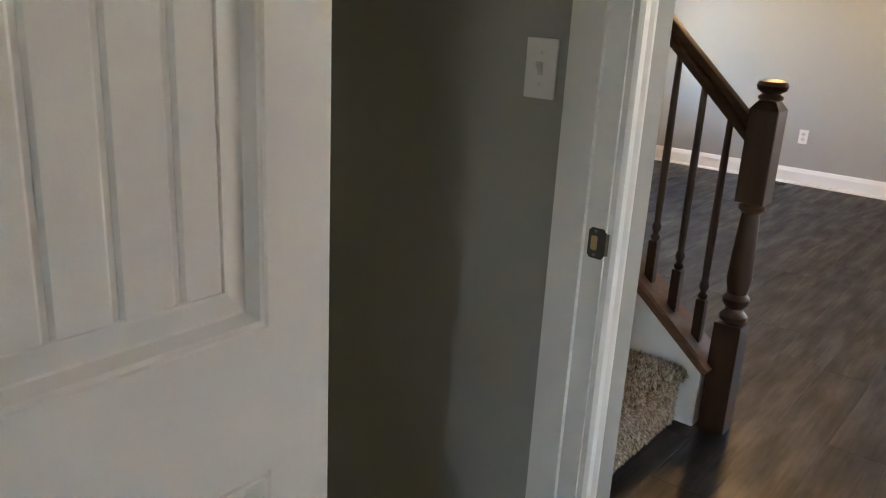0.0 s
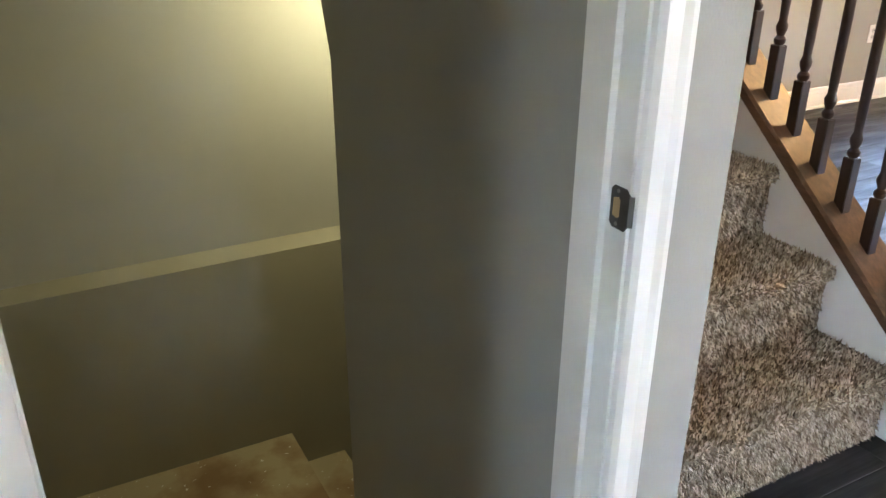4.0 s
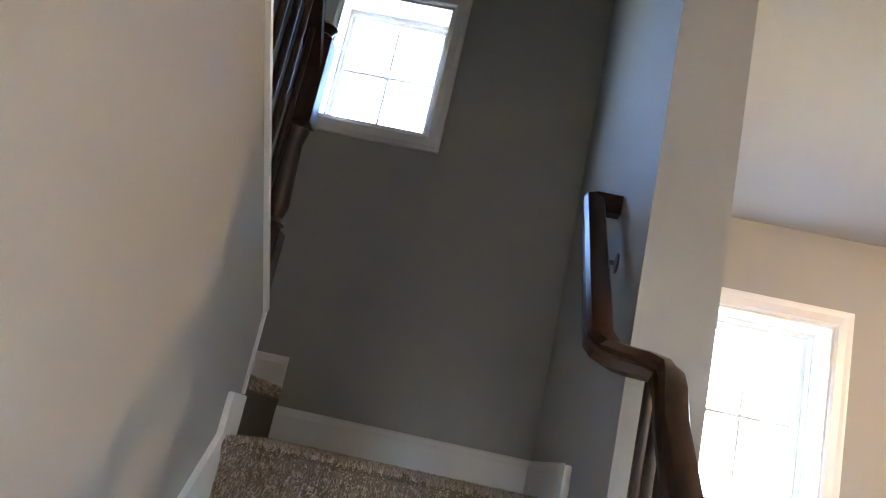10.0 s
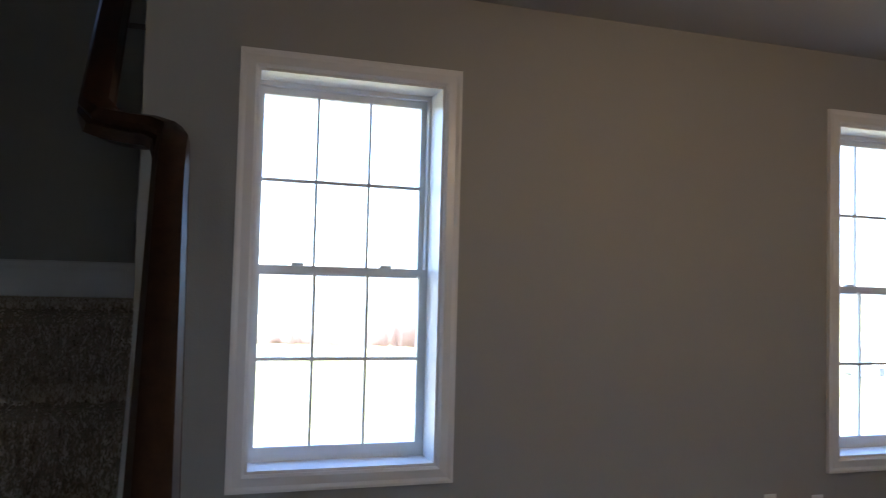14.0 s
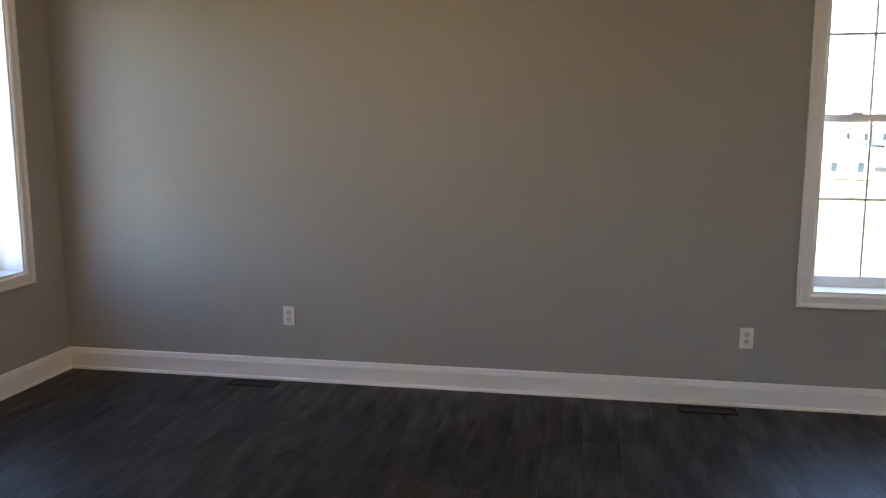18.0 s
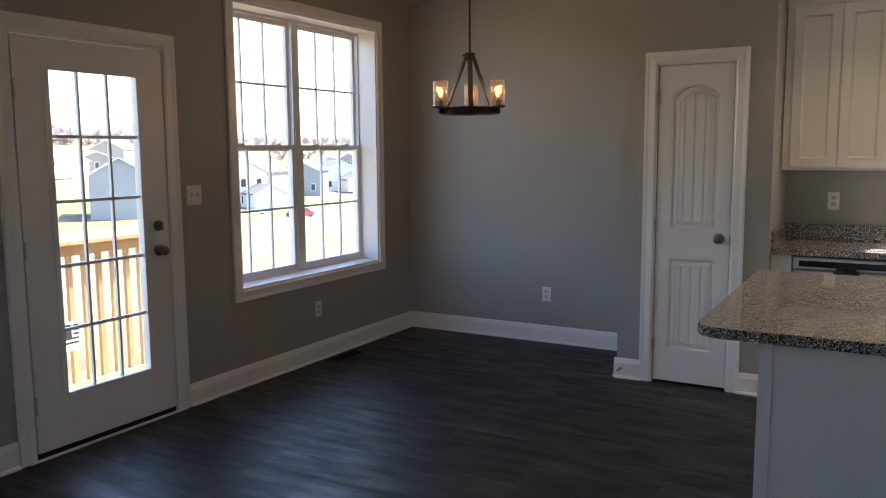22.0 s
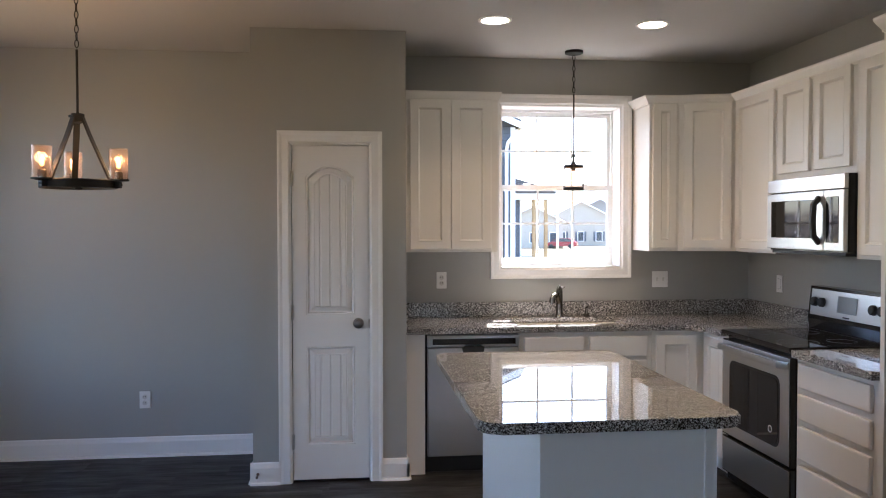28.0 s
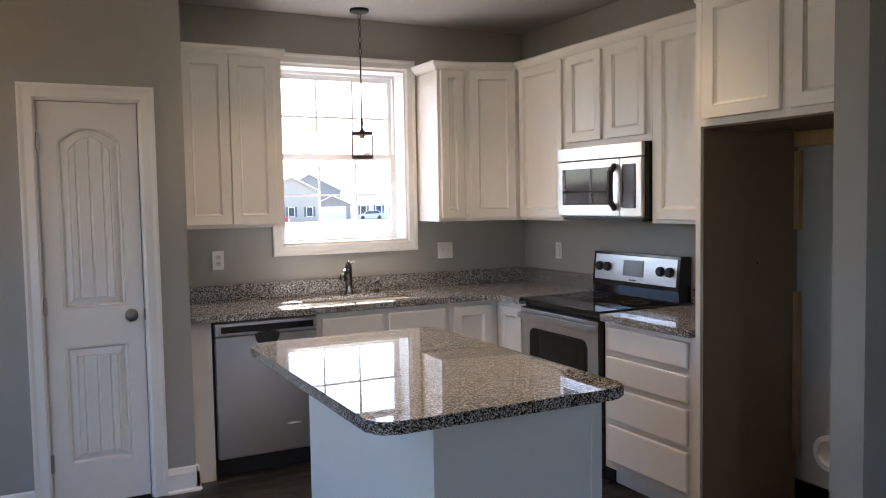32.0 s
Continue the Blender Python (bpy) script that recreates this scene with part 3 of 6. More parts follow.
def outlet(side, u, d, z, switch=0, label="", rocker=False):
    """A wall plate: a duplex outlet, or a plate of one or two toggle or rocker switches."""
    gangs = max(1, switch)
    w = 0.07 + 0.046 * (gangs - 1)
    o = thing("light_switch" if switch else "wall_outlet", label or ("white light switch plate on the wall" if switch else "white duplex power outlet on the wall"), "switch" if switch else "outlet", on_wall(side, u, d, z))
    part("cover_plate", box(-w / 2, -0.006, -0.057, w / 2, 0, 0.057, 0.002), PLATE, o)
    for g in range(gangs):
        x = (g - (gangs - 1) / 2) * 0.046
        if switch and not rocker:
            part("toggle_slot", box(x - 0.0055, -0.0066, -0.0125, x + 0.0055, -0.0056, 0.0125), FACE, o)
            part("toggle", prism([(-0.006, -0.008), (-0.006, 0.004), (-0.017, 0.014), (-0.019, 0.008)], x - 0.004, x + 0.004, "x"), FACE, o)
            part("screw", lathe([(0.0025, -0.006), (0.0025, -0.007)], (x, 0, -0.03), 8, "y"), FACE, o)
        elif switch:
            # dark sheet draws the shaded gap round the rocker
            part("rocker_gap_shade", box(x - 0.0175, -0.0064, -0.0345, x + 0.0175, -0.0056, 0.0345), SLOT, o)
            part("rocker", prism([(-0.007, -0.033), (-0.009, 0.033), (-0.005, 0.033), (-0.005, -0.033)], x - 0.016, x + 0.016, "x"), PLATE, o)
        else:
            for s in (-0.02, 0.02):
                f = part("receptacle", lathe([(0.0165, -0.006), (0.0165, -0.0085)], (x, 0, s), 16, "y"), FACE, o)
                for q in (-0.006, 0.006):
                    part("slot", box(x + q - 0.0015, -0.0092, s - 0.003, x + q + 0.0015, -0.0084, s + 0.007), SLOT, f)
        part("screw", lathe([(0.0025, -0.006), (0.0025, -0.007)], (x, 0, 0.03 if switch and not rocker else 0.05 if switch else 0), 8, "y"), FACE, o)
    return o

# ---- structure ----
XW, XE, YN, YS, CZ = -2.63, 6.395, 5.48, -0.03, 2.72
TW = 0.225

wall("wall_north", "y", YN, YN + TW, XW - TW, XE + TW, -0.3, CZ + 0.3, [(1.657 + 0.07, 2.602 - 0.07, 0.56 + 0.07, 2.515 - 0.07), (2.87, 3.79, 0.0, 2.095), (4.275 + 0.07, 5.972 - 0.07, 0.56 + 0.07, 2.515 - 0.07)])
wall("wall_west", "x", XW - TW, XW, 0.0, YN, -2.8, 5.5, [(1.2595 + 0.07, 2.1845 - 0.07, 0.655 + 0.07, 2.398 - 0.07), (4.16 + 0.07, 5.195 - 0.07, 0.597 + 0.07, 2.425 - 0.07), (0.0, 0.26, 2.81, 3.46)])
wall("wall_west_landing", "x", XW - TW, XW, -1.2, 0.0, -2.8, 5.5, [(-0.265, 0.0, 2.81, 3.46)])
wall("wall_east", "x", XE, XE + TW, YS - 0.15, YN, -0.3, CZ + 0.3, [(0.857 + 0.07, 1.872 - 0.07, 1.176 + 0.07, 2.468 - 0.07)])
wall("wall_south_kitchen", "y", YS - 0.12, YS, 3.086, XE, -0.3, CZ + 0.3)
# both hall walls are pierced for unseen windows added as daylight sources
wall("wall_hall_east", "x", 2.966, 3.086, -6.2, 0.93, -0.3, CZ, [(-0.58, -0.24, 0.57, 2.345)])
wall("wall_hall_south", "y", -4.62, -4.5, -0.12, 2.966, -0.3, CZ, [(1.82, 2.58, 0.67, 2.345)])
wall("wall_basement_door", "x", -0.115, 0.0, -6.08, 0.0, -0.3, 3.1, [(-0.93, -0.157, -0.3, 2.075)])
wall("wall_pantry_front", "x", 5.70, 5.80, 2.51, 3.43, 0, CZ, [(2.735, 3.195, 0.0, 2.045)])
wall("wall_pantry_north", "y", 3.33, 3.43, 5.80, XE, 0, CZ)
wall("wall_pantry_south", "y", 2.51, 2.61, 5.80, XE, 0, CZ)

# partition that parts the living room from the stairs, its end towards the room
wall("wall_stair_partition", "y", 0.977, 1.155, XW, -1.035, -0.3, 5.5)
wall("wall_stair_south", "y", -1.32, -1.2, XW - TW, -0.115, -2.8, 5.5)
# raking wall between the two flights, open below at its far end
rake = prism([(-1.195, -1.6), (-1.195, 0.905), (-1.285, 1.15), (-1.705, 1.15), (-1.705, 1.775), (-0.2, 3.085), (-0.115, 3.085), (-0.115, -1.6)], -0.13, 0.0)
tagged(part("wall_stair_rake", rake, PAINT), "greige painted raking wall between two flights of stairs", "wall", kind="structure")
cap_r = sweep([(-1.705, -0.065, 1.783), (-0.3, -0.065, 3.0)], [(-0.078, 0), (0.078, 0), (0.078, 0.018), (-0.078, 0.018)])
tagged(part("trim_rake", cap_r, TRIM), "white painted trim cap on the raking wall", "trim", kind="structure")
tagged(part("trim_rake_end", box(-1.723, -0.135, 1.53, -1.705, 0.008, 1.79), TRIM), "white end trim of the raking wall", "trim", kind="structure")
for nm, q in (("wall_shaft_north", (-1.035, 0.977, CZ + 0.02, -0.2, 1.155, 5.5)), ("wall_shaft_east", (-0.2, -1.2, CZ + 0.02, -0.08, 1.155, 5.5))):
    tagged(part(nm, box(*q), PAINT), "greige painted stairwell wall", "wall", kind="structure")

# ceilings
ceil = bmesh.new()
box(XW, 1.155, CZ, XE, YN, CZ + 0.02, bm=ceil)
box(-0.2, YS, CZ, XE, 1.155, CZ + 0.02, bm=ceil)
box(-1.035, 0.977, CZ, -0.2, 1.155, CZ + 0.02, bm=ceil)
box(-0.2, -6.08, CZ, 2.966, YS, CZ + 0.02, bm=ceil)
tagged(part("ceiling", ceil, CEIL), "matt beige-white painted ceiling", "ceiling", kind="structure")
tagged(part("ceiling_stairwell", box(XW - TW, -1.32, 5.5, -0.08, 1.155, 5.52), CEIL), "matt white ceiling over the stairwell", "ceiling", kind="structure")

# unseen slab closing the ceiling's back, added to keep sun off the stairs
upper = bmesh.new()
box(-0.08, -6.2, 3.06, XE + TW, YN + TW, 3.16, bm=upper)
box(XW - TW, 1.155, 3.06, -0.08, YN + TW, 3.16, bm=upper)
tagged(part("sun_block_slab", upper, UNDER), "unseen slab above the ceiling, added to block the sun", "floor", kind="structure")

# floor base under the planks
base = bmesh.new()
box(XW, 1.155, -0.3, XE, YN, -0.006, bm=base)
box(-0.3, 0.0, -0.3, XE, 1.155, -0.006, bm=base)
box(0.0, -6.08, -0.3, 3.0, 0.0, -0.006, bm=base)
FLOOR = tagged(part("floor", base, UNDER), "dark grey-brown wood-look vinyl plank floor", "floor", kind="structure")

# windows
window(WEST, 1.722, XW, 0.925, 0.655, 2.398)
window(WEST, 4.6775, XW, 1.035, 0.597, 2.425)
window(NORTH, 2.1295, YN, 0.945, 0.56, 2.515)
window(NORTH, 5.1235, YN, 1.697, 0.56, 2.515, units=2, label="wide white twin double-hung window with grilles")
window(EAST, 1.3645, XE, 1.015, 1.176, 2.468, cols=3, rows=2, label="white double-hung kitchen window over the sink")
window(WEST, -0.0025, XW, 0.665, 2.74, 3.53, cols=2, rows=2, double=False, label="small high white window over the stair landing")

# unseen hall windows, added only to light the open door and the stairs
window(SOUTH, 2.2, -4.5, 0.9, 0.6, 2.415, label="unseen double-hung window added at the hall's end for daylight")
window(EAST, -0.41, 2.966, 0.48, 0.5, 2.415, cols=2, label="unseen narrow double-hung window added in the hall for daylight")

# baseboards
baseboard(2.79, YN, XW, YN)
baseboard(XE, YN, 3.87, YN)
baseboard(XW, YN, XW, 1.155)
baseboard(XE, 3.43, XE, YN)
baseboard(5.70, 3.27, 5.70, 3.446)
baseboard(5.70, 2.494, 5.70, 2.66)
baseboard(5.70, 3.43, XE, 3.43)
baseboard(5.78, 2.51, 5.684, 2.51)
baseboard(3.998, YS, 3.086, YS)
baseboard(3.086, 0.93, 3.086, YS)
baseboard(2.95, 0.93, 3.102, 0.93)
baseboard(0.0, -4.5, 2.966, -4.5)
baseboard(2.966, -4.5, 2.966, 0.93)
baseboard(0.0, -1.75, 0.0, -4.5)
baseboard(0.0, 0.0, 0.0, -0.113)
baseboard(XW, 1.155, -1.035, 1.155)
baseboard(-1.035, 1.171, -1.035, 1.09)
baseboard(XW, 0.977, XW, -0.085, 1.4, shoe=False)
baseboard(-1.716, 0.977, XW, 0.977, 1.4, shoe=False)
baseboard(XW, -0.085, XW, -1.2, 1.6, shoe=False)

# ---- doors ----


def arch(x0, x1, z0, z1, rise, n=10):
    """Panel outline: square foot, segment-arched head."""
    if not rise:
        return [(x0, z0), (x1, z0), (x1, z1), (x0, z1)]
    top = [(x1 + (x0 - x1) * i / n, z1 - rise + rise * (1 - (2 * i / n - 1) ** 2)) for i in range(n + 1)]
    return [(x0, z0), (x1, z0)] + top


def panel_leaf(w, h, parent, place, core=0.025):
    """A moulded two-panel plank door leaf, its face at y = -0.018, foot at z = 0, x from 0 to w."""
    leaf = bmesh.new()
    st, top, lock0, lock1, bot = (0.08 if w < 0.6 else 0.085), 0.118, (0.806 if w < 0.6 else 0.825), 0.994, 0.208
    rise = 0.066
    box(0, -0.002, 0, w, core, h, bm=leaf)
    y0, y1 = -0.018, -0.002
    for q in ((0, 0, st, h), (w - st, 0, w, h), (st, 0, w - st, bot), (st, lock0, w - st, lock1)):
        box(q[0], y0, q[1], q[2], y1, q[3], bm=leaf)
    head = arch(st, w - st, 0, h - top, rise)[2:]
    prism(head + [(st, h), (w - st, h)], y0, y1, bm=leaf)
    slab = part("leaf", leaf, DOORW, parent)
    slab.matrix_basis = place
    for z0, z1, bow in ((bot, lock0, 0), (lock1, h - top, rise)):
        def ring(k):
            return arch(st + k, w - st - k, z0 + k, z1 - k, bow)
        mould = stepped([ring(k) for k in (0.0, 0.002, 0.005, 0.007, 0.010, 0.017, 0.020, 0.047, 0.0505, 0.052)], (-0.018, -0.0148, -0.0148, -0.0178, -0.0174, -0.003, -0.0028, -0.0152, -0.0152, -0.0112))
        part("panel", mould, DOORW, slab)
        xa, xb, wide = st + 0.052, w - st - 0.052, 0.0615
        half = (xb - xa) / 2
        cuts = [xa] + [xa + half + wide * k for k in range(-3, 4) if abs(k) * wide < half - 0.02] + [xb]
        for c0, c1 in zip(cuts, cuts[1:]):
            p, q = c0 + (0.003 if c0 > xa else 0.0), c1 - (0.003 if c1 < xb else 0.0)

            def lid(x):
                k = (2 * (x - xa) / (xb - xa) - 1)
                return z1 - 0.053 - bow + bow * (1 - k * k)
            rim = [(p, z0 + 0.052), (q, z0 + 0.052), (q, lid(q)), ((p + q) / 2, lid((p + q) / 2)), (p, lid(p))]
            mid = ((p + q) / 2, (z0 + lid(p)) / 2)
            face = [(x + (0.004 if x < mid[0] else -0.004 if x > mid[0] + 1e-6 else 0), z + (0.0005 if z < mid[1] else -0.0005)) for x, z in rim]
            part("plank", stepped([rim, rim, face], (-0.0108, -0.0122, -0.0158)), DOORW, slab)
    return slab


def knob(parent, x, z, y=-0.018, key=False):
    k = part("door_knob", lathe([(0.0325, y), (0.0325, y - 0.005), (0.012, y - 0.009), (0.012, y - 0.022), (0.022, y - 0.03), (0.0275, y - 0.042), (0.026, y - 0.054), (0.015, y - 0.061)], (x, 0, z), 20, "y"), NICKEL, parent, "satin nickel round knob", smooth=True)
    return k


def hinges(parent, x, zs, y=-0.02, mat=None):
    for z in zs:
        h = part("hinge", lathe([(0.006, z - 0.045), (0.0065, z - 0.044), (0.0065, z + 0.044), (0.006, z + 0.045)], (x, y, 0), 10), mat or SATIN, parent, "satin nickel butt hinge")
        part("hinge_leaf", box(x - 0.012, y + 0.003, z - 0.044, x + 0.012, y + 0.006, z + 0.044), mat or SATIN, h)


def door_frame(root, x0, x1, h, depth, cas=0.075, both=True):
    if both:
        leg_bar(x0 - 0.006, h + 0.006, -1, root, cas)
    leg_bar(x1 + 0.006, h + 0.006, 1, root, cas)
    casing_bar(x0 - 0.006, h + 0.006, x1 + 0.006, h + 0.006, (0, 1), root, cas)
    for q in ((x0 - 0.018, x0), (x1, x1 + 0.018)):
        part("jamb", box(q[0], -0.002, 0, q[1], depth, h), TRIM, root)
    part("jamb_head", box(x0 - 0.018, -0.002, h, x1 + 0.018, depth, h + 0.018), TRIM, root)


pantry = thing("door_1", "closed white arched two-panel pantry door", "door", on_wall(EAST, 2.965, 5.70), kind="structure")
door_frame(pantry, -0.23, 0.23, 2.032, 0.1)
for s in (-0.23, 0.218):
    part("door_stop", box(s, 0.045, 0, s + 0.012, 0.06, 2.03), TRIM, pantry)
leaf = panel_leaf(0.452, 2.01, pantry, pose(-0.226, 0.022, 0.018))
knob(pantry, 0.165, 0.96, 0.004)
part("latch_plate", box(0.226, -0.004, 0.93, 0.232, 0.02, 0.985), NICKEL, pantry)
hinges(pantry, -0.229, (0.25, 1.03, 1.83), -0.004)
# dark strip standing for the shade in the gap under the leaf
part("gap_shade_strip", box(-0.227, 0.03, 0.0, 0.227, 0.05, 0.018), UNDER, pantry)

# basement door: its leaf swung right back against the hall wall
cellar = thing("door_2", "white arched two-panel door swung open against the hall wall", "door", on_wall(WEST, -0.5375, 0.0), kind="structure")
door_frame(cellar, -0.3775, 0.3625, 2.04, 0.115, 0.056, False)
for s, e in ((-0.3775, -0.3655), (0.3505, 0.3625)):
    part("door_stop", box(s, 0.04, 0, e, 0.075, 2.04), TRIM, cellar)
strike = part("strike_plate", prism([(-0.004, 0.897), (0.002, 0.889), (0.026, 0.889), (0.032, 0.895), (0.032, 0.942), (0.026, 0.948), (0.002, 0.948), (-0.004, 0.94)], 0.3612, 0.3635, "x"), DARKNICKEL, cellar, "dark nickel strike plate")
part("strike_hole", prism([(0.013, 0.907), (0.017, 0.904), (0.026, 0.906), (0.026, 0.931), (0.017, 0.933), (0.013, 0.93)], 0.3606, 0.3614, "x"), RAWWOOD, strike)
for z in (0.8955, 0.9415):
    part("screw", lathe([(0.003, 0.3605), (0.003, 0.3615)], (0, 0.018, z), 8, "x"), NICKEL, strike)
part("strike_lip", prism([(0.3612, -0.0038), (0.3645, -0.0085), (0.3665, -0.0085), (0.3635, -0.0038)], 0.897, 0.94, "z"), NICKEL, strike)
panel_leaf(0.74, 2.022, cellar, pose(-1.1025, -0.018, 0.012), 0.012)
hinges(cellar, -0.372, (0.25, 1.1, 1.83), -0.012)

# glazed back door to the deck
back = thing("door_3", "white glazed exterior door with grilles and nickel hardware", "door", on_wall(NORTH, 3.33, YN), kind="structure")
door_frame(back, -0.442, 0.442, 2.075, 0.15, 0.085)
bm = bmesh.new()
gx0, gx1, gz0, gz1 = -0.262, 0.262, 0.30, 1.92
for q in ((-0.438, 0.035, gx0, 2.07), (gx1, 0.035, 0.438, 2.07), (gx0, 0.035, gx1, gz0), (gx0, gz1, gx1, 2.07)):
    box(q[0], -0.01, q[1], q[2], 0.034, q[3], bm=bm)
bl = part("leaf", bm, DOORW, back)
bm = bmesh.new()
for q in ((gx0 - 0.022, gz0 - 0.022, gx0 + 0.004, gz1 + 0.022), (gx1 - 0.004, gz0 - 0.022, gx1 + 0.022, gz1 + 0.022), (gx0 + 0.004, gz0 - 0.022, gx1 - 0.004, gz0 + 0.004), (gx0 + 0.004, gz1 - 0.004, gx1 - 0.004, gz1 + 0.022)):
    box(q[0], -0.018, q[1], q[2], -0.01, q[3], bm=bm)
part("glazing_bead", bm, DOORW, bl)
for i in (1, 2):
    x = gx0 + (gx1 - gx0) * i / 3
    part("muntin", box(x - 0.0065, 0.002, gz0, x + 0.0065, 0.02, gz1), VINYL, bl)
for i in range(1, 5):
    z = gz0 + (gz1 - gz0) * i / 5
    part("muntin", box(gx0, 0.001, z - 0.008, gx1, 0.021, z + 0.008), VINYL, bl)
pane = part("pane", box(gx0, 0.0105, gz0, gx1, 0.0115, gz1), GLASS, bl)
pane.visible_shadow = False
knob(back, 0.362, 0.965, -0.01)
part("deadbolt", lathe([(0.03, -0.01), (0.03, -0.018), (0.024, -0.024), (0.01, -0.025), (0.01, -0.034)], (0.362, 0, 1.105), 20, "y"), NICKEL, back, "satin nickel deadbolt turn", smooth=True)
hinges(back, -0.44, (0.28, 1.05, 1.82), -0.016)
part("deadbolt_turn", box(0.356, -0.052, 1.082, 0.368, -0.034, 1.128, 0.003), NICKEL, back)
part("threshold", box(-0.442, 0.0, 0.0, 0.442, 0.15, 0.03, 0.004), VENT, back, "dark bronze threshold")
part("sill_strip", box(-0.5, -0.034, 0.0, 0.5, -0.021, 0.014, 0.004), TRIM, back, "white quarter-round strip along the threshold")

# ---- stairs ----
RISE, RUN, X1, SY0, SY1 = 0.2, 0.2286, -0.22, 0.0, 0.957


def tread_mesh(x, z, y0, y1, back):
    """One carpeted step: riser, rolled nosing and tread wrapped in pile."""
    pts = [(x - 0.012, z - RISE), (x - 0.012, z - 0.05), (x + 0.004, z - 0.04), (x + 0.012, z - 0.026), (x + 0.012, z - 0.014), (x + 0.004, z - 0.003), (x - 0.014, z), (x - 0.04, z), (back, z), (back, z - RISE)]
    return prism(pts, y0, y1)


def pile(parent, x, z, y0, y1, back, seed):
    """The tufts of one step: short leaning cones over riser, nosing and tread."""
    rng = np.random.default_rng(seed)
    gap = 0.0062
    prof = [(x - 0.012, z - RISE), (x - 0.012, z - 0.05), (x + 0.012, z - 0.022), (x + 0.004, z - 0.003), (x - 0.014, z), (max(back, x - 0.6), z)]
    spots, out = [], []
    for (xa, za), (xb, zb) in zip(prof, prof[1:]):
        l = math.hypot(xb - xa, zb - za)
        nx, nz = (zb - za) / l, -(xb - xa) / l
        for s in np.arange(0, l, gap):
            spots.append((xa + (xb - xa) * s / l, za + (zb - za) * s / l))
            out.append((nx, nz))
    ys = np.arange(y0 + 0.003, y1 - 0.003, gap)
    p = np.array(spots).repeat(len(ys), 0)
    o = np.array(out).repeat(len(ys), 0)
    n = len(p)
    base = np.stack([p[:, 0], np.tile(ys, len(spots)), p[:, 1]], 1) + rng.normal(0, 0.0016, (n, 3))
    base[:, 1] = base[:, 1].clip(y0 + 0.001, y1 - 0.001)
    face = np.stack([o[:, 0], np.zeros(n), o[:, 1]], 1)
    base -= face * 0.003
    lean = face + rng.normal(0, 0.3, (n, 3)) + np.array((0.0, 0, -0.8)) * (1.02 - face[:, 2:3].clip(0, 1))
    lean /= np.linalg.norm(lean, axis=1)[:, None]
    side = np.cross(lean, rng.normal(0, 1, (n, 3)))
    side /= np.linalg.norm(side, axis=1)[:, None] + 1e-9
    other = np.cross(lean, side)
    tip = base + lean * rng.uniform(0.011, 0.019, (n, 1))
    tip[:, 1] = tip[:, 1].clip(y0 + 0.001, y1 - 0.001)
    r = 0.0038
    co = np.stack([base + side * r, base - side * r * 0.5 + other * r * 0.87, base - side * r * 0.5 - other * r * 0.87, tip], 1).reshape(-1, 3)
    k = np.arange(n)[:, None] * 4
    tri = np.concatenate([k + np.array(q) for q in ((0, 1, 3), (1, 2, 3), (2, 0, 3))], 0)
    me = bpy.data.meshes.new("carpet_pile")
    me.from_pydata(co.tolist(), [], tri.tolist())
    me.materials.append(PILE)
    ob = new("carpet_pile", me)
    ob.parent = parent
    tagged(ob, kind="stuff")
    return ob


stair = thing("staircase", "carpeted staircase rising to a landing between painted skirts", "stairs", kind="structure")
for i in range(7):
    z, x = RISE * (i + 1), X1 - RUN * i
    bm = tread_mesh(x, z, SY0 + 0.018, SY1, x - RUN - 0.014 if i < 6 else XW)
    step = part("carpet_step" if i < 6 else "landing", bm, CARPET, stair, smooth=True)
    pile(step, x, z, SY0 + 0.018, SY1, x - RUN - 0.014 if i < 6 else XW, i)
bm = box(XW, -1.2, 1.4, -1.705, -0.085, 1.6)
turn = part("landing_step", bm, CARPET, stair)
pile(turn, -0.09, 1.6, 1.705, -XW, -0.4, 9).matrix_basis = pose(0, 0, 0, 0, 0, 90)
for i in range(1, 7):
    part("upper_step", tread_mesh(-1.705 + 0.2286 * i, 1.6 + RISE * i, -1.2, -0.13, -1.705 + 0.2286 * i + 0.25), CARPET, stair)
# skirt board against the south wall and the partition
for y0, y1, xa, xb in ((0.0, 0.018, X1 + 0.06, -1.565), (0.957, 0.977, -1.035, -1.565)):
    f = lambda x: 0.02 + (X1 + 0.012 - x) * RISE / RUN + RISE
    pts = [(xa, max(0.0, f(xa) - 0.42)), (xa, f(xa)), (xb, f(xb)), (xb, 1.527), (xb - 0.15, 1.527), (xb - 0.15, 1.2)]
    part("skirt_board", prism(pts, y0, y1, bevel=0.003), TRIM, stair)

# closed stringer with a stained cap under the balusters
SLOPE = 0.835
cap_z = lambda x: 0.283 + (-0.215 - x) * SLOPE
string = thing("stair_stringer", "white stringer with a dark stained wood cap beside the steps", "stairs", kind="structure")
part("stringer", prism([(-0.165, 0.0), (-0.165, cap_z(-0.165) - 0.03), (-1.034, cap_z(-1.034) - 0.03), (-1.034, 0.0)], 0.959, 1.078), TRIM, string)
cap = sweep([(-0.152, 1.018, cap_z(-0.152) - 0.032), (-1.034, 1.018, cap_z(-1.034) - 0.032)], [(-0.074, 0), (0.074, 0), (0.074, 0.024), (0.067, 0.032), (-0.067, 0.032), (-0.074, 0.024)])
part("stringer_cap", cap, CAPWOOD, string, "dark stained wood cap")

NX, NY = -0.108, 1.012


def square(s):
    return [(-s, -s), (s, -s), (s, s), (-s, s)]


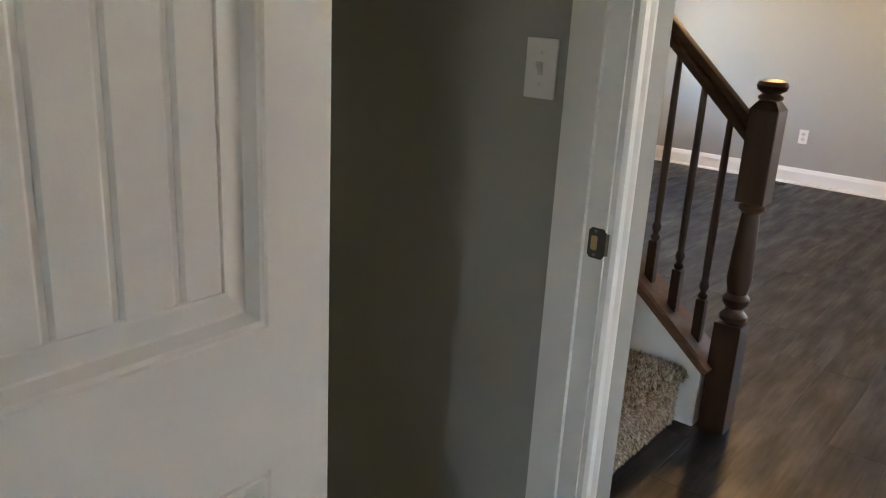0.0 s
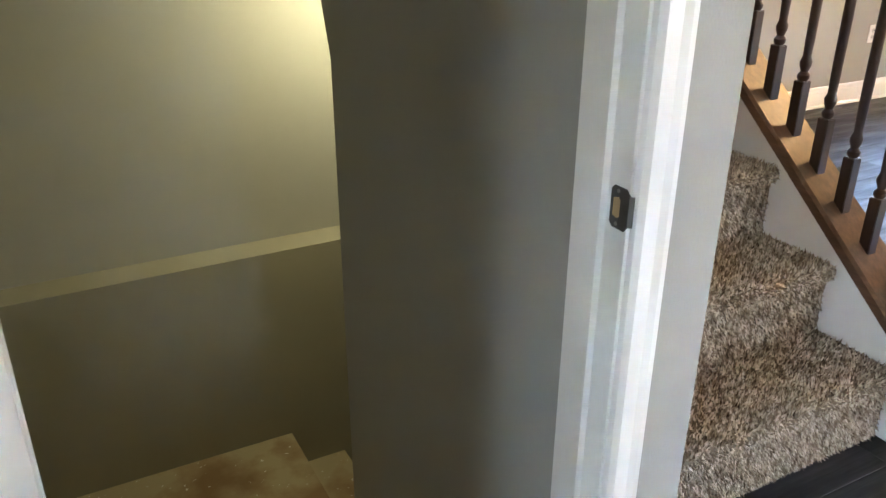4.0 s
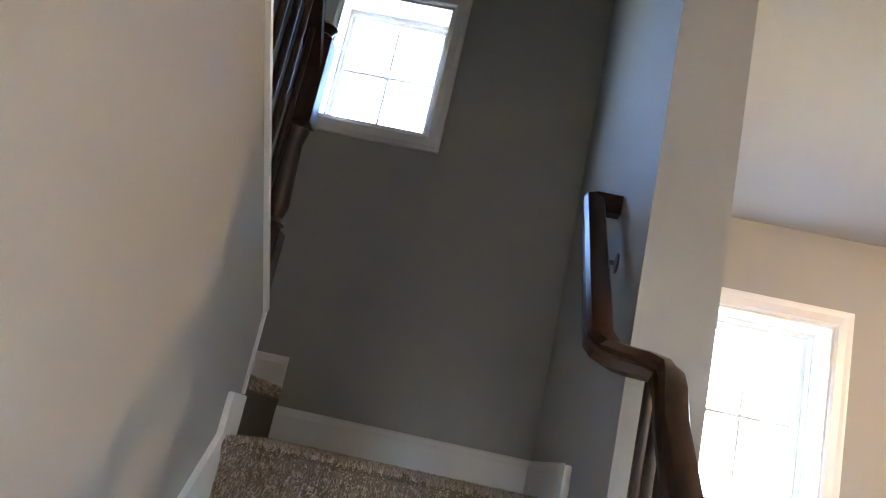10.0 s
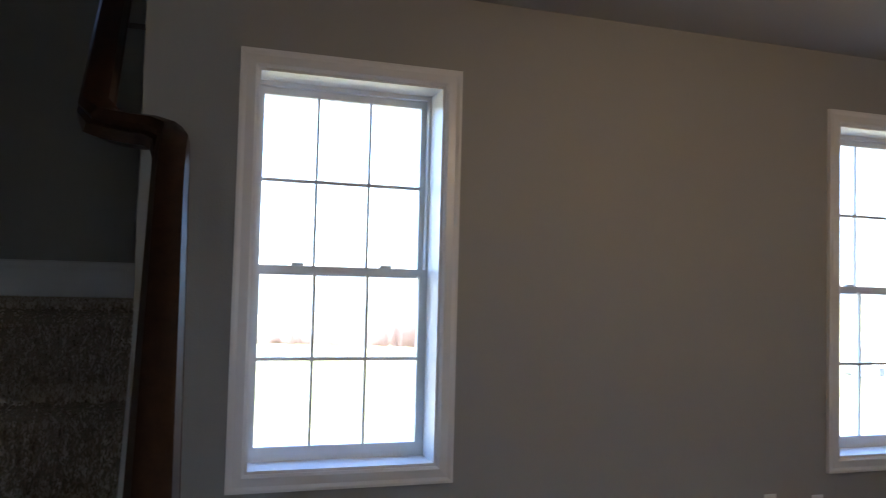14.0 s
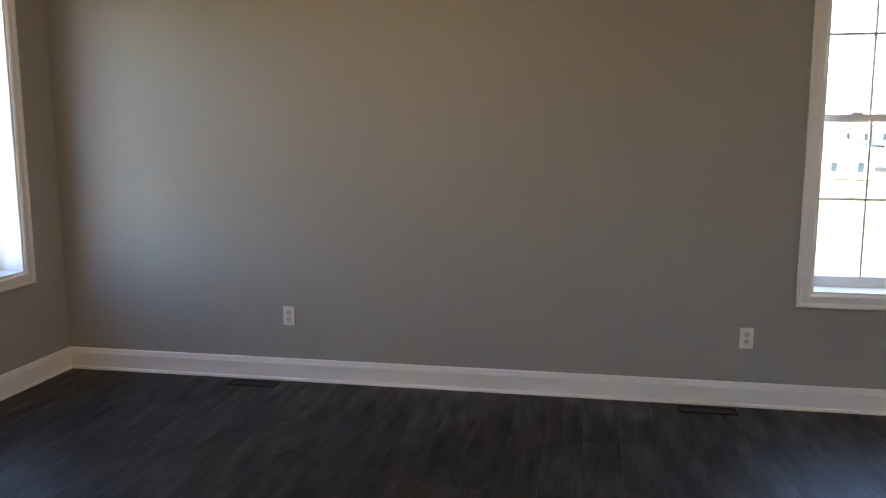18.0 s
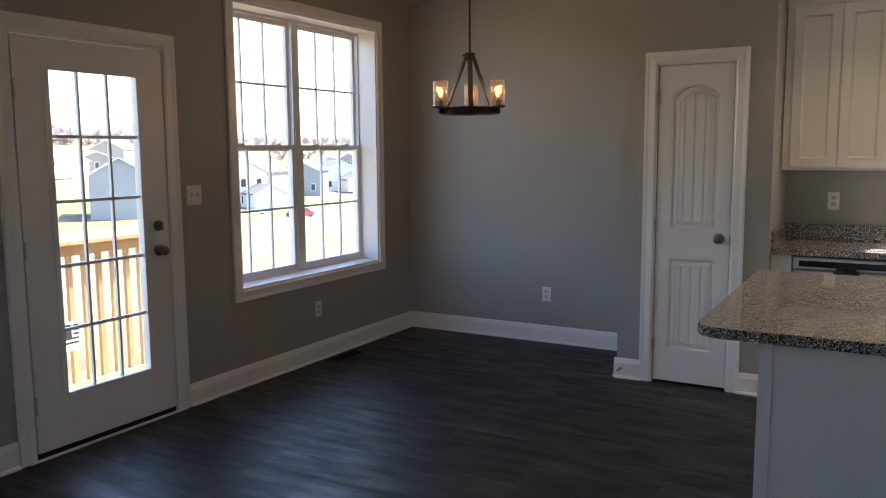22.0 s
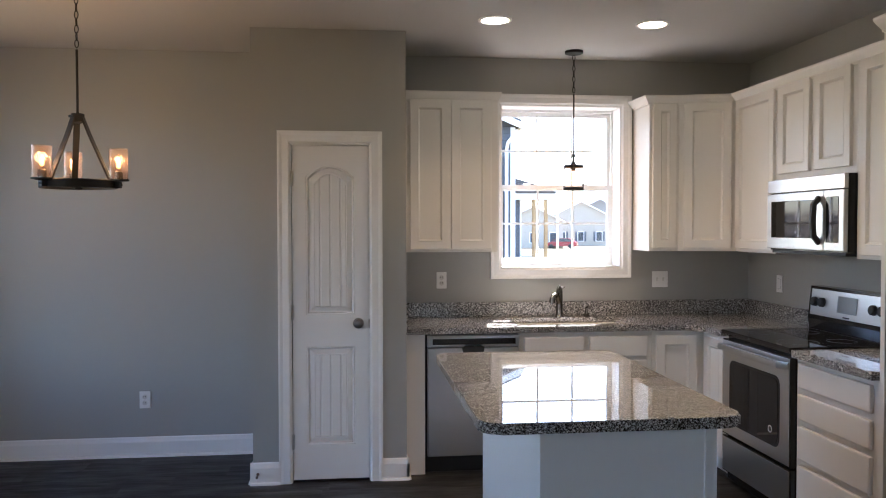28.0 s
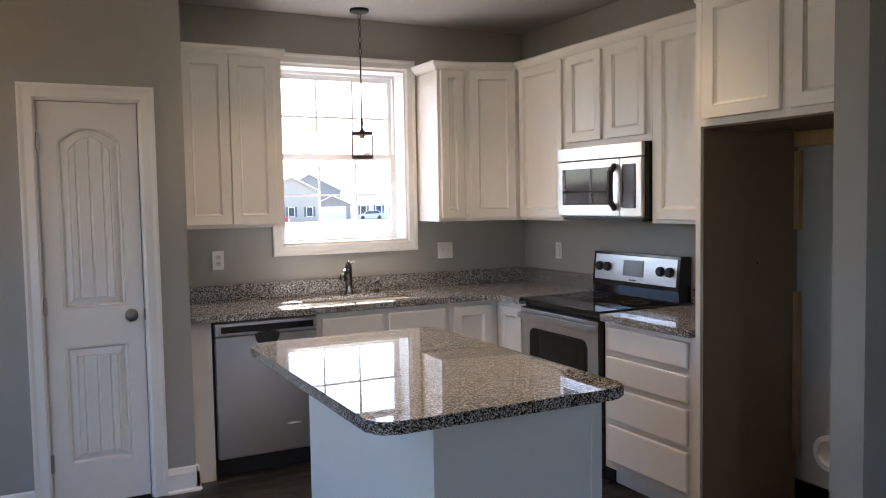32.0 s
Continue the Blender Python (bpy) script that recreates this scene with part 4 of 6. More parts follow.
newel = thing("newel_post", "dark stained turned newel post at the foot of the stairs", "post", pose(NX, NY, 0))
part("base_block", box(-0.044, -0.044, 0, 0.044, 0.044, 0.385, 0.004), STAINZ, newel)
part("turned_shaft", lathe([(0.03, 0.385), (0.042, 0.395), (0.044, 0.41), (0.03, 0.425), (0.028, 0.435), (0.041, 0.452), (0.043, 0.468), (0.03, 0.485), (0.034, 0.5), (0.039, 0.53), (0.036, 0.62), (0.029, 0.73), (0.027, 0.75), (0.04, 0.762), (0.041, 0.775), (0.03, 0.785)], seg=28), STAINZ, newel, smooth=True)
part("upper_block", box(-0.044, -0.044, 0.785, 0.044, 0.044, 1.07, 0.004), STAINZ, newel)
bm = bmesh.new()
bmesh.ops.create_cone(bm, cap_ends=True, segments=4, radius1=0.062, radius2=0.036, depth=0.025, matrix=pose(0, 0, 1.0825, 0, 0, 45))
part("shoulder", bm, STAINZ, newel)
part("finial", lathe([(0.024, 1.093), (0.036, 1.1), (0.037, 1.108), (0.026, 1.116), (0.042, 1.127), (0.046, 1.14), (0.04, 1.152), (0.02, 1.158)], seg=24), STAINZ, newel, smooth=True)

rail_z = lambda x: 1.748 + (-0.969 - x) * 0.93
RAIL = [(-0.03, 0.0), (-0.032, 0.02), (-0.024, 0.028), (-0.03, 0.038), (-0.022, 0.055), (0, 0.061), (0.022, 0.055), (0.03, 0.038), (0.024, 0.028), (0.032, 0.02), (0.03, 0.0)]
hand = thing("stair_handrail", "dark stained moulded handrail with a gooseneck bend", "handrail")
RY, WY = 1.035, 0.9
run = [(NX - 0.03, RY, rail_z(NX - 0.03) - 0.03), (-0.55, RY, rail_z(-0.55) - 0.03), (-0.84, RY, rail_z(-0.84) - 0.03), (-0.885, RY, 1.665), (-0.915, RY - 0.004, 1.69), (-0.936, RY - 0.016, 1.706)]
run += [(-0.95, RY - 0.04, 1.714), (-0.956, RY - 0.07, 1.716), (-0.962, WY + 0.025, 1.722), (-0.975, WY + 0.008, 1.736), (-1.0, WY, 1.762), (-1.2, WY, 1.952), (-1.5, WY, 2.237)]
part("moulded_rail", sweep(run, RAIL), STAIN, hand, smooth=True)
part("rail_return", sweep([(-1.475, WY, 2.225), (-1.475, 0.977, 2.225)], [(-0.025, 0), (0.025, 0), (0.025, 0.055), (-0.025, 0.055)]), STAIN, hand)
for x in (-1.06, -1.38):
    z = 1.762 + (-1.0 - x) * 0.95
    b = part("bracket", sweep([(x, 0.977, z - 0.06), (x, 0.925, z - 0.06), (x, WY + 0.004, z - 0.04), (x, WY, z - 0.002)], circle(0.007, 8), up=(1, 0, 0)), NICKEL, hand, "nickel rail bracket", smooth=True)
    part("rosette", lathe([(0.028, 0.977), (0.028, 0.971), (0.012, 0.967)], (x, 0, z - 0.06), 16, "y"), NICKEL, b)

first = None
for i in range(9):
    x = -0.218 - 0.0955 * i
    zb, zt = cap_z(x) - 0.004, rail_z(x) - 0.02
    h = zt - zb
    bal = thing("baluster", "dark stained turned wooden baluster under the handrail", "baluster", pose(x, 1.018, zb), "balusters of the staircase")
    part("square_foot", prism([(-0.016, -0.014), (0.016, -0.014 - 0.0), (0.016, 0.15), (-0.016, 0.15)], -0.016, 0.016, bevel=0.002), STAINZ, bal)
    part("turned_spindle", lathe([(0.012, 0.15), (0.0165, 0.158), (0.0165, 0.166), (0.01, 0.175), (0.0155, 0.19), (0.0165, 0.2), (0.011, 0.215), (0.0125, 0.26), (0.0135, 0.4), (0.0105, h)], seg=14), STAINZ, bal, smooth=True)

# upper flight: newel and railing glimpsed over the raking wall
up = thing("upper_newel_post", "dark stained newel post at the turn of the stairs", "post", pose(-1.76, -0.065, 1.6))
part("square_shaft", box(-0.044, -0.044, 0, 0.044, 0.044, 0.45, 0.004), STAINZ, up)
part("turned_shaft", lathe([(0.03, 0.45), (0.044, 0.47), (0.03, 0.49), (0.042, 0.53), (0.03, 0.75), (0.042, 0.8), (0.03, 0.82)], seg=20), STAINZ, up, smooth=True)
part("upper_block", box(-0.044, -0.044, 0.82, 0.044, 0.044, 1.13, 0.004), STAINZ, up)
part("finial", lathe([(0.024, 1.13), (0.037, 1.145), (0.026, 1.155), (0.046, 1.18), (0.02, 1.2)], seg=18), STAINZ, up, smooth=True)
uz = lambda x: 1.80 + (x + 1.705) * 0.866
uh = thing("upper_handrail", "dark stained handrail of the upper flight", "handrail")
part("sloping_rail", sweep([(-1.72, -0.065, uz(-1.72) + 0.82), (-0.3, -0.065, uz(-0.3) + 0.82)], RAIL), STAIN, uh, smooth=True)
part("shoe_rail", sweep([(-1.715, -0.065, uz(-1.715) + 0.004), (-0.3, -0.065, uz(-0.3) + 0.004)], [(-0.03, 0), (0.03, 0), (0.03, 0.02), (-0.03, 0.02)]), STAIN, uh)
for i in range(12):
    x = -1.62 + 0.11 * i
    zb = uz(x) + 0.018
    bal = thing("baluster", "dark stained turned wooden baluster of the upper flight", "baluster", pose(x, -0.065, zb), "balusters of the upper flight")
    part("square_foot", box(-0.016, -0.016, 0, 0.016, 0.016, 0.15, 0.002), STAINZ, bal)
    part("turned_spindle", lathe([(0.012, 0.15), (0.0165, 0.162), (0.01, 0.175), (0.0165, 0.195), (0.011, 0.215), (0.0135, 0.4), (0.0105, 0.812)], seg=10), STAINZ, bal, smooth=True)

# ---- basement stairwell ----
cel = thing("basement_stairs", "bare plaster-stained plywood basement stairs", "stairs", kind="structure")
for i in range(5):
    part("tread", box(-0.115 - 0.235 * i, -1.2, -0.2 * (i + 1) - 0.03, -0.115 - 0.235 * (i + 1) - 0.025, -0.13, -0.2 * (i + 1), 0.004), SUBFLOOR, cel)
    part("riser", box(-0.115 - 0.235 * (i + 1), -1.2, -0.2 * (i + 2), -0.135 - 0.235 * (i + 1), -0.13, -0.2 * (i + 1) - 0.03), SUBFLOOR, cel)
part("platform", box(-1.29, -1.2, -1.4, -2.47, 0.03, -1.172), SUBFLOOR, cel)
part("lower_tread", box(-1.7, 0.03, -1.6, -2.47, 0.3, -1.377), SUBFLOOR, cel)
part("lower_tread", box(-1.7, 0.3, -1.8, -2.47, 0.57, -1.585), SUBFLOOR, cel)
part("lower_tread", box(-1.7, 0.57, -2.0, -2.47, 0.93, -1.8), SUBFLOOR, cel)
tagged(part("wall_foundation", box(XW, -1.2, -2.8, -2.47, 0.977, -0.187), CONCRETE), "painted concrete foundation wall with a ledge", "wall", kind="structure")
tagged(part("wall_basement_north", box(XW, 0.977, -2.8, -0.3, 1.155, -0.31), CONCRETE), "painted basement wall", "wall", kind="structure")
tagged(part("wall_basement_under", box(-1.1, 0.0, -2.8, -0.3, 0.93, -0.02), CONCRETE), "painted basement wall under the steps", "wall", kind="structure")
tagged(part("wall_under_steps", prism([(-1.1, -0.02), (-1.1, 0.72), (-0.35, 0.0), (-0.35, -0.02)], 0.02, 0.9), PAINT), "painted underside of the carpeted steps", "wall", kind="structure")
tagged(part("floor_basement", box(XW - TW, -1.2, -2.82, -0.115, 0.93, -2.8), CONCRETE), "basement slab", "floor", kind="structure")
outlet(NORTH, -0.195, -0.13, 1.22, 1)
bl2 = thing("basement_ceiling_lamp", "bare lit bulb on a white basement lampholder", "lamp", pose(-2.1, 0.55, 1.15))
part("lampholder", lathe([(0.055, 0.0), (0.055, -0.02), (0.03, -0.06)], seg=18), PLATE, bl2)
part("glass_bulb", lathe([(0.014, -0.06), (0.03, -0.09), (0.034, -0.12), (0.02, -0.148)], seg=14), glow("lit_white_bulb", (1.0, 0.9, 0.55), 3), bl2, smooth=True)

# ---- kitchen ----


def cab_door(parent, x0, x1, z0, z1, y, name="cabinet_door"):
    """A framed door with a recessed flat panel; its back at y, its face 19 mm nearer the room."""
    s = 0.05

    def ring(k):
        return [(x0 + k, z0 + k), (x1 - k, z0 + k), (x1 - k, z1 - k), (x0 + k, z1 - k)]

    door = part(name, stepped([ring(0), ring(0), ring(0.003), ring(s), ring(s)], (y, y - 0.016, y - 0.019, y - 0.019, y - 0.004), False), CAB, parent)
    r = [[(x0 + k, z0 + k), (x1 - k, z0 + k), (x1 - k, z1 - k), (x0 + k, z1 - k)] for k in (s, s + 0.0025, s + 0.006, s + 0.0075, s + 0.014, s + 0.016)]
    part("door_panel", stepped(r, (y - 0.019, y - 0.0205, y - 0.0195, y - 0.014, y - 0.008, y - 0.005)), CAB, door)
    return door


def drawer(parent, x0, x1, z0, z1, y, name="drawer_front"):
    return part(name, box(x0, y - 0.022, z0, x1, y, z1, 0.008), CAB, parent)


def unit(name, label, side, u, d, w, depth, z0, z1, toe=False):
    """A cabinet box with a face frame; the fronts are added to it."""
    c = thing(name, label, "cabinet", on_wall(side, u, d))
    part("carcass", box(-w / 2, -depth, z0 + (0.1 if toe else 0), w / 2, -0.002, z1), CAB, c)
    if toe:
        part("toe_kick", box(-w / 2, -depth + 0.07, z0, w / 2, -depth + 0.085, z0 + 0.1), CAB, c)
    return c


def doors(c, w, depth, z0, z1, n, edge=0.03, gap=0.014):
    each = (w - 2 * edge - gap * (n - 1)) / n
    for i in range(n):
        x = -w / 2 + edge + i * (each + gap)
        cab_door(c, x, x + each, z0, z1, -depth)


UZ0, UZ1 = 1.375, 2.40
c = unit("upper_cabinet", "off-white two-door upper cabinet beside the window", EAST, 2.192, XE, 0.625, 0.32, UZ0, UZ1)
doors(c, 0.625, 0.32, UZ0 + 0.02, UZ1 - 0.03, 2, 0.045, 0.006)
c = unit("upper_cabinet", "narrow off-white one-door upper cabinet", EAST, 0.738, XE, 0.208, 0.32, UZ0, UZ1)
doors(c, 0.208, 0.32, UZ0 + 0.02, UZ1 - 0.03, 1, 0.02)
c = thing("corner_cabinet", "off-white diagonal corner upper cabinet", "cabinet", pose(0, 0, 0))
part("carcass", prism([(XE - 0.002, YS + 0.002), (XE - 0.002, 0.633), (6.075, 0.633), (5.94, 0.292), (5.94, YS + 0.002)], UZ0, UZ1, "z"), CAB, c)
ang = math.degrees(math.atan2(0.292 - 0.633, 5.94 - 6.075))
wid = math.hypot(0.135, 0.341)
dg = cab_door(c, 0.03, wid - 0.03, UZ0 + 0.02, UZ1 - 0.03, 0.0)
dg.matrix_basis = pose(6.075, 0.633, 0, 0, 0, ang)
c = unit("upper_cabinet", "off-white one-door upper cabinet beside the microwave", SOUTH, 5.6845, YS, 0.507, 0.32, UZ0, UZ1)
doors(c, 0.507, 0.32, UZ0 + 0.02, UZ1 - 0.03, 1, 0.015)
c = unit("over_range_cabinet", "short off-white two-door cabinet over the microwave", SOUTH, 5.04, YS, 0.775, 0.32, 1.815, UZ1)
doors(c, 0.775, 0.32, 1.85, UZ1 - 0.03, 2, 0.04, 0.05)
c = unit("upper_cabinet", "off-white upper cabinet between microwave and fridge bay", SOUTH, 4.343, YS, 0.612, 0.32, UZ0, UZ1)
doors(c, 0.612, 0.32, UZ0 + 0.02, UZ1 - 0.03, 1, 0.035)
c = unit("fridge_cabinet", "deep off-white two-door cabinet over the empty fridge bay", SOUTH, 3.545, YS, 0.91, 0.62, 1.82, UZ1)
doors(c, 0.91, 0.62, 1.85, UZ1 - 0.03, 2, 0.03, 0.05)
part("underside", box(-0.455, -0.6, 1.812, 0.455, -0.01, 1.819), MDF, c)
part("cleat", box(-0.455, -0.03, 1.74, 0.455, -0.002, 1.81), RAWWOOD, c)
p = thing("fridge_side_panel", "tall off-white panel with a bare brown inner face", "panel", pose(4.014, YS, 0))
part("panel_board", box(-0.013, 0.002, 0.0, 0.016, 0.622, UZ1), CAB, p)
part("inner_face", box(-0.017, 0.004, 0.0, -0.0135, 0.606, 1.811), MDF, p, "bare brown board face")
part("cleat", box(-0.045, 0.004, 0.25, -0.0175, 0.03, 1.05), RAWWOOD, p, "raw pine cleat")
part("cleat", box(-0.045, 0.004, 1.35, -0.0175, 0.03, 1.72), RAWWOOD, p, "raw pine cleat")
part("screw_hole", lathe([(0.006, -0.0176), (0.006, -0.0165)], (0, 0.27, 1.2), 10, "x"), SLOT, p)

CROWN = [(0.0, 0.0), (0.008, 0.0), (0.012, 0.012), (0.03, 0.03), (0.042, 0.044), (0.046, 0.052), (0.046, 0.06), (0.0, 0.06)]
cr = thing("crown_moulding", "off-white crown moulding on top of the wall cabinets", "moulding")
part("crown_left", sweep([(6.075, 2.506, UZ1 - 0.038), (6.075, 1.8795, UZ1 - 0.038), (XE - 0.003, 1.8795, UZ1 - 0.038)], CROWN), CAB, cr)
part("crown_right", sweep([(XE - 0.025, 0.844, UZ1 - 0.038), (6.075, 0.844, UZ1 - 0.038), (6.075, 0.638, UZ1 - 0.038), (5.942, 0.29, UZ1 - 0.038), (4.03, 0.29, UZ1 - 0.038)], CROWN), CAB, cr)
part("crown_fridge", sweep([(4.03, 0.29, UZ1 - 0.038), (4.03, 0.592, UZ1 - 0.038), (3.09, 0.592, UZ1 - 0.038)], CROWN), CAB, cr)

# base cabinets
f = thing("filler_panel", "off-white end panel beside the dishwasher", "panel", on_wall(EAST, 2.448, XE))
part("panel_board", box(-0.058, -0.615, 0.0, 0.058, -0.002, 0.875), CAB, f)
c = unit("sink_cabinet", "off-white sink base cabinet with two false drawer fronts", EAST, 1.365, XE, 0.86, 0.615, 0, 0.875, True)
for x in (-0.4, 0.02):
    drawer(c, x, x + 0.38, 0.715, 0.845, -0.615)
    cab_door(c, x, x + 0.38, 0.13, 0.69, -0.615)
c = thing("corner_base_cabinet", "off-white corner base cabinet with folding doors", "cabinet", pose(0, 0, 0))
part("carcass", prism([(XE - 0.002, YS + 0.002), (XE - 0.002, 0.933), (5.78, 0.933), (5.78, 0.585), (5.455, 0.585), (5.455, YS + 0.002)], 0.1, 0.875, "z"), CAB, c)
part("toe_kick", prism([(XE - 0.002, YS + 0.002), (XE - 0.002, 0.933), (5.85, 0.933), (5.85, 0.515), (5.455, 0.515), (5.455, YS + 0.002)], 0.0, 0.1, "z"), CAB, c)
d1 = cab_door(c, -0.3, -0.03, 0.13, 0.845, 0.0)
d1.matrix_basis = pose(5.78, 0.605, 0, 0, 0, EAST)
d2 = cab_door(c, 0.03, 0.29, 0.13, 0.845, 0.0)
d2.matrix_basis = pose(5.76, 0.585, 0, 0, 0, SOUTH)
c = unit("drawer_cabinet", "off-white base cabinet with four slab drawers", SOUTH, 4.358, YS, 0.642, 0.615, 0, 0.875, True)
for z0, z1 in ((0.725, 0.85), (0.565, 0.695), (0.365, 0.535), (0.145, 0.335)):
    drawer(c, -0.285, 0.285, z0, z1, -0.615)

# counters
ct = thing("kitchen_countertop", "polished speckled brown granite countertop with backsplash", "countertop")
part("slab", prism([(XE - 0.003, 2.507), (5.755, 2.507), (5.755, 1.79), (XE - 0.003, 1.79)], 0.876, 0.914, "z"), GRANITE, ct)
bm = prism([(XE - 0.003, 1.03), (5.755, 1.03), (5.755, 0.72), (5.66, 0.625), (5.455, 0.625), (5.455, YS + 0.002), (XE - 0.003, YS + 0.002)], 0.876, 0.914, "z")
part("slab", bm, GRANITE, ct)
part("front_strip", box(5.755, 1.03, 0.876, 5.87, 1.79, 0.914), GRANITE, ct)
part("rear_strip", box(6.25, 1.03, 0.876, XE - 0.003, 1.79, 0.914), GRANITE, ct)
part("backsplash", box(XE - 0.023, YS + 0.022, 0.914, XE - 0.003, 2.507, 1.015, 0.002), HONED, ct)
part("side_splash", box(5.455, YS + 0.002, 0.914, XE - 0.003, YS + 0.022, 1.015, 0.002), HONED, ct)
part("pantry_splash", box(5.76, 2.487, 0.914, XE - 0.024, 2.507, 1.015, 0.002), HONED, ct)
ct = thing("small_countertop", "polished granite countertop beside the range", "countertop")
part("slab", box(4.036, YS + 0.002, 0.876, 4.672, 0.625, 0.914, 0.004), GRANITE, ct)
part("backsplash", box(4.036, YS + 0.002, 0.9145, 4.672, YS + 0.022, 1.015, 0.002), HONED, ct)

sink = thing("kitchen_sink", "undermount stainless steel sink", "sink", pose(6.06, 1.41, 0))
bm = bmesh.new()
x, y, t = 0.2, 0.39, 0.006
for q in ((-x, -y, 0.68, x, y, 0.686), (-x - t, -y, 0.68, -x, y, 0.8755), (x, -y, 0.68, x + t, y, 0.8755), (-x, -y - t, 0.68, x, -y, 0.8755), (-x, y, 0.68, x, y + t, 0.8755)):
    box(*q, bm=bm)
part("bowl", bm, STEEL, sink)
part("drain", lathe([(0.045, 0.6862), (0.045, 0.69), (0.03, 0.69), (0.028, 0.687)], (0.05, 0, 0), 20), STEEL, sink, smooth=True)

fa = thing("kitchen_faucet", "brushed nickel pull-out kitchen faucet", "faucet", pose(6.285, 1.405, 0.9145, 0, 0, -41))
part("body", lathe([(0.03, 0), (0.03, 0.006), (0.024, 0.012), (0.0225, 0.1), (0.0225, 0.175), (0.02, 0.195), (0.012, 0.208), (0.009, 0.211), (0.009, 0.217), (0.003, 0.221)], seg=20), FAUCET, fa, smooth=True)
part("spout", sweep([(-0.01, 0, 0.1), (-0.035, 0, 0.14), (-0.065, 0, 0.158), (-0.09, 0, 0.152), (-0.104, 0, 0.13)], circle(0.016, 12), up=(0, 1, 0)), FAUCET, fa, smooth=True)
part("spray_head", lathe([(0.012, 0.1), (0.02, 0.103), (0.0215, 0.12), (0.0185, 0.14), (0.01, 0.148)], (-0.106, 0, 0), 18), FAUCET, fa, smooth=True)
part("lever", sweep([(0.008, 0, 0.185), (0.03, -0.006, 0.2), (0.05, -0.012, 0.207)], circle(0.007, 8)), FAUCET, fa, smooth=True)
so = thing("soap_dispenser", "brushed nickel soap dispenser by the sink", "dispenser", pose(6.285, 1.21, 0.9145))
part("base", lathe([(0.02, 0), (0.018, 0.012), (0.011, 0.02), (0.011, 0.055), (0.014, 0.06)], seg=16), FAUCET, so, smooth=True)
part("nozzle", sweep([(0.005, 0, 0.062), (-0.03, 0, 0.075), (-0.06, 0, 0.068)], circle(0.007, 8), up=(0, 1, 0)), FAUCET, so, smooth=True)

# dishwasher
dw = thing("dishwasher", "stainless steel dishwasher with a black key bar", "dishwasher", on_wall(EAST, 2.09, XE))
w = 0.29
part("tub", box(-w, -0.6, 0.1, w, -0.01, 0.868), RUBBER, dw)
part("front_panel", box(-w + 0.004, -0.64, 0.115, w - 0.004, -0.6, 0.79, 0.006), STEEL, dw, "brushed stainless door")
cs = part("control_strip", box(-w + 0.004, -0.645, 0.796, w - 0.004, -0.6, 0.866, 0.005), STEEL, dw, "stainless control strip")
part("key_bar", box(-w + 0.035, -0.6475, 0.812, w - 0.025, -0.6445, 0.848), BLACK, cs, "black key bar")
part("handle_pocket", lathe([(0.07, -0.6415), (0.068, -0.6435), (0.055, -0.645)], (0, 0, 0.79), 24, "y"), RUBBER, dw, "black recessed handle")
part("badge", box(0.1, -0.6415, 0.262, 0.18, -0.6398, 0.274), PLATE, dw)
part("toe_plate", box(-w, -0.56, 0.0, w, -0.54, 0.112), RUBBER, dw)

# range
rg = thing("electric_range", "stainless and black freestanding electric range", "range", on_wall(SOUTH, 5.065, YS))
w = 0.379
part("side_body", box(-w, -0.61, 0.02, w, -0.01, 0.9), BLACK, rg)
part("cooktop", box(-w - 0.002, -0.655, 0.9, w + 0.002, -0.1, 0.922, 0.004), CERAMIC, rg, "black glass cooktop")
od = part("oven_door", box(-w + 0.002, -0.646, 0.3, w - 0.002, -0.612, 0.87, 0.004), BLACK, rg, "stainless-faced oven door")
part("door_skin", box(-w + 0.012, -0.65, 0.308, w - 0.012, -0.6455, 0.862, 0.002), STEEL, od, "brushed stainless door face")
def round_pane(hx, hz, r):
    pts = []
    for cx, cz, a0 in ((hx - r, hz - r, 0), (-hx + r, hz - r, 90), (-hx + r, -hz + r, 180), (hx - r, -hz + r, 270)):
        pts += [(cx + r * math.cos(radians(a0 + 15 * i)), 0.565 + cz + r * math.sin(radians(a0 + 15 * i))) for i in range(7)]
    return pts


part("oven_window", prism(round_pane(0.262, 0.172, 0.04), -0.6535, -0.649), CERAMIC, od, "black glass oven window with rounded corners")
part("window_border", prism(round_pane(0.28, 0.19, 0.05), -0.6515, -0.6485), BLACK, od)
part("sticker", lathe([(0.02, -0.6535), (0.02, -0.6542)], (0.19, 0, 0.46), 20, "y"), PLATE, od)
part("sticker_core", lathe([(0.014, -0.6543), (0.014, -0.6548)], (0.19, 0, 0.46), 16, "y"), BLACK, od)
part("handle_bar", sweep([(-0.36, -0.655, 0.825), (-0.33, -0.69, 0.828), (0.33, -0.69, 0.828), (0.36, -0.655, 0.825)], [(-0.011, -0.018), (0.011, -0.018), (0.014, 0.0), (0.011, 0.018), (-0.011, 0.018)]), STEEL, od, smooth=True)
dr = part("storage_drawer", box(-w + 0.002, -0.644, 0.075, w - 0.002, -0.612, 0.288, 0.004), BLACK, rg, "stainless-faced storage drawer")
part("drawer_skin", box(-w + 0.012, -0.648, 0.083, w - 0.012, -0.6435, 0.28, 0.002), STEEL, dr, "brushed stainless drawer face")
part("kick", box(-w + 0.01, -0.58, 0.0, w - 0.01, -0.56, 0.075), RUBBER, rg)
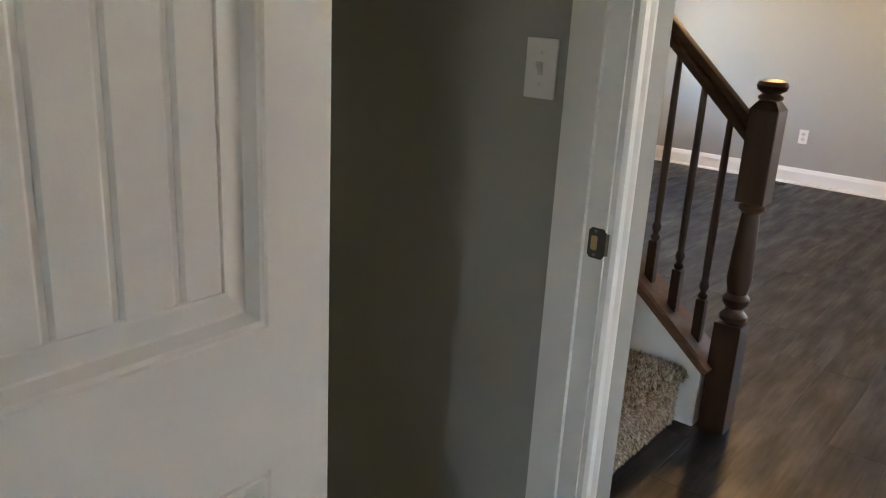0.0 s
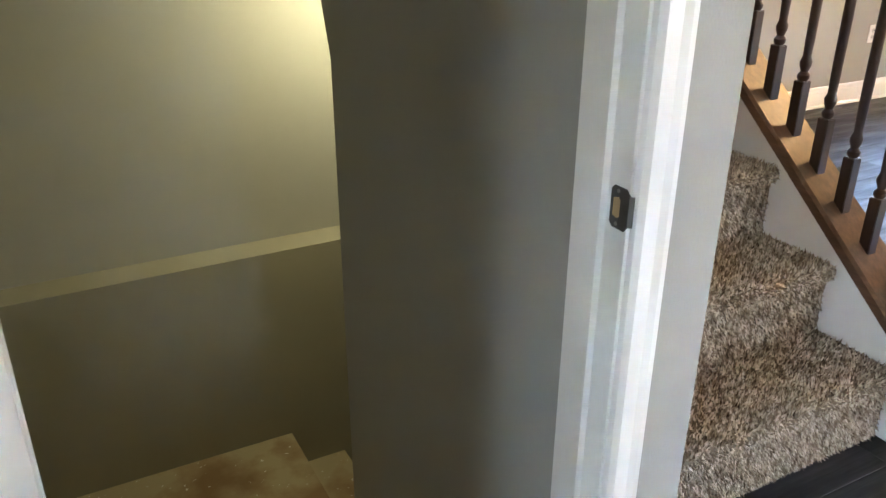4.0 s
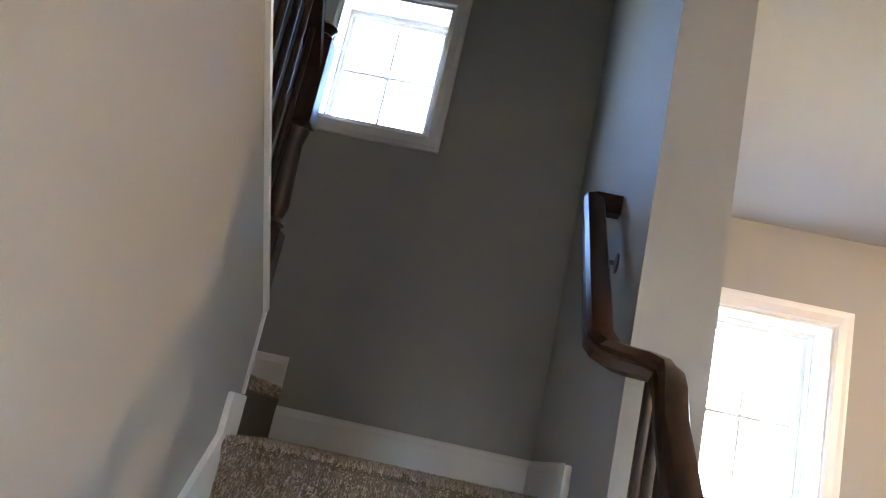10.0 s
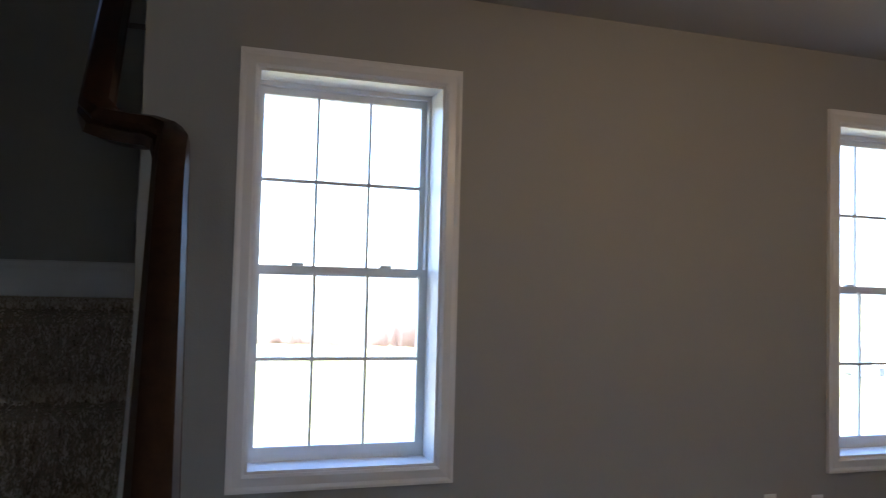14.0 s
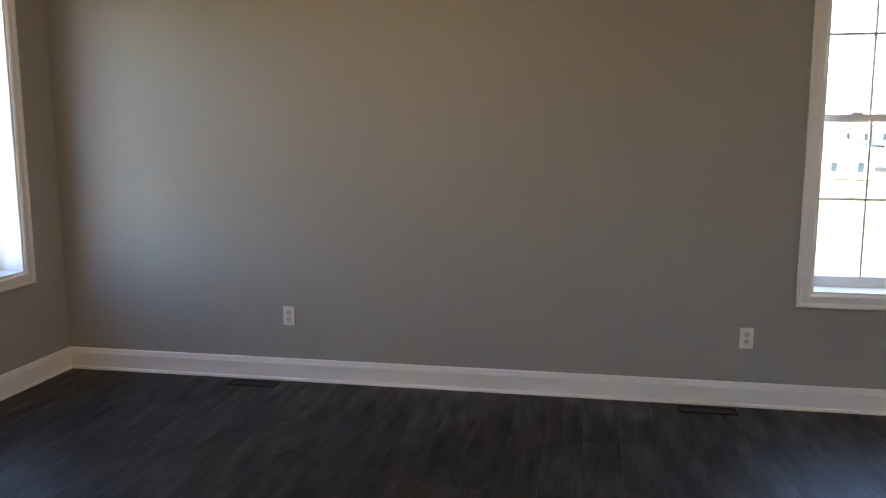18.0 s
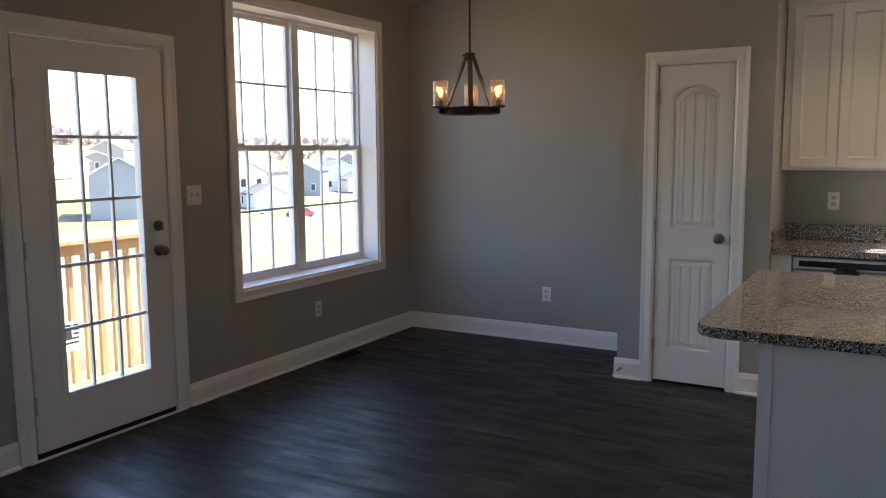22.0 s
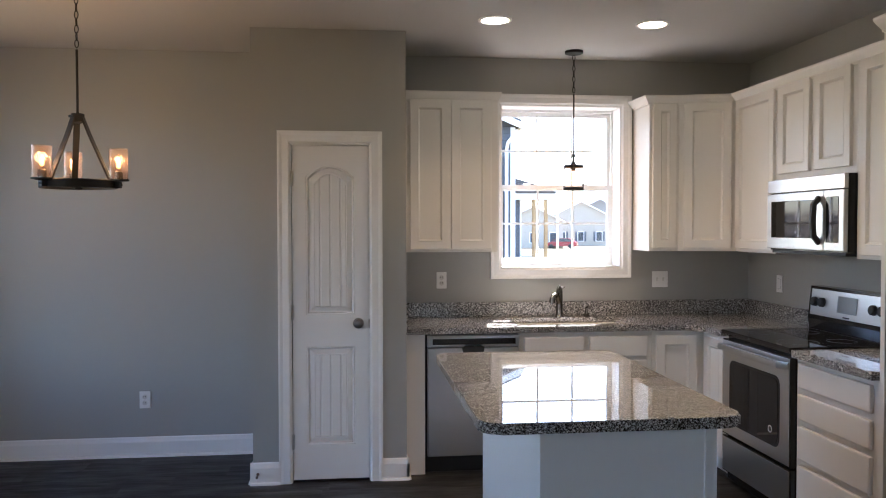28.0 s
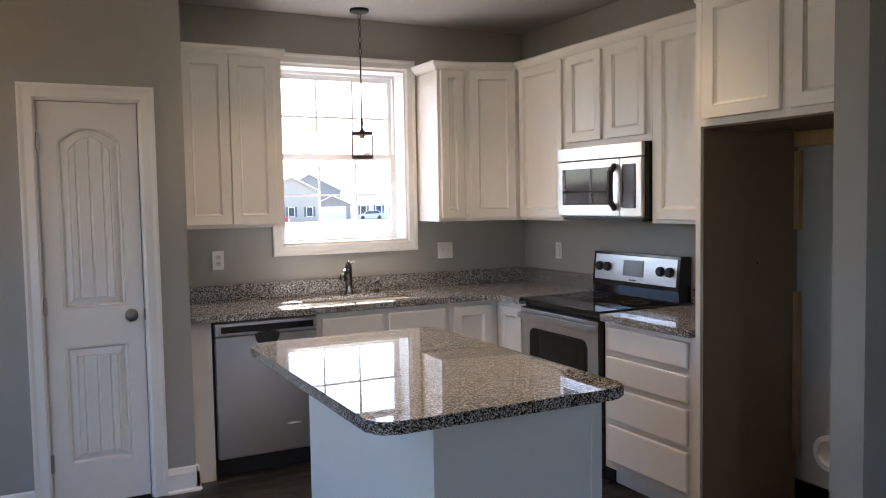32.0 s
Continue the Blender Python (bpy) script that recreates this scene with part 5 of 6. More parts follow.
bg = part("backguard", prism([(-0.095, 0.923), (-0.105, 0.985), (-0.085, 1.18), (-0.01, 1.18), (-0.01, 0.923)], -w, w, "x"), BLACK, rg, "black backguard")
tilt = pose(0, -0.102, 1.0, math.degrees(-math.atan2(0.02, 0.195)))
cp = part("control_panel", box(-w + 0.02, -0.004, 0.01, w - 0.02, 0.0, 0.165, 0.002), STEEL, bg, "stainless control panel")
cp.matrix_basis = tilt
for i, xx in enumerate((-0.31, -0.235, 0.235, 0.31)):
    k = part("control_knob", lathe([(0.029, -0.004), (0.027, -0.022), (0.021, -0.028)], (xx, 0, 0.09), 18, "y"), RUBBER, bg, "black control knob", smooth=True)
    k.matrix_basis = tilt
dp = part("display", box(-0.09, -0.007, 0.045, 0.09, -0.003, 0.14, 0.002), LCD, bg, "grey oven display")
dp.matrix_basis = tilt
bd = part("badge", box(-0.03, -0.0055, 0.018, 0.03, -0.0038, 0.026), RUBBER, bg)
bd.matrix_basis = tilt
for xx, yy, r in ((-0.19, -0.25, 0.09), (0.19, -0.25, 0.075), (-0.19, -0.5, 0.075), (0.19, -0.5, 0.105)):
    bm = bmesh.new()
    sweep([(xx + r * math.cos(a * math.pi / 16), yy + r * math.sin(a * math.pi / 16), 0.9222) for a in range(32)], [(-0.0015, 0), (0.0015, 0), (0.0015, 0.0003), (-0.0015, 0.0003)], bm=bm, closed=True)
    part("burner_ring", bm, LCD, rg)

# microwave
mw = thing("over_range_microwave", "stainless over-the-range microwave with a black door handle", "microwave", on_wall(SOUTH, 5.04, YS))
w = 0.379
part("case", box(-w, -0.36, 1.402, w, -0.01, 1.812), BLACK, mw)
part("vent_grille", box(-w, -0.383, 1.735, w, -0.36, 1.812, 0.004), STEEL, mw, "stainless top vent strip")
md = part("door", box(-w, -0.385, 1.41, 0.2, -0.361, 1.73, 0.005), STEEL, mw, "stainless microwave door")
part("door_window", box(-w + 0.05, -0.3875, 1.475, 0.125, -0.384, 1.685, 0.003), CERAMIC, md, "dark mirrored door window")
part("handle", sweep([(0.165, -0.386, 1.45), (0.165, -0.42, 1.49), (0.165, -0.425, 1.57), (0.165, -0.42, 1.655), (0.165, -0.386, 1.695)], [(-0.014, -0.01), (0.014, -0.01), (0.014, 0.01), (-0.014, 0.01)], up=(1, 0, 0)), RUBBER, md, "black bowed handle")
kp = part("control_panel", box(0.204, -0.385, 1.41, w, -0.361, 1.73, 0.005), STEEL, mw)
part("key_pad", box(0.225, -0.3875, 1.455, 0.335, -0.384, 1.695, 0.002), CERAMIC, kp, "black glass key pad")
part("bottom_grille", box(-w + 0.02, -0.36, 1.385, w - 0.02, -0.03, 1.402), RUBBER, mw)

# island
isl = thing("kitchen_island", "white painted kitchen island base", "island", pose(4.0, 1.92, 0))
part("base", box(-0.595, -0.295, 0.0, 0.6, 0.3, 0.875), TRIM, isl)
part("corner_trim", box(-0.601, 0.262, 0.0, -0.5955, 0.3003, 0.87), TRIM, isl)
part("corner_trim", box(-0.601, 0.3005, 0.0, -0.56, 0.306, 0.87), TRIM, isl)
part("corner_trim", box(-0.601, -0.301, 0.0, -0.5955, -0.26, 0.87), TRIM, isl)
part("shoe_moulding", box(-0.607, -0.295, 0.0, -0.5955, 0.26, 0.02), TRIM, isl)
part("shoe_moulding", box(-0.559, 0.3005, 0.0, 0.6, 0.31, 0.02), TRIM, isl)
it = thing("island_countertop", "polished speckled granite island top with rounded corners", "countertop", pose(4.065, 1.985, 0.876))


def rounded(hx, hy, r, n=8):
    pts = []
    for cx, cy, a0 in ((hx - r, hy - r, 0), (-hx + r, hy - r, 90), (-hx + r, -hy + r, 180), (hx - r, -hy + r, 270)):
        pts += [(cx + r * math.cos(radians(a0 + 90 * i / n)), cy + r * math.sin(radians(a0 + 90 * i / n))) for i in range(n + 1)]
    return pts


bm = prism(rounded(0.725, 0.446, 0.07), 0, 0.038, "z")
bmesh.ops.bevel(bm, geom=[e for e in bm.edges if abs(e.verts[0].co.z - e.verts[1].co.z) < 1e-6], offset=0.006, segments=2, affect="EDGES")
part("slab", bm, GRANITE, it, smooth=True)

# ---- lamps ----
ch = thing("chandelier", "rustic dark metal three-light wagon-wheel chandelier", "chandelier", pose(5.06, 4.2, 0))
part("canopy", lathe([(0.065, CZ - 0.001), (0.065, CZ - 0.018), (0.05, CZ - 0.026), (0.012, CZ - 0.03)], seg=24), IRON, ch, smooth=True)
n = 7
for i in range(n):
    z = CZ - 0.045 - i * 0.036
    pts = [(0.009 * math.cos(a) if i % 2 else 0, 0 if i % 2 else 0.009 * math.cos(a), z + 0.02 * math.sin(a)) for a in [k * math.pi / 6 for k in range(12)]]
    part("chain_link", sweep(pts, circle(0.0025, 6), up=(0, 1, 0) if i % 2 else (1, 0, 0), closed=True), IRON, ch)
part("stem", lathe([(0.006, CZ - 0.29), (0.006, 2.105)], seg=10), IRON, ch)
part("hub", lathe([(0.008, 2.112), (0.03, 2.11), (0.032, 2.104), (0.032, 2.07), (0.028, 2.066), (0.01, 2.06)], seg=18), IRON, ch)
part("hub_screw", lathe([(0.004, 0.03), (0.004, 0.042), (0.007, 0.043), (0.007, 0.048)], (0, 0, 2.093), 10, "y"), IRON, ch).matrix_basis = pose(0, 0, 0, 0, 0, 55)
ringz = 1.757
part("ring", sweep([(0.175 * math.cos(2 * math.pi * a / 48), 0.175 * math.sin(2 * math.pi * a / 48), ringz) for a in range(48)], [(-0.007, -0.021), (0.005, -0.021), (0.007, -0.018), (0.007, 0.018), (0.005, 0.021), (-0.007, 0.021)], closed=True), IRON, ch, "dark wood-grained ring")
for a in (25, 145, 265):
    ca, sa = math.cos(radians(a)), math.sin(radians(a))
    part("strut", sweep([(0.022 * ca, 0.022 * sa, 2.098), (0.06 * ca, 0.06 * sa, 2.0), (0.164 * ca, 0.164 * sa, ringz + 0.006)], [(-0.015, -0.005), (0.015, -0.005), (0.015, 0.005), (-0.015, 0.005)]), IRON, ch)
    part("crossbar", box(-0.17, -0.01, ringz - 0.018, 0.0, 0.01, ringz - 0.006), IRON, ch).matrix_basis = pose(0, 0, 0, 0, 0, a + 180)
part("centre_knob", lathe([(0.004, ringz - 0.03), (0.016, ringz - 0.026), (0.018, ringz - 0.018), (0.018, ringz - 0.004)], seg=16), IRON, ch)
for a in (25, 145, 265):
    ca, sa = 0.2 * math.cos(radians(a)), 0.2 * math.sin(radians(a))
    arm = part("bracket", box(0.17, -0.014, ringz - 0.02, 0.212, 0.014, ringz + 0.012, 0.003), IRON, ch)
    arm.matrix_basis = pose(0, 0, 0, 0, 0, a)
    part("bolt", lathe([(0.006, 0.212), (0.006, 0.217), (0.003, 0.218)], (0, 0, ringz - 0.004), 10, "x"), IRON, arm)
    cup = part("cup", lathe([(0.014, ringz + 0.012), (0.05, ringz + 0.016), (0.051, ringz + 0.024), (0.02, ringz + 0.026), (0.019, ringz + 0.062), (0.013, ringz + 0.066)], (ca, sa, 0), 20), IRON, ch, smooth=True)
    bm = bmesh.new()
    for r0 in (0.0455, 0.044):
        lathe([(r0, ringz + 0.025), (r0, ringz + 0.178)], (ca, sa, 0), 28, bm=bm)
    bmesh.ops.delete(bm, geom=[f for f in bm.faces if len(f.verts) > 4], context="FACES")
    g = part("glass_shade", bm, JAR, ch, "clear seeded glass cylinder", smooth=True)
    g.visible_shadow = False
    b = part("bulb", lathe([(0.011, ringz + 0.066), (0.014, ringz + 0.08), (0.021, ringz + 0.105), (0.022, ringz + 0.125), (0.014, ringz + 0.145), (0.003, ringz + 0.15)], (ca, sa, 0), 14), JAR, ch, "lit amber filament bulb", smooth=True)
    b.visible_shadow = False
    fl = part("filament", lathe([(0.005, ringz + 0.08), (0.0105, ringz + 0.09), (0.0115, ringz + 0.12), (0.008, ringz + 0.134), (0.003, ringz + 0.137)], (ca, sa, 0), 12), AMBER, b, "glowing filament", smooth=True)
    fl.visible_shadow = False

pe = thing("pendant_lamp", "small black lantern pendant on a chain over the sink", "lamp", pose(6.13, 1.35, 0))
part("canopy", lathe([(0.06, CZ - 0.001), (0.06, CZ - 0.018), (0.045, CZ - 0.024), (0.01, CZ - 0.028)], seg=24), IRON, pe, smooth=True)
for i in range(7):
    z = CZ - 0.045 - i * 0.036
    pts = [(0.009 * math.cos(a) if i % 2 else 0, 0 if i % 2 else 0.009 * math.cos(a), z + 0.02 * math.sin(a)) for a in [k * math.pi / 6 for k in range(12)]]
    part("chain_link", sweep(pts, circle(0.0025, 6), up=(0, 1, 0) if i % 2 else (1, 0, 0), closed=True), IRON, pe)
part("stem", lathe([(0.005, CZ - 0.29), (0.005, 2.03)], seg=10), IRON, pe)
part("hub", lathe([(0.004, 2.035), (0.011, 2.03), (0.011, 2.014), (0.007, 2.008), (0.007, 1.965)], seg=14), IRON, pe)
SIDE = -25.0
for sgn in (-1, 1):
    part("yoke", sweep([(0.0, sgn * 0.063, 1.945), (0, sgn * 0.058, 1.966), (0, sgn * 0.04, 1.99), (0, sgn * 0.016, 2.008), (0, sgn * 0.006, 2.022)], circle(0.0022, 6), up=(1, 0, 0)), IRON, pe).matrix_basis = pose(0, 0, 0, 0, 0, SIDE)
part("top_cap", lathe([(0.007, 1.978), (0.013, 1.974), (0.015, 1.964), (0.026, 1.958), (0.03, 1.95), (0.03, 1.942)], seg=24), IRON, pe, smooth=True)
for name, z in (("top_ring", 1.945), ("bottom_ring", 1.796)):
    part(name, sweep([(0.064 * math.cos(2 * math.pi * a / 28), 0.064 * math.sin(2 * math.pi * a / 28), z) for a in range(28)], [(-0.005, -0.009), (0.004, -0.009), (0.004, 0.009), (-0.005, 0.009)], closed=True), IRON, pe)
for a in (90 + SIDE, 270 + SIDE):
    q = radians(a)
    part("cage_bar", box(-0.0035, -0.0035, 1.79, 0.0035, 0.0035, 1.955), IRON, pe).matrix_basis = Matrix.Translation((0.064 * math.cos(q), 0.064 * math.sin(q), 0))
    part("spoke", box(0.028, -0.003, 1.944, 0.062, 0.003, 1.95), IRON, pe).matrix_basis = pose(0, 0, 0, 0, 0, a)
bm = lathe([(0.055, 1.79), (0.055, 1.944)], seg=24)
bmesh.ops.delete(bm, geom=[f for f in bm.faces if len(f.verts) > 4], context="FACES")
g = part("glass_shade", bm, JAR, pe, "clear glass lantern cylinder", smooth=True)
g.visible_shadow = False
part("socket", lathe([(0.016, 1.946), (0.016, 1.918), (0.012, 1.915)], seg=14), IRON, pe)
b = part("bulb", lathe([(0.012, 1.916), (0.02, 1.89), (0.023, 1.865), (0.018, 1.84), (0.004, 1.828)], seg=14), JAR, pe, "lit amber bulb", smooth=True)
b.visible_shadow = False
fl = part("filament", lathe([(0.004, 1.905), (0.009, 1.895), (0.01, 1.862), (0.003, 1.848)], seg=12), AMBER, b, "glowing filament", smooth=True)
fl.visible_shadow = False

# last two fixtures are unseen, added to go with the extra lamps
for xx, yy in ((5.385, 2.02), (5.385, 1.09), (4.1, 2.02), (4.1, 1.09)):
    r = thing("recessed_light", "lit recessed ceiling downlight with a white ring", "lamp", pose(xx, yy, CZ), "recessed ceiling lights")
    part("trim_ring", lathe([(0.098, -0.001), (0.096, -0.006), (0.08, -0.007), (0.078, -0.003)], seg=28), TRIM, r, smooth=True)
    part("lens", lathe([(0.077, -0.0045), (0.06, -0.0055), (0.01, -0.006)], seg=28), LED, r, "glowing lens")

fan = thing("ceiling_fan", "brushed nickel ceiling fan with five dark blades and lit shades", "ceiling fan", pose(FAN[0], FAN[1], 0.04))
part("canopy", lathe([(0.07, CZ - 0.041), (0.068, CZ - 0.075), (0.045, CZ - 0.105), (0.015, CZ - 0.115)], seg=28), NICKEL, fan, smooth=True)
part("downrod", lathe([(0.013, CZ - 0.11), (0.013, 2.52)], seg=14), NICKEL, fan)
part("motor_housing", lathe([(0.02, 2.535), (0.05, 2.532), (0.096, 2.52), (0.104, 2.512), (0.106, 2.503), (0.1, 2.5), (0.1, 2.442), (0.106, 2.438), (0.106, 2.428), (0.092, 2.412), (0.07, 2.4), (0.04, 2.39)], seg=36), NICKEL, fan, "brushed nickel motor housing", smooth=True)
part("switch_housing", lathe([(0.03, 2.392), (0.052, 2.388), (0.052, 2.378), (0.048, 2.376), (0.048, 2.33), (0.052, 2.328), (0.052, 2.318), (0.036, 2.306), (0.012, 2.3)], seg=28), NICKEL, fan, smooth=True)
for i in range(5):
    m = pose(0, 0, 2.405, 0, 0, FAN[2] + 72 * i) @ pose(0, 0, 0, -12)
    blade = [(0.185, -0.05), (0.2, -0.054), (0.4, -0.063), (0.6, -0.07), (0.635, -0.069), (0.652, -0.058), (0.664, -0.03), (0.666, 0.0), (0.664, 0.03), (0.652, 0.058), (0.635, 0.069), (0.6, 0.07), (0.4, 0.063), (0.2, 0.054), (0.185, 0.05)]
    bl = part("blade", prism(blade, -0.003, 0.003, "z"), BLADE, fan, "dark walnut fan blade")
    bl.matrix_basis = m
    iron = part("blade_iron", prism([(0.19, -0.012), (0.2, -0.03), (0.225, -0.036), (0.255, -0.034), (0.275, -0.02), (0.28, 0), (0.275, 0.02), (0.255, 0.034), (0.225, 0.036), (0.2, 0.03), (0.19, 0.012)], -0.0085, -0.0035, "z"), NICKEL, bl)
    part("iron_arm", sweep([(0.06, 0, 0.004), (0.11, 0, -0.012), (0.16, 0, -0.012), (0.2, 0, -0.007)], [(-0.013, -0.003), (0.013, -0.003), (0.013, 0.003), (-0.013, 0.003)]), NICKEL, iron, smooth=True)
    part("iron_rib", prism([(0.205, -0.018), (0.25, -0.02), (0.262, 0), (0.25, 0.02), (0.205, 0.018)], -0.0125, -0.0086, "z"), NICKEL, iron)
    for xx, yy in ((0.222, -0.024), (0.222, 0.024), (0.268, 0)):
        part("screw", lathe([(0.0045, -0.0086), (0.0045, -0.0105), (0.002, -0.0115)], (xx, yy, 0), 8), NICKEL, iron)
for a in (82, 172, 262, 352):
    m = pose(0.035 * math.cos(radians(a)), 0.035 * math.sin(radians(a)), 2.372, 0, 0, a) @ pose(0, 0, 0, 0, -34, 0)
    ar = part("lamp_arm", lathe([(0.012, 0.01), (0.012, -0.04), (0.024, -0.045), (0.026, -0.07), (0.02, -0.072)], seg=16), NICKEL, fan, smooth=True)
    ar.matrix_basis = m
    bm = lathe([(0.024, -0.056), (0.037, -0.068), (0.046, -0.09), (0.049, -0.115), (0.053, -0.138), (0.063, -0.155), (0.069, -0.16)], seg=32)
    bmesh.ops.delete(bm, geom=[f for f in bm.faces if len(f.verts) > 4], context="FACES")
    sh = part("shade", bm, OPAL, fan, "lit frosted bell shade", smooth=True)
    sh.matrix_basis = m
    sh.visible_shadow = False
    bu = part("bulb", lathe([(0.012, -0.075), (0.022, -0.095), (0.028, -0.115), (0.024, -0.134), (0.01, -0.143)], seg=16), FROST, fan, "glowing frosted bulb", smooth=True)
    bu.matrix_basis = m
    bu.visible_shadow = False
for xx, l in ((-0.02, 0.235), (0.035, 0.25)):
    pc = part("pull_chain", lathe([(0.0013, 2.3), (0.0013, 2.3 - l + 0.02)], (xx, -0.02, 0), 6), VENT, fan)
    part("chain_pull", lathe([(0.003, 2.3 - l + 0.02), (0.006, 2.3 - l), (0.006, 2.3 - l - 0.02), (0.003, 2.3 - l - 0.03)], (xx, -0.02, 0), 10), VENT, pc)

# ---- plates, registers, stop ----
outlet(NORTH, 1.421, YN, 0.377)
outlet(NORTH, -1.16, YN, 0.392)
outlet(NORTH, 5.112, YN, 0.375)
outlet(EAST, 4.223, XE, 0.383)
outlet(WEST, 4.105, XW, 0.436)
outlet(WEST, 3.82, XW, 0.455)
outlet(EAST, 2.218, XE, 1.168)
outlet(EAST, 0.638, XE, 1.163, 2)
outlet(SOUTH, 5.955, YS, 1.153, 1, rocker=True)
outlet(NORTH, 3.975, YN, 1.262, 2)


def register(x, y):
    r = thing("floor_register", "brown slotted metal floor register", "floor vent", pose(x, y, 0))
    bm = bmesh.new()
    for q in ((-0.15, -0.05, 0.15, -0.038), (-0.15, 0.038, 0.15, 0.05), (-0.15, -0.038, -0.138, 0.038), (0.138, -0.038, 0.15, 0.038)):
        box(q[0], q[1], 0.0005, q[2], q[3], 0.006, bm=bm)
    part("frame", bm, VENT, r)
    part("shadow_well", box(-0.138, -0.038, 0.0003, 0.138, 0.038, 0.001), SLOT, r)
    for i in range(16):
        part("slat", box(-0.13 + i * 0.0173, -0.037, 0.0012, -0.1265 + i * 0.0173, 0.037, 0.0052), VENT, r)


for x in (-1.35, 1.22, 5.285):
    register(x, 5.36)
ds = thing("door_stop", "small spring door stop on the baseboard", "door stop", pose(5.684, 3.4, 0.065))
part("spring", lathe([(0.009, 0.0), (0.005, -0.006), (0.005, -0.05), (0.008, -0.052), (0.008, -0.062)], seg=12, axis="x"), NICKEL, ds, smooth=True)
bx = thing("drain_box", "white plastic water-supply box in the fridge bay wall", "supply box", pose(3.8, YS, 0.31))
part("ring", lathe([(0.085, 0.0), (0.085, 0.02), (0.06, 0.022), (0.058, 0.004)], seg=24, axis="y"), PLATE, bx, smooth=True)

# ---- outside ----
ASPHALT = material("pale_road", (0.12, 0.115, 0.11), 0.9, scale=0.4, vary=0.12)
SIDING = material("dark_blue_grey_siding", (0.085, 0.09, 0.1), 0.6, scale=3, vary=0.06)
BLUES = material("pale_blue_grey_siding", (0.29, 0.285, 0.285), 0.7, scale=2, vary=0.05)
DIRT = material("bare_brown_earth", (0.17, 0.12, 0.075), 0.95, scale=1.2, vary=0.3, bump=0.5, bump_scale=9)
LAWN = material("spring_lawn", (0.125, 0.135, 0.03), 0.95, scale=0.12, vary=0.3, bump=0.4, bump_scale=6, detail=8)


def patchy_field(name, a, b, scale, lo, hi):
    """Thin grass: green tufts breaking through pale straw in uneven patches."""
    m = material(name, a, 0.95, scale=0.5, vary=0.2, bump=0.4, bump_scale=6, detail=8)
    nt = m.node_tree
    bsdf = nt.nodes["Principled BSDF"]
    base = bsdf.inputs["Base Color"].links[0].from_socket
    geo, n, ramp, mix = (nt.nodes.new(k) for k in ("ShaderNodeNewGeometry", "ShaderNodeTexNoise", "ShaderNodeMapRange", "ShaderNodeMix"))
    n.inputs["Scale"].default_value, n.inputs["Detail"].default_value, n.inputs["Roughness"].default_value = scale, 6, 0.65
    ramp.inputs["From Min"].default_value, ramp.inputs["From Max"].default_value = lo, hi
    mix.data_type = "RGBA"
    mix.inputs[7].default_value = (*b, 1)
    nt.links.new(geo.outputs["Position"], n.inputs["Vector"])
    nt.links.new(n.outputs[0], ramp.inputs[0])
    nt.links.new(ramp.outputs[0], mix.inputs[0])
    nt.links.new(base, mix.inputs[6])
    nt.links.new(mix.outputs[2], bsdf.inputs["Base Color"])
    return m


GRASS = patchy_field("straw_over_bare_earth", (0.145, 0.114, 0.056), (0.085, 0.062, 0.028), 0.5, 0.45, 0.62)
FIELD = patchy_field("thin_spring_grass_over_straw", (0.3, 0.25, 0.118), (0.17, 0.165, 0.035), 0.22, 0.46, 0.62)
BRUSH = material("pinkish_brown_twigs", (0.27, 0.19, 0.145), 0.95, scale=0.6, vary=0.35)
WHITES = material("white_siding", (0.7, 0.69, 0.66), 0.7, scale=2, vary=0.04)
TANROOF = material("tan_shingle", (0.3, 0.26, 0.215), 0.9, scale=2, vary=0.15)
TANS = material("tan_siding", (0.42, 0.36, 0.28), 0.7, scale=2, vary=0.06)
REDS = material("red_brick_siding", (0.25, 0.15, 0.12), 0.8, scale=2, vary=0.12)
GREYS = material("grey_siding", (0.3, 0.255, 0.205), 0.7, scale=2, vary=0.06)
ROOF = material("grey_shingle", (0.10, 0.095, 0.09), 0.9, scale=2, vary=0.2)
FARGLASS = material("dark_far_glass", (0.05, 0.06, 0.07), 0.1, vary=0.2)
DECK = stretched_wood("treated_pine", (0.32, 0.20, 0.09), (0.55, 0.38, 0.2), "z", 0.75, 0.25)
# distance haze is put into this lightened colour of the skyline woods
BRANCH = material("hazed_bare_branches", (0.3, 0.25, 0.23), 0.95, scale=2, vary=0.3)
CARRED = material("red_car_paint", (0.25, 0.02, 0.03), 0.25, vary=0.05, coat=0.5)
CARDARK = material("dark_car_paint", (0.04, 0.05, 0.08), 0.25, vary=0.05, coat=0.5)
CARLIGHT = material("silver_car_paint", (0.45, 0.46, 0.48), 0.3, vary=0.05, coat=0.5)


def land(x, y):
    """Height of the ground: level by the house, falling away north and west, with a rise in the far north-east."""
    n = min(1.0, max(0.0, (y - 9.0) / 82.0))
    e = min(1.0, max(0.0, (x - 12.0) / 60.0))
    w = min(1.0, max(0.0, (-x - 6.0) / 60.0))
    far = min(1.0, max(0.0, (y - 112.0) / 170.0)) * min(1.0, max(0.0, (260.0 - x) / 120.0))
    rise = min(1.0, max(0.0, (x + y - 420.0) / 110.0))
    return -0.9 - 7.0 * n * n * (3 - 2 * n) - 0.6 * e - 2.6 * w + 15.0 * far + 13.0 * rise - 0.04 * max(0.0, -x - 70.0)


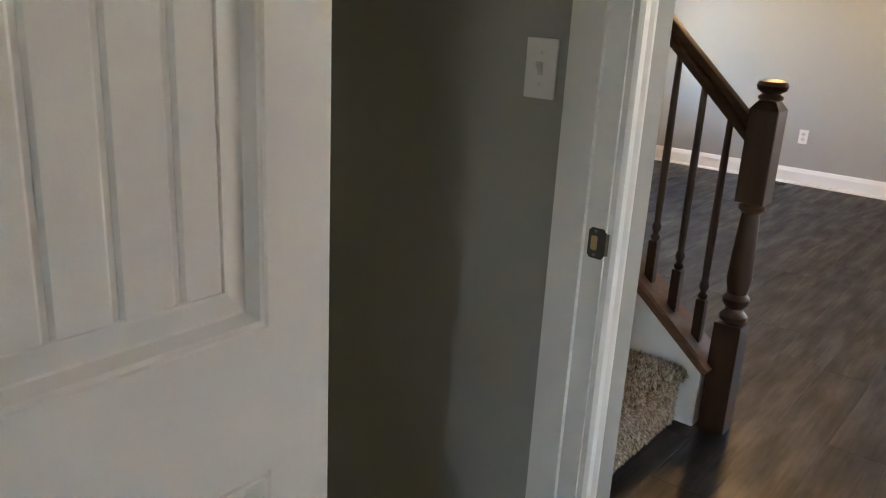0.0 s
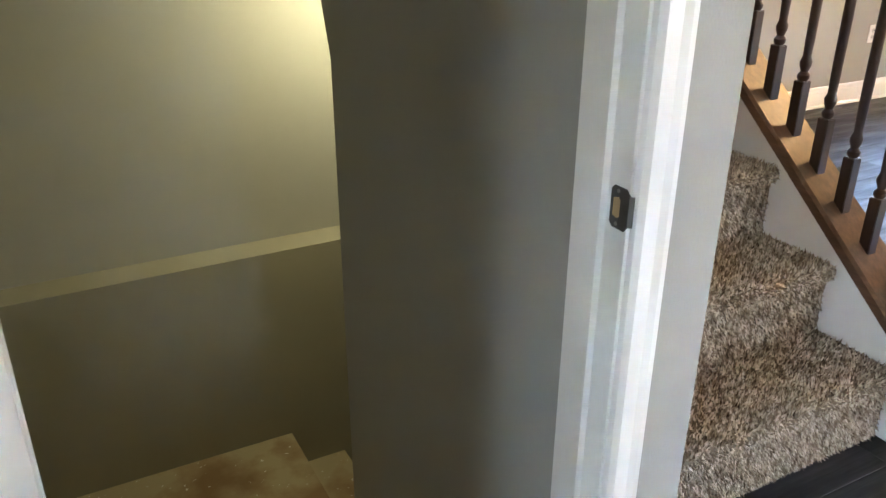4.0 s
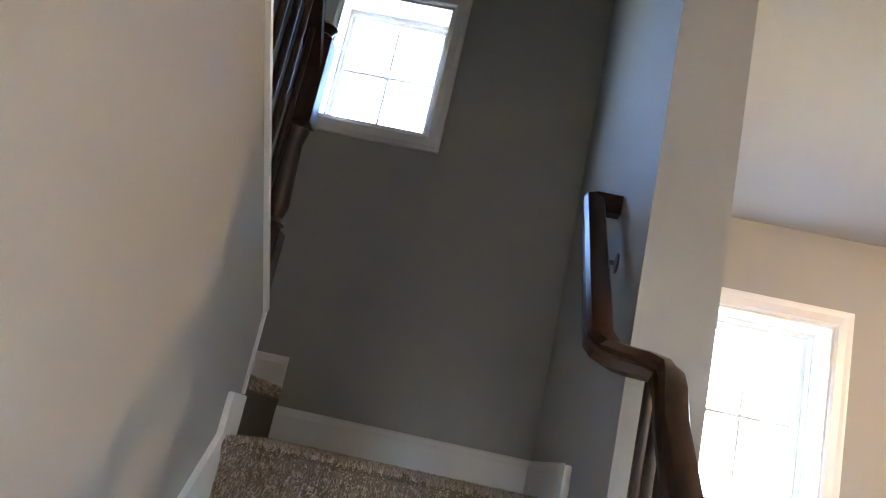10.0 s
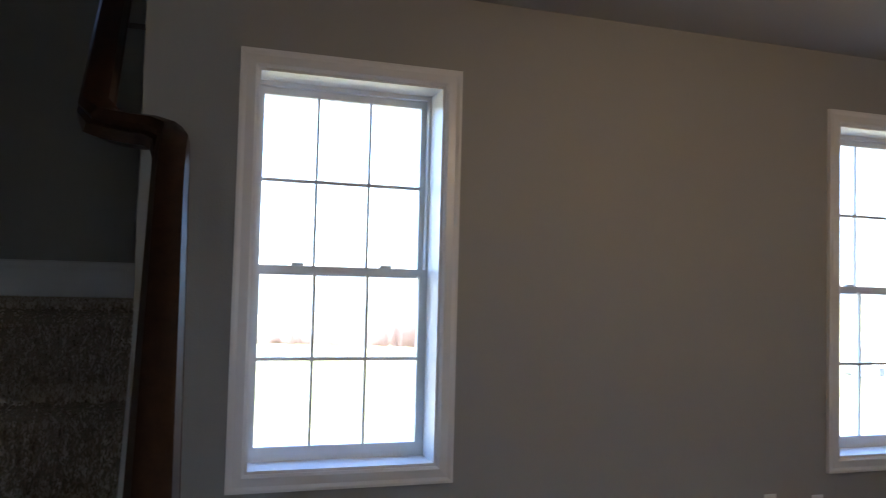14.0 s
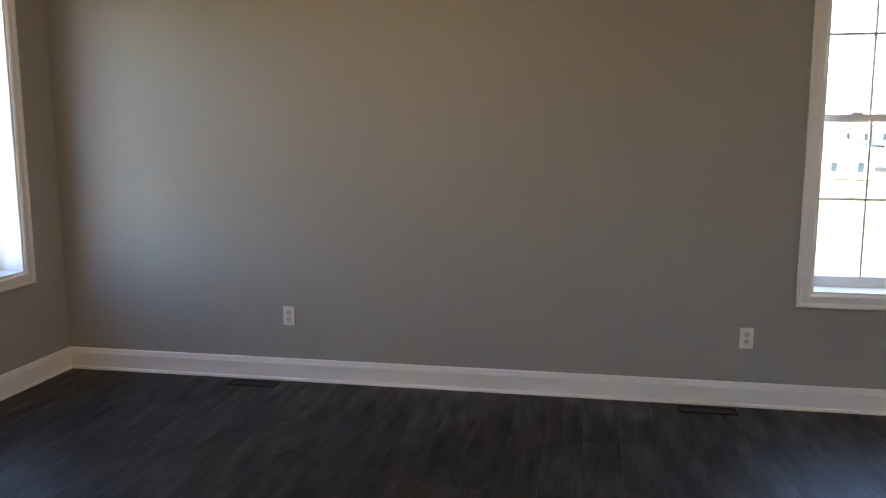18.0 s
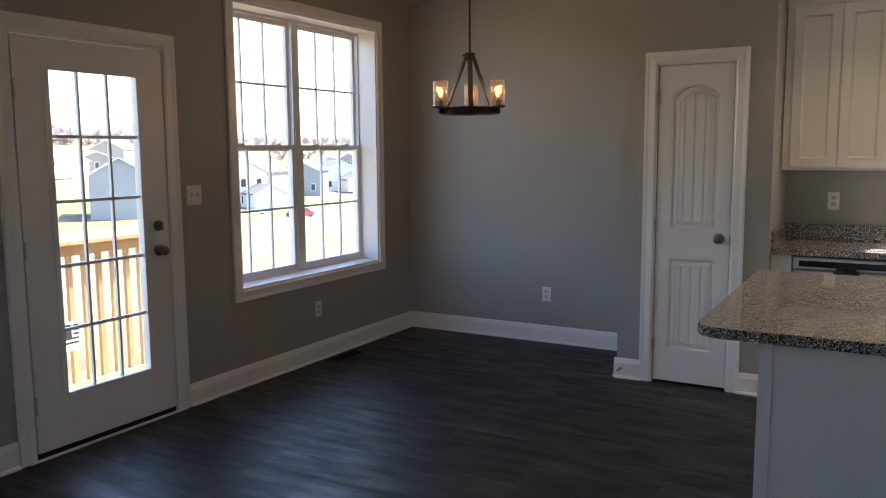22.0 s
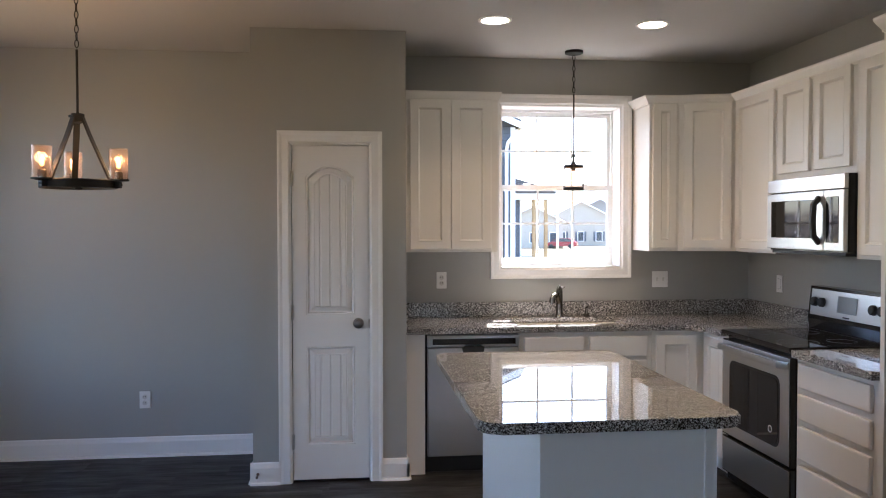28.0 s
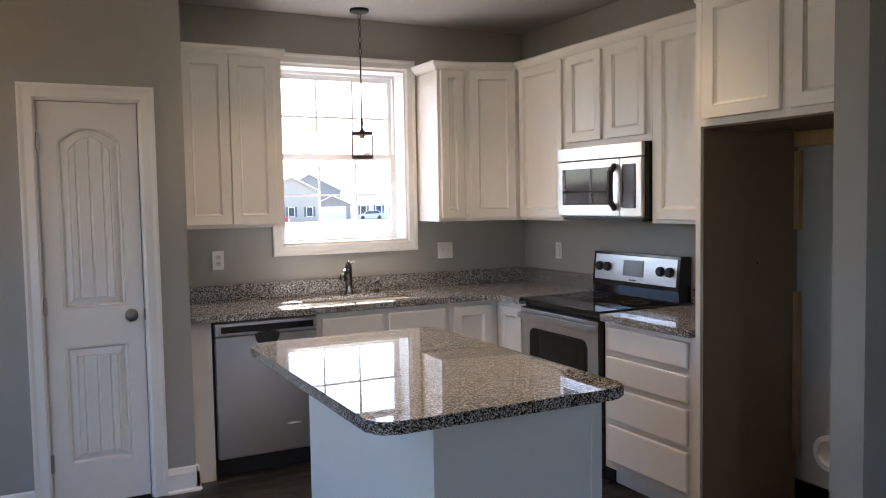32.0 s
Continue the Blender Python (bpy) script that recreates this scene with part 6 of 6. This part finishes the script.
bm = bmesh.new()
ticks = [-1500, -600, -300, -160, -130, -115, -100, -85, -70, -60, -50, -38, -28, -20, -14, -9, -6.2, -2.78, -0.15, 3.09, 5.63, 6.54, 9, 14, 20, 28, 38, 50, 60, 70, 85, 100, 115, 130, 160, 195, 230, 265, 300, 350, 420, 600, 1500]
grid = [[bm.verts.new((x, y, land(x, y))) for x in ticks] for y in ticks]
for a, b in zip(grid, grid[1:]):
    for i in range(len(ticks) - 1):
        bm.faces.new((a[i], a[i + 1], b[i + 1], b[i]))
# the house's own pit
inside = []
for f in bm.faces:
    c = f.calc_center_median()
    if -2.78 < c.x < 6.54 and -6.2 < c.y < 5.63 and (c.x < 3.09 or c.y > -0.15):
        inside.append(f)
bmesh.ops.delete(bm, geom=inside, context="FACES")
tagged(part("ground", bm, GRASS, smooth=True), "pale straw-covered ground sloping away from the house", "ground", kind="structure")
# unseen closing wall, added so no light enters through the pit
tagged(part("under_door_light_stop", box(-0.115, -1.2, -2.8, 0.0, 0.93, -0.31), CONCRETE), "unseen wall under the door, added to stop light from below", "wall", kind="structure")


def gable(name, w, d, h, rise, mat, parent, x=0.0, y=0.0, roof=None):
    """One gabled volume: walls, a roof of two slabs with white rake boards and eaves."""
    body = part(name, prism([(x - w / 2, 0), (x + w / 2, 0), (x + w / 2, h), (x, h + rise), (x - w / 2, h)], y - d / 2, y + d / 2), mat, parent)
    e, k = 0.35, rise / (w / 2)
    bm, edge = bmesh.new(), bmesh.new()
    for s in (-1, 1):
        slope = [(x + s * (w / 2 + e), h - k * e), (x, h + rise), (x, h + rise + 0.22), (x + s * (w / 2 + e), h - k * e + 0.22)]
        prism(slope, y - d / 2 - e, y + d / 2 + e, bm=bm)
        low = [(x + s * (w / 2 + e), h - k * e - 0.06), (x, h + rise - 0.06), (x, h + rise + 0.16), (x + s * (w / 2 + e), h - k * e + 0.16)]
        for f in (-1, 1):
            prism(low, y + f * (d / 2 + e), y + f * (d / 2 + e + 0.05), bm=edge)
    part("roof", bm, roof or ROOF, parent)
    part("rake_board", edge, TRIM, parent)
    return body


def house(x, y, rz, w, d, h, rise, mat, storeys=2, roof=None, label="two-storey sided house with a gabled shingle roof", wing=0, shutters=False):
    """A house whose gable end faces its own -y, with windows in both gable ends and, by choice, a garage wing before it."""
    r = thing("house", label, "house", pose(x, y, land(x, y) - 0.3, 0, 0, rz), "houses of the neighbourhood")
    gable("wall", w, d, h, rise, mat, r, roof=roof)
    for s in (-1, 1):
        for f in range(storeys):
            for i in range(3):
                xx = -w / 2 + w * (i + 0.5) / 3
                zz = 1.1 + 2.9 * f
                if zz + 1.5 > h:
                    continue
                q = part("window", box(xx - 0.55, s * d / 2 - 0.06, zz - 0.1, xx + 0.55, s * d / 2 + 0.06, zz + 1.5), TRIM, r)
                part("pane", box(xx - 0.44, s * (d / 2 + 0.062) - 0.01, zz, xx + 0.44, s * (d / 2 + 0.062) + 0.01, zz + 1.4), FARGLASS, q)
                if shutters:
                    for t in (-0.75, 0.75):
                        part("shutter", box(xx + t - 0.16, s * d / 2 - 0.07, zz - 0.1, xx + t + 0.16, s * d / 2 + 0.07, zz + 1.5), SIDING, q)
    if wing:
        gy = -d / 2 - 2.6
        gable("garage", 6.2, 5.2, 2.9, 1.5, mat, r, wing * (w / 2 - 1.6), gy, roof)
        gd = part("garage_door", box(wing * (w / 2 - 1.6) - 2.3, gy - 2.68, 0.3, wing * (w / 2 - 1.6) + 2.3, gy - 2.58, 2.5), TRIM, r)
        for i in range(1, 4):
            part("panel_line", box(wing * (w / 2 - 1.6) - 2.3, gy - 2.695, 0.3 + 0.55 * i, wing * (w / 2 - 1.6) + 2.3, gy - 2.675, 0.33 + 0.55 * i), GREYS, gd)
    return r


PALE = "pale sided house with a tan gabled roof"
for x, y, rz, w, d, h, rise, mat, wing, shut, lab in (
    (84.1, 107.2, -38, 8.4, 12, 7.0, 2.5, BLUES, 0, False, "tall blue-grey sided house with a plain gabled back"),
    (110, 109, -24, 9, 11, 6.6, 2.6, WHITES, 1, False, "cream two-storey house with a garage wing"),
    (120, 111, -66, 8, 11, 6.4, 2.3, GREYS, -1, False, "dark grey two-storey house with a garage wing"),
    (143, 119, -62, 9, 11, 5.4, 2.2, BLUES, 0, False, "pale blue two-storey house on the slope"),
    (157, 122, -30, 8.5, 11, 5.2, 2.0, WHITES, 1, False, "white two-storey house with a garage wing"),
    (178, 140, -40, 9, 11, 5.0, 2.0, TANS, -1, False, "tan two-storey house with a garage wing"),
    (205, 150, -70, 9, 12, 5.6, 2.3, GREYS, 0, False, "grey two-storey house up the street"),
    (233, 162, -52, 9, 12, 5.6, 2.3, BLUES, 1, False, "blue-grey two-storey house up the street"),
    (120, -24.5, -104, 8.5, 11, 4.2, 2.1, TANS, 0, False, "pale tan house beyond the porch"),
    (133, -34, -92, 9, 12, 5.2, 2.2, TANS, 0, True, "tan two-storey house with dark shutters"),
    (146, -43, -108, 11, 12, 5.4, 2.9, GREYS, 1, True, "tan-grey gabled house with a garage wing"),
    (137, -53, -112, 8, 11, 5.0, 2.4, WHITES, 0, True, "white gabled house with dark shutters"),
    (-112, 148, 55, 9, 12, 5.2, 2.2, TANS, 0, False, PALE), (-128, 118, 40, 9, 12, 5.2, 2.2, GREYS, 0, False, PALE)):
    house(x, y, rz, w, d, h, rise, mat, 0 if "plain" in lab else 2, wing=wing, shutters=shut, label=lab)
for x, y, rz, w, d, h, rise, mat in ((37.5, 138, -10, 11, 11, 4.2, 2.3, WHITES), (55, 144, -80, 9, 11, 4.2, 2.2, WHITES), (61, 187, -60, 14, 10, 2.9, 1.9, GREYS), (24, 150, -100, 9, 11, 5.0, 2.1, TANS), (113, 166, -75, 11, 11, 3.6, 2.0, WHITES), (130, 174, -30, 9, 11, 3.2, 1.8, GREYS), (98, 172, -110, 9, 11, 4.8, 2.0, WHITES), (146, 186, -60, 9, 12, 5.0, 2.2, TANS), (72, 160, -15, 9, 11, 5.0, 2.2, TANS), (84, 181, -95, 9, 11, 5.2, 2.2, WHITES), (48, 201, -70, 9, 12, 5.4, 2.2, WHITES), (70, 212, -30, 9, 12, 5.4, 2.2, TANS), (92, 207, -80, 9, 12, 5.4, 2.2, WHITES), (112, 221, -45, 9, 12, 5.4, 2.2, GREYS), (30, 215, -95, 9, 12, 5.4, 2.2, TANS), (170, 205, -40, 9, 12, 5.4, 2.2, WHITES), (135, 232, -85, 9, 12, 5.4, 2.2, TANS), (190, 178, -80, 9, 12, 5.4, 2.2, WHITES)):
    house(x, y, rz, w, d, h, rise, mat, roof=TANROOF, label=PALE)
lawn = bmesh.new()
rows = [[lawn.verts.new((x, y + 4 * math.sin(x * 0.07), land(x, y + 4 * math.sin(x * 0.07)) + 0.04)) for x in range(-20, 231, 5)] for y in (84, 92, 100, 108, 116, 124, 132)]
for a, b in zip(rows, rows[1:]):
    for i in range(len(a) - 1):
        lawn.faces.new((a[i], a[i + 1], b[i + 1], b[i]))
tagged(part("lawn", lawn, LAWN), "spring-green lawn below the houses", "lawn", kind="structure")
field = bmesh.new()
west = [[field.verts.new((x, y, land(x, y) + min(0.2, 0.03 + (-9 - x) * 0.012))) for y in range(-40, 161, 8)] for x in (-9, -12, -16, -22, -28, -36, -44, -52, -60, -68, -78, -90, -104, -120, -140)]
west += [[field.verts.new((x, y * x / -140, land(x, y * x / -140) + 2.5)) for y in range(-40, 161, 8)] for x in (-200, -300, -500, -900, -1490)]
for a, b in zip(west, west[1:]):
    for i in range(len(a) - 1):
        field.faces.new((a[i], a[i + 1], b[i + 1], b[i]))
tagged(part("field", field, FIELD, smooth=True), "thin yellow-green grass over straw falling away from the house", "field", kind="structure")
for x, y, rz, mat in ((-101, 112, 60, WHITES), (-96, 126, 35, REDS)):
    house(x, y, rz, 9, 11, 5.0, 2.0, mat, roof=TANROOF, label="two-storey house with a pale gabled roof beyond the field")

# next house beyond the kitchen window, with lapped siding and a timber porch
nb = thing("neighbour_house", "dark blue-grey lap-sided house with white trim", "house", pose(24.0, -1.38, -1.4), "houses of the neighbourhood")
part("wall", prism([(-0.5, 0), (10, 0), (10, 5.9), (4.75, 8.1), (-0.5, 5.9)], 0, 9, "x"), SIDING, nb)
for i in range(77):
    z = 0.105 * i
    cut = max(0.0, (z - 5.85) * 2.386)
    part("siding_board", prism([(0.0, z), (-0.02, z + 0.004), (-0.004, z + 0.105), (0.0, z + 0.105)], -0.498 + cut, 9.998 - cut), SIDING, nb)
part("corner_board", box(-0.03, -0.53, 0, 0.12, -0.5, 5.85), TRIM, nb)
part("corner_board", box(-0.035, -0.53, 0, -0.0, -0.39, 5.85), TRIM, nb)
part("downspout", sweep([(-0.08, -0.26, 0), (-0.08, -0.26, 5.2), (-0.1, -0.3, 5.4), (-0.14, -0.42, 5.55), (-0.16, -0.56, 5.75)], [(-0.045, -0.035), (0.045, -0.035), (0.045, 0.035), (-0.045, 0.035)], up=(1, 0, 0)), TRIM, nb, "white downspout with an elbow")
mb = part("meter_box", box(-0.15, 0.5, 1.35, -0.025, 0.85, 1.85, 0.01), GREYS, nb, "grey electric meter box")
part("meter_glass", lathe([(0.1, -0.15), (0.095, -0.2), (0.05, -0.22)], (0, 0.67, 1.66), 16, "x"), LCD, mb)
part("conduit", box(-0.1, 0.58, 0.0, -0.04, 0.65, 1.35), GREYS, mb)
bm, edge = bmesh.new(), bmesh.new()
for s, e in ((-0.66, 4.75), (10.16, 4.75)):
    prism([(s, 5.84), (e, 8.11), (e, 8.3), (s, 6.03)], -0.35, 9.35, "x", bm=bm)
    prism([(s, 5.76), (e, 8.03), (e, 8.22), (s, 5.95)], -0.41, -0.352, "x", bm=edge)
part("roof", bm, ROOF, nb)
part("rake_board", edge, TRIM, nb, "white rake board")
part("gutter", box(-0.36, -0.76, 5.8, 9.3, -0.67, 5.92), TRIM, nb)
po = thing("timber_porch", "small roofed porch on raw timber posts", "porch", pose(35.0, 0, 0))
part("back_wall", box(0.3, -4.43, 0.24, 4.0, -4.03, 2.73), SIDING, po)
part("corner_board", box(0.27, -4.5, 0.24, 0.42, -4.435, 2.73), TRIM, po)
for xx, yy, r, mat in ((0.12, -5.02, 0.07, DECK), (0.12, -5.55, 0.07, DECK), (0.1, -6.07, 0.05, TRIM)):
    part("post", box(xx - r, yy - r, 0.24, xx + r, yy + r, 2.73), mat, po)
part("porch_floor", box(0.0, -6.2, -1.5, 4.0, -4.03, 0.24), CONCRETE, po)
part("beam", box(0.0, -6.0, 2.73, 4.0, -3.9, 3.0), TRIM, po)
part("gutter", box(-0.12, -5.95, 3.0, 4.0, -3.9, 3.1), ROOF, po)
part("roof", prism([(-5.95, 3.1), (-5.16, 3.36), (-3.0, 4.0), (-3.0, 3.1)], 0.0, 4.0, "x"), ROOF, po)


def car(x, y, rz, mat, label):
    c = thing("parked_car", label, "car", pose(x, y, land(x, y) + 0.02, 0, 0, rz))
    part("body", prism([(-2.2, 0.3), (2.2, 0.3), (2.25, 0.7), (1.3, 0.9), (0.7, 1.4), (-1.1, 1.42), (-1.9, 0.95), (-2.25, 0.85)], -0.85, 0.85, bevel=0.06), mat, c)
    part("glass_house", prism([(1.15, 0.92), (0.66, 1.36), (-1.05, 1.38), (-1.75, 0.96)], -0.87, 0.87), FARGLASS, c)
    for xx in (-1.35, 1.4):
        for yy in (-0.86, 0.7):
            part("wheel", lathe([(0.3, yy), (0.32, yy + 0.03), (0.32, yy + 0.14), (0.3, yy + 0.16)], (xx, 0, 0.32), 16, "y"), RUBBER, c)


car(86, 73, 8, CARRED, "red parked car on the slope")
car(111, 101, -30, CARLIGHT, "silver parked car in a driveway")
car(97, 103, -48, CARDARK, "dark teal parked car beside a house")
car(158, 114, -60, CARDARK, "dark parked car beside a house")
car(170, 110, -40, CARLIGHT, "silver parked car on the street")
car(190, 131, -58, CARDARK, "dark blue parked car on the street")
car(112.4, -26.8, 65, CARRED, "dark red parked car on the street")
car(127, -47.5, 70, CARLIGHT, "white parked car by the road")
md = bmesh.new()
rnd = random.Random(8)
rings = []
for k in range(7):
    q = k / 6
    rings.append([md.verts.new((62 + (3.4 * (1 - q) + 0.02) * math.cos(a * 0.3927) * 1.25 + rnd.uniform(-0.12, 0.12), 58 + (3.4 * (1 - q) + 0.02) * math.sin(a * 0.3927) + rnd.uniform(-0.12, 0.12), land(62, 58) - 0.5 + 1.7 * q ** 1.2 + rnd.uniform(-0.08, 0.08))) for a in range(16)])
for a, b in zip(rings, rings[1:]):
    for i in range(16):
        md.faces.new((a[i], a[(i + 1) % 16], b[(i + 1) % 16], b[i]))
md.faces.new(rings[-1])
tagged(part("dirt_mound", md, DIRT, smooth=True), "low mound of bare brown earth on the slope", "mound")
st = bmesh.new()
pts = [(30 + 19 * i, 76 + 2.6 * i + 0.5 * i * i) for i in range(10)]
va = [(st.verts.new((x, y, land(x, y) + 0.05)), st.verts.new((x - 2, y + 5, land(x - 2, y + 5) + 0.05))) for x, y in pts]
for a, b in zip(va, va[1:]):
    st.faces.new((a[0], b[0], b[1], a[1]))
tagged(part("road", st, ASPHALT), "pale street curving between the houses", "road", kind="structure")

# bare woods on the skyline
wood = bmesh.new()
rnd = random.Random(4)
for k in range(800):
    a = rnd.uniform(1.0, 1.75)
    r = rnd.uniform(235, 330)
    x, y = r * math.cos(a), r * math.sin(a)
    z, h = land(x, y), rnd.uniform(6, 12)
    for j in range(16):
        q = rnd.uniform(0, 6.28)
        s = rnd.uniform(0.8, 3.4)
        tip = (x + s * math.cos(q), y + s * math.sin(q), z + h * rnd.uniform(0.5, 1.0))
        b0 = z + h * rnd.uniform(0.0, 0.3)
        v = [wood.verts.new(p) for p in ((x - 0.14, y, b0), (x + 0.14, y, b0), (x, y + 0.14, b0), tip)]
        for t in ((0, 1, 3), (1, 2, 3), (2, 0, 3)):
            wood.faces.new([v[i] for i in t])
for k in range(620):
    a, r = rnd.uniform(0.35, 1.0), rnd.uniform(330, 400)
    x, y = r * math.cos(a), r * math.sin(a)
    z, h = land(x, y), rnd.uniform(3.5, 7.5)
    for j in range(30):
        q, s = rnd.uniform(0, 6.28), rnd.uniform(1.0, 5.5)
        tip = (x + s * math.cos(q), y + s * math.sin(q), z + h * rnd.uniform(0.5, 1.0))
        b0 = z + h * rnd.uniform(0.0, 0.3)
        v = [wood.verts.new(p) for p in ((x - 0.13, y, b0), (x + 0.13, y, b0), (x, y + 0.13, b0), tip)]
        for t in ((0, 1, 3), (1, 2, 3), (2, 0, 3)):
            wood.faces.new([v[i] for i in t])
tagged(part("far_woods", wood, BRANCH), "brown leafless woods along the skyline, lightened for haze", "trees", kind="stuff")

brush = bmesh.new()
for k in range(1000):
    y = rnd.uniform(-50, 56)
    x = -64 + 5 * math.sin(y * 0.13) + rnd.uniform(-3, 3)
    z, h = land(x, y), rnd.uniform(0.5, 1.0) * (2.5 + 1.1 * math.sin(y * 0.31 + 1.9) + 0.6 * math.sin(y * 0.83))
    for j in range(22):
        q = rnd.uniform(0, 6.28)
        s = rnd.uniform(0.1, 1.5)
        tip = (x + s * math.cos(q), y + s * math.sin(q), z + h * rnd.uniform(0.5, 1.0))
        v = [brush.verts.new(p) for p in ((x - 0.05, y, z), (x + 0.05, y, z), (x, y + 0.05, z), tip)]
        for t in ((0, 1, 3), (1, 2, 3), (2, 0, 3)):
            brush.faces.new([v[i] for i in t])
tagged(part("brush_row", brush, BRUSH), "row of pinkish-brown leafless brush beyond the lawn", "shrubs", kind="stuff")

# deck outside the back door
dk = thing("wooden_deck", "raw pine deck with a picket railing outside the glazed door", "deck", pose(3.3, YN + TW, 0))
for i in range(14):
    part("deck_board", box(-0.62, 0.005 + i * 0.144, -0.53, 2.6, 0.139 + i * 0.144, -0.5), DECK, dk)
part("rim_joist", box(0.3, 1.992, -0.75, 2.6, 2.03, -0.535), DECK, dk)
part("top_rail", box(0.3, 1.86, 0.78, 2.6, 2.0, 0.818, 0.004), DECK, dk)
part("upper_rail", box(0.3, 1.91, 0.69, 2.6, 1.948, 0.779), DECK, dk)
part("lower_rail", box(0.3, 1.91, -0.45, 2.6, 1.948, -0.37), DECK, dk)
for i in range(16):
    part("picket", box(0.373 + 0.139 * i, 1.95, -0.5, 0.411 + 0.139 * i, 1.988, 0.775), DECK, dk)
for x in (0.345, 1.0, 2.555):
    part("post", box(x - 0.045, 1.865, -1.6, x + 0.045, 1.909, 0.779), DECK, dk)
notice = part("notice", box(1.23, 1.905, -0.08, 1.39, 1.908, 0.16), WHITES, dk, "printed paper notice in a clear sleeve on the pickets")
part("printed_block", box(1.245, 1.9035, 0.03, 1.31, 1.9048, 0.14), RUBBER, notice)
for i in range(5):
    part("print_line", box(1.325 if i < 3 else 1.245, 1.9035, 0.122 - 0.036 * i, 1.375, 1.9048, 0.138 - 0.036 * i), RUBBER, notice)

# ---- floor planks, last ----
PW, PL = 0.178, 1.22
cache = {}
rnd = random.Random(11)


def plank(x0, x1, y0, y1):
    key = (round(x1 - x0, 3), round(y1 - y0, 3))
    if key not in cache:
        a, b, g, c = key[0] / 2, key[1] / 2, 0.0003, 0.0008
        bm = bmesh.new()
        top = [bm.verts.new((sx * (a - c), sy * (b - c), 0)) for sx, sy in ((-1, -1), (1, -1), (1, 1), (-1, 1))]
        low = [bm.verts.new((sx * (a - g), sy * (b - g), -0.0007)) for sx, sy in ((-1, -1), (1, -1), (1, 1), (-1, 1))]
        bot = [bm.verts.new((sx * (a - g), sy * (b - g), -0.0055)) for sx, sy in ((-1, -1), (1, -1), (1, 1), (-1, 1))]
        bm.faces.new(top)
        for p, q in ((top, low), (low, bot)):
            for i in range(4):
                bm.faces.new((p[i], p[(i + 1) % 4], q[(i + 1) % 4], q[i]))
        me = bpy.data.meshes.new("plank")
        bmesh.ops.recalc_face_normals(bm, faces=bm.faces)
        bm.to_mesh(me)
        bm.free()
        me.materials.append(LVP)
        cache[key] = me
    ob = new("plank", cache[key])
    ob.location = ((x0 + x1) / 2, (y0 + y1) / 2, 0)
    ob.parent = FLOOR


x = XW
while x < XE - 0.01:
    x1 = min(x + PW, XE)
    lo = 1.155 if x1 <= -0.3 else (0.0 if x < 0.0 else (-3.08 if x1 < 2.99 else YS))
    y = lo - rnd.choice((0.0, 0.31, 0.61, 0.92)) - 0.05 * rnd.random()
    while y < YN:
        a, b = max(y, lo), min(y + PL, YN)
        if b - a > 0.03:
            plank(x, x1, a, b)
        y += PL
    x = x1
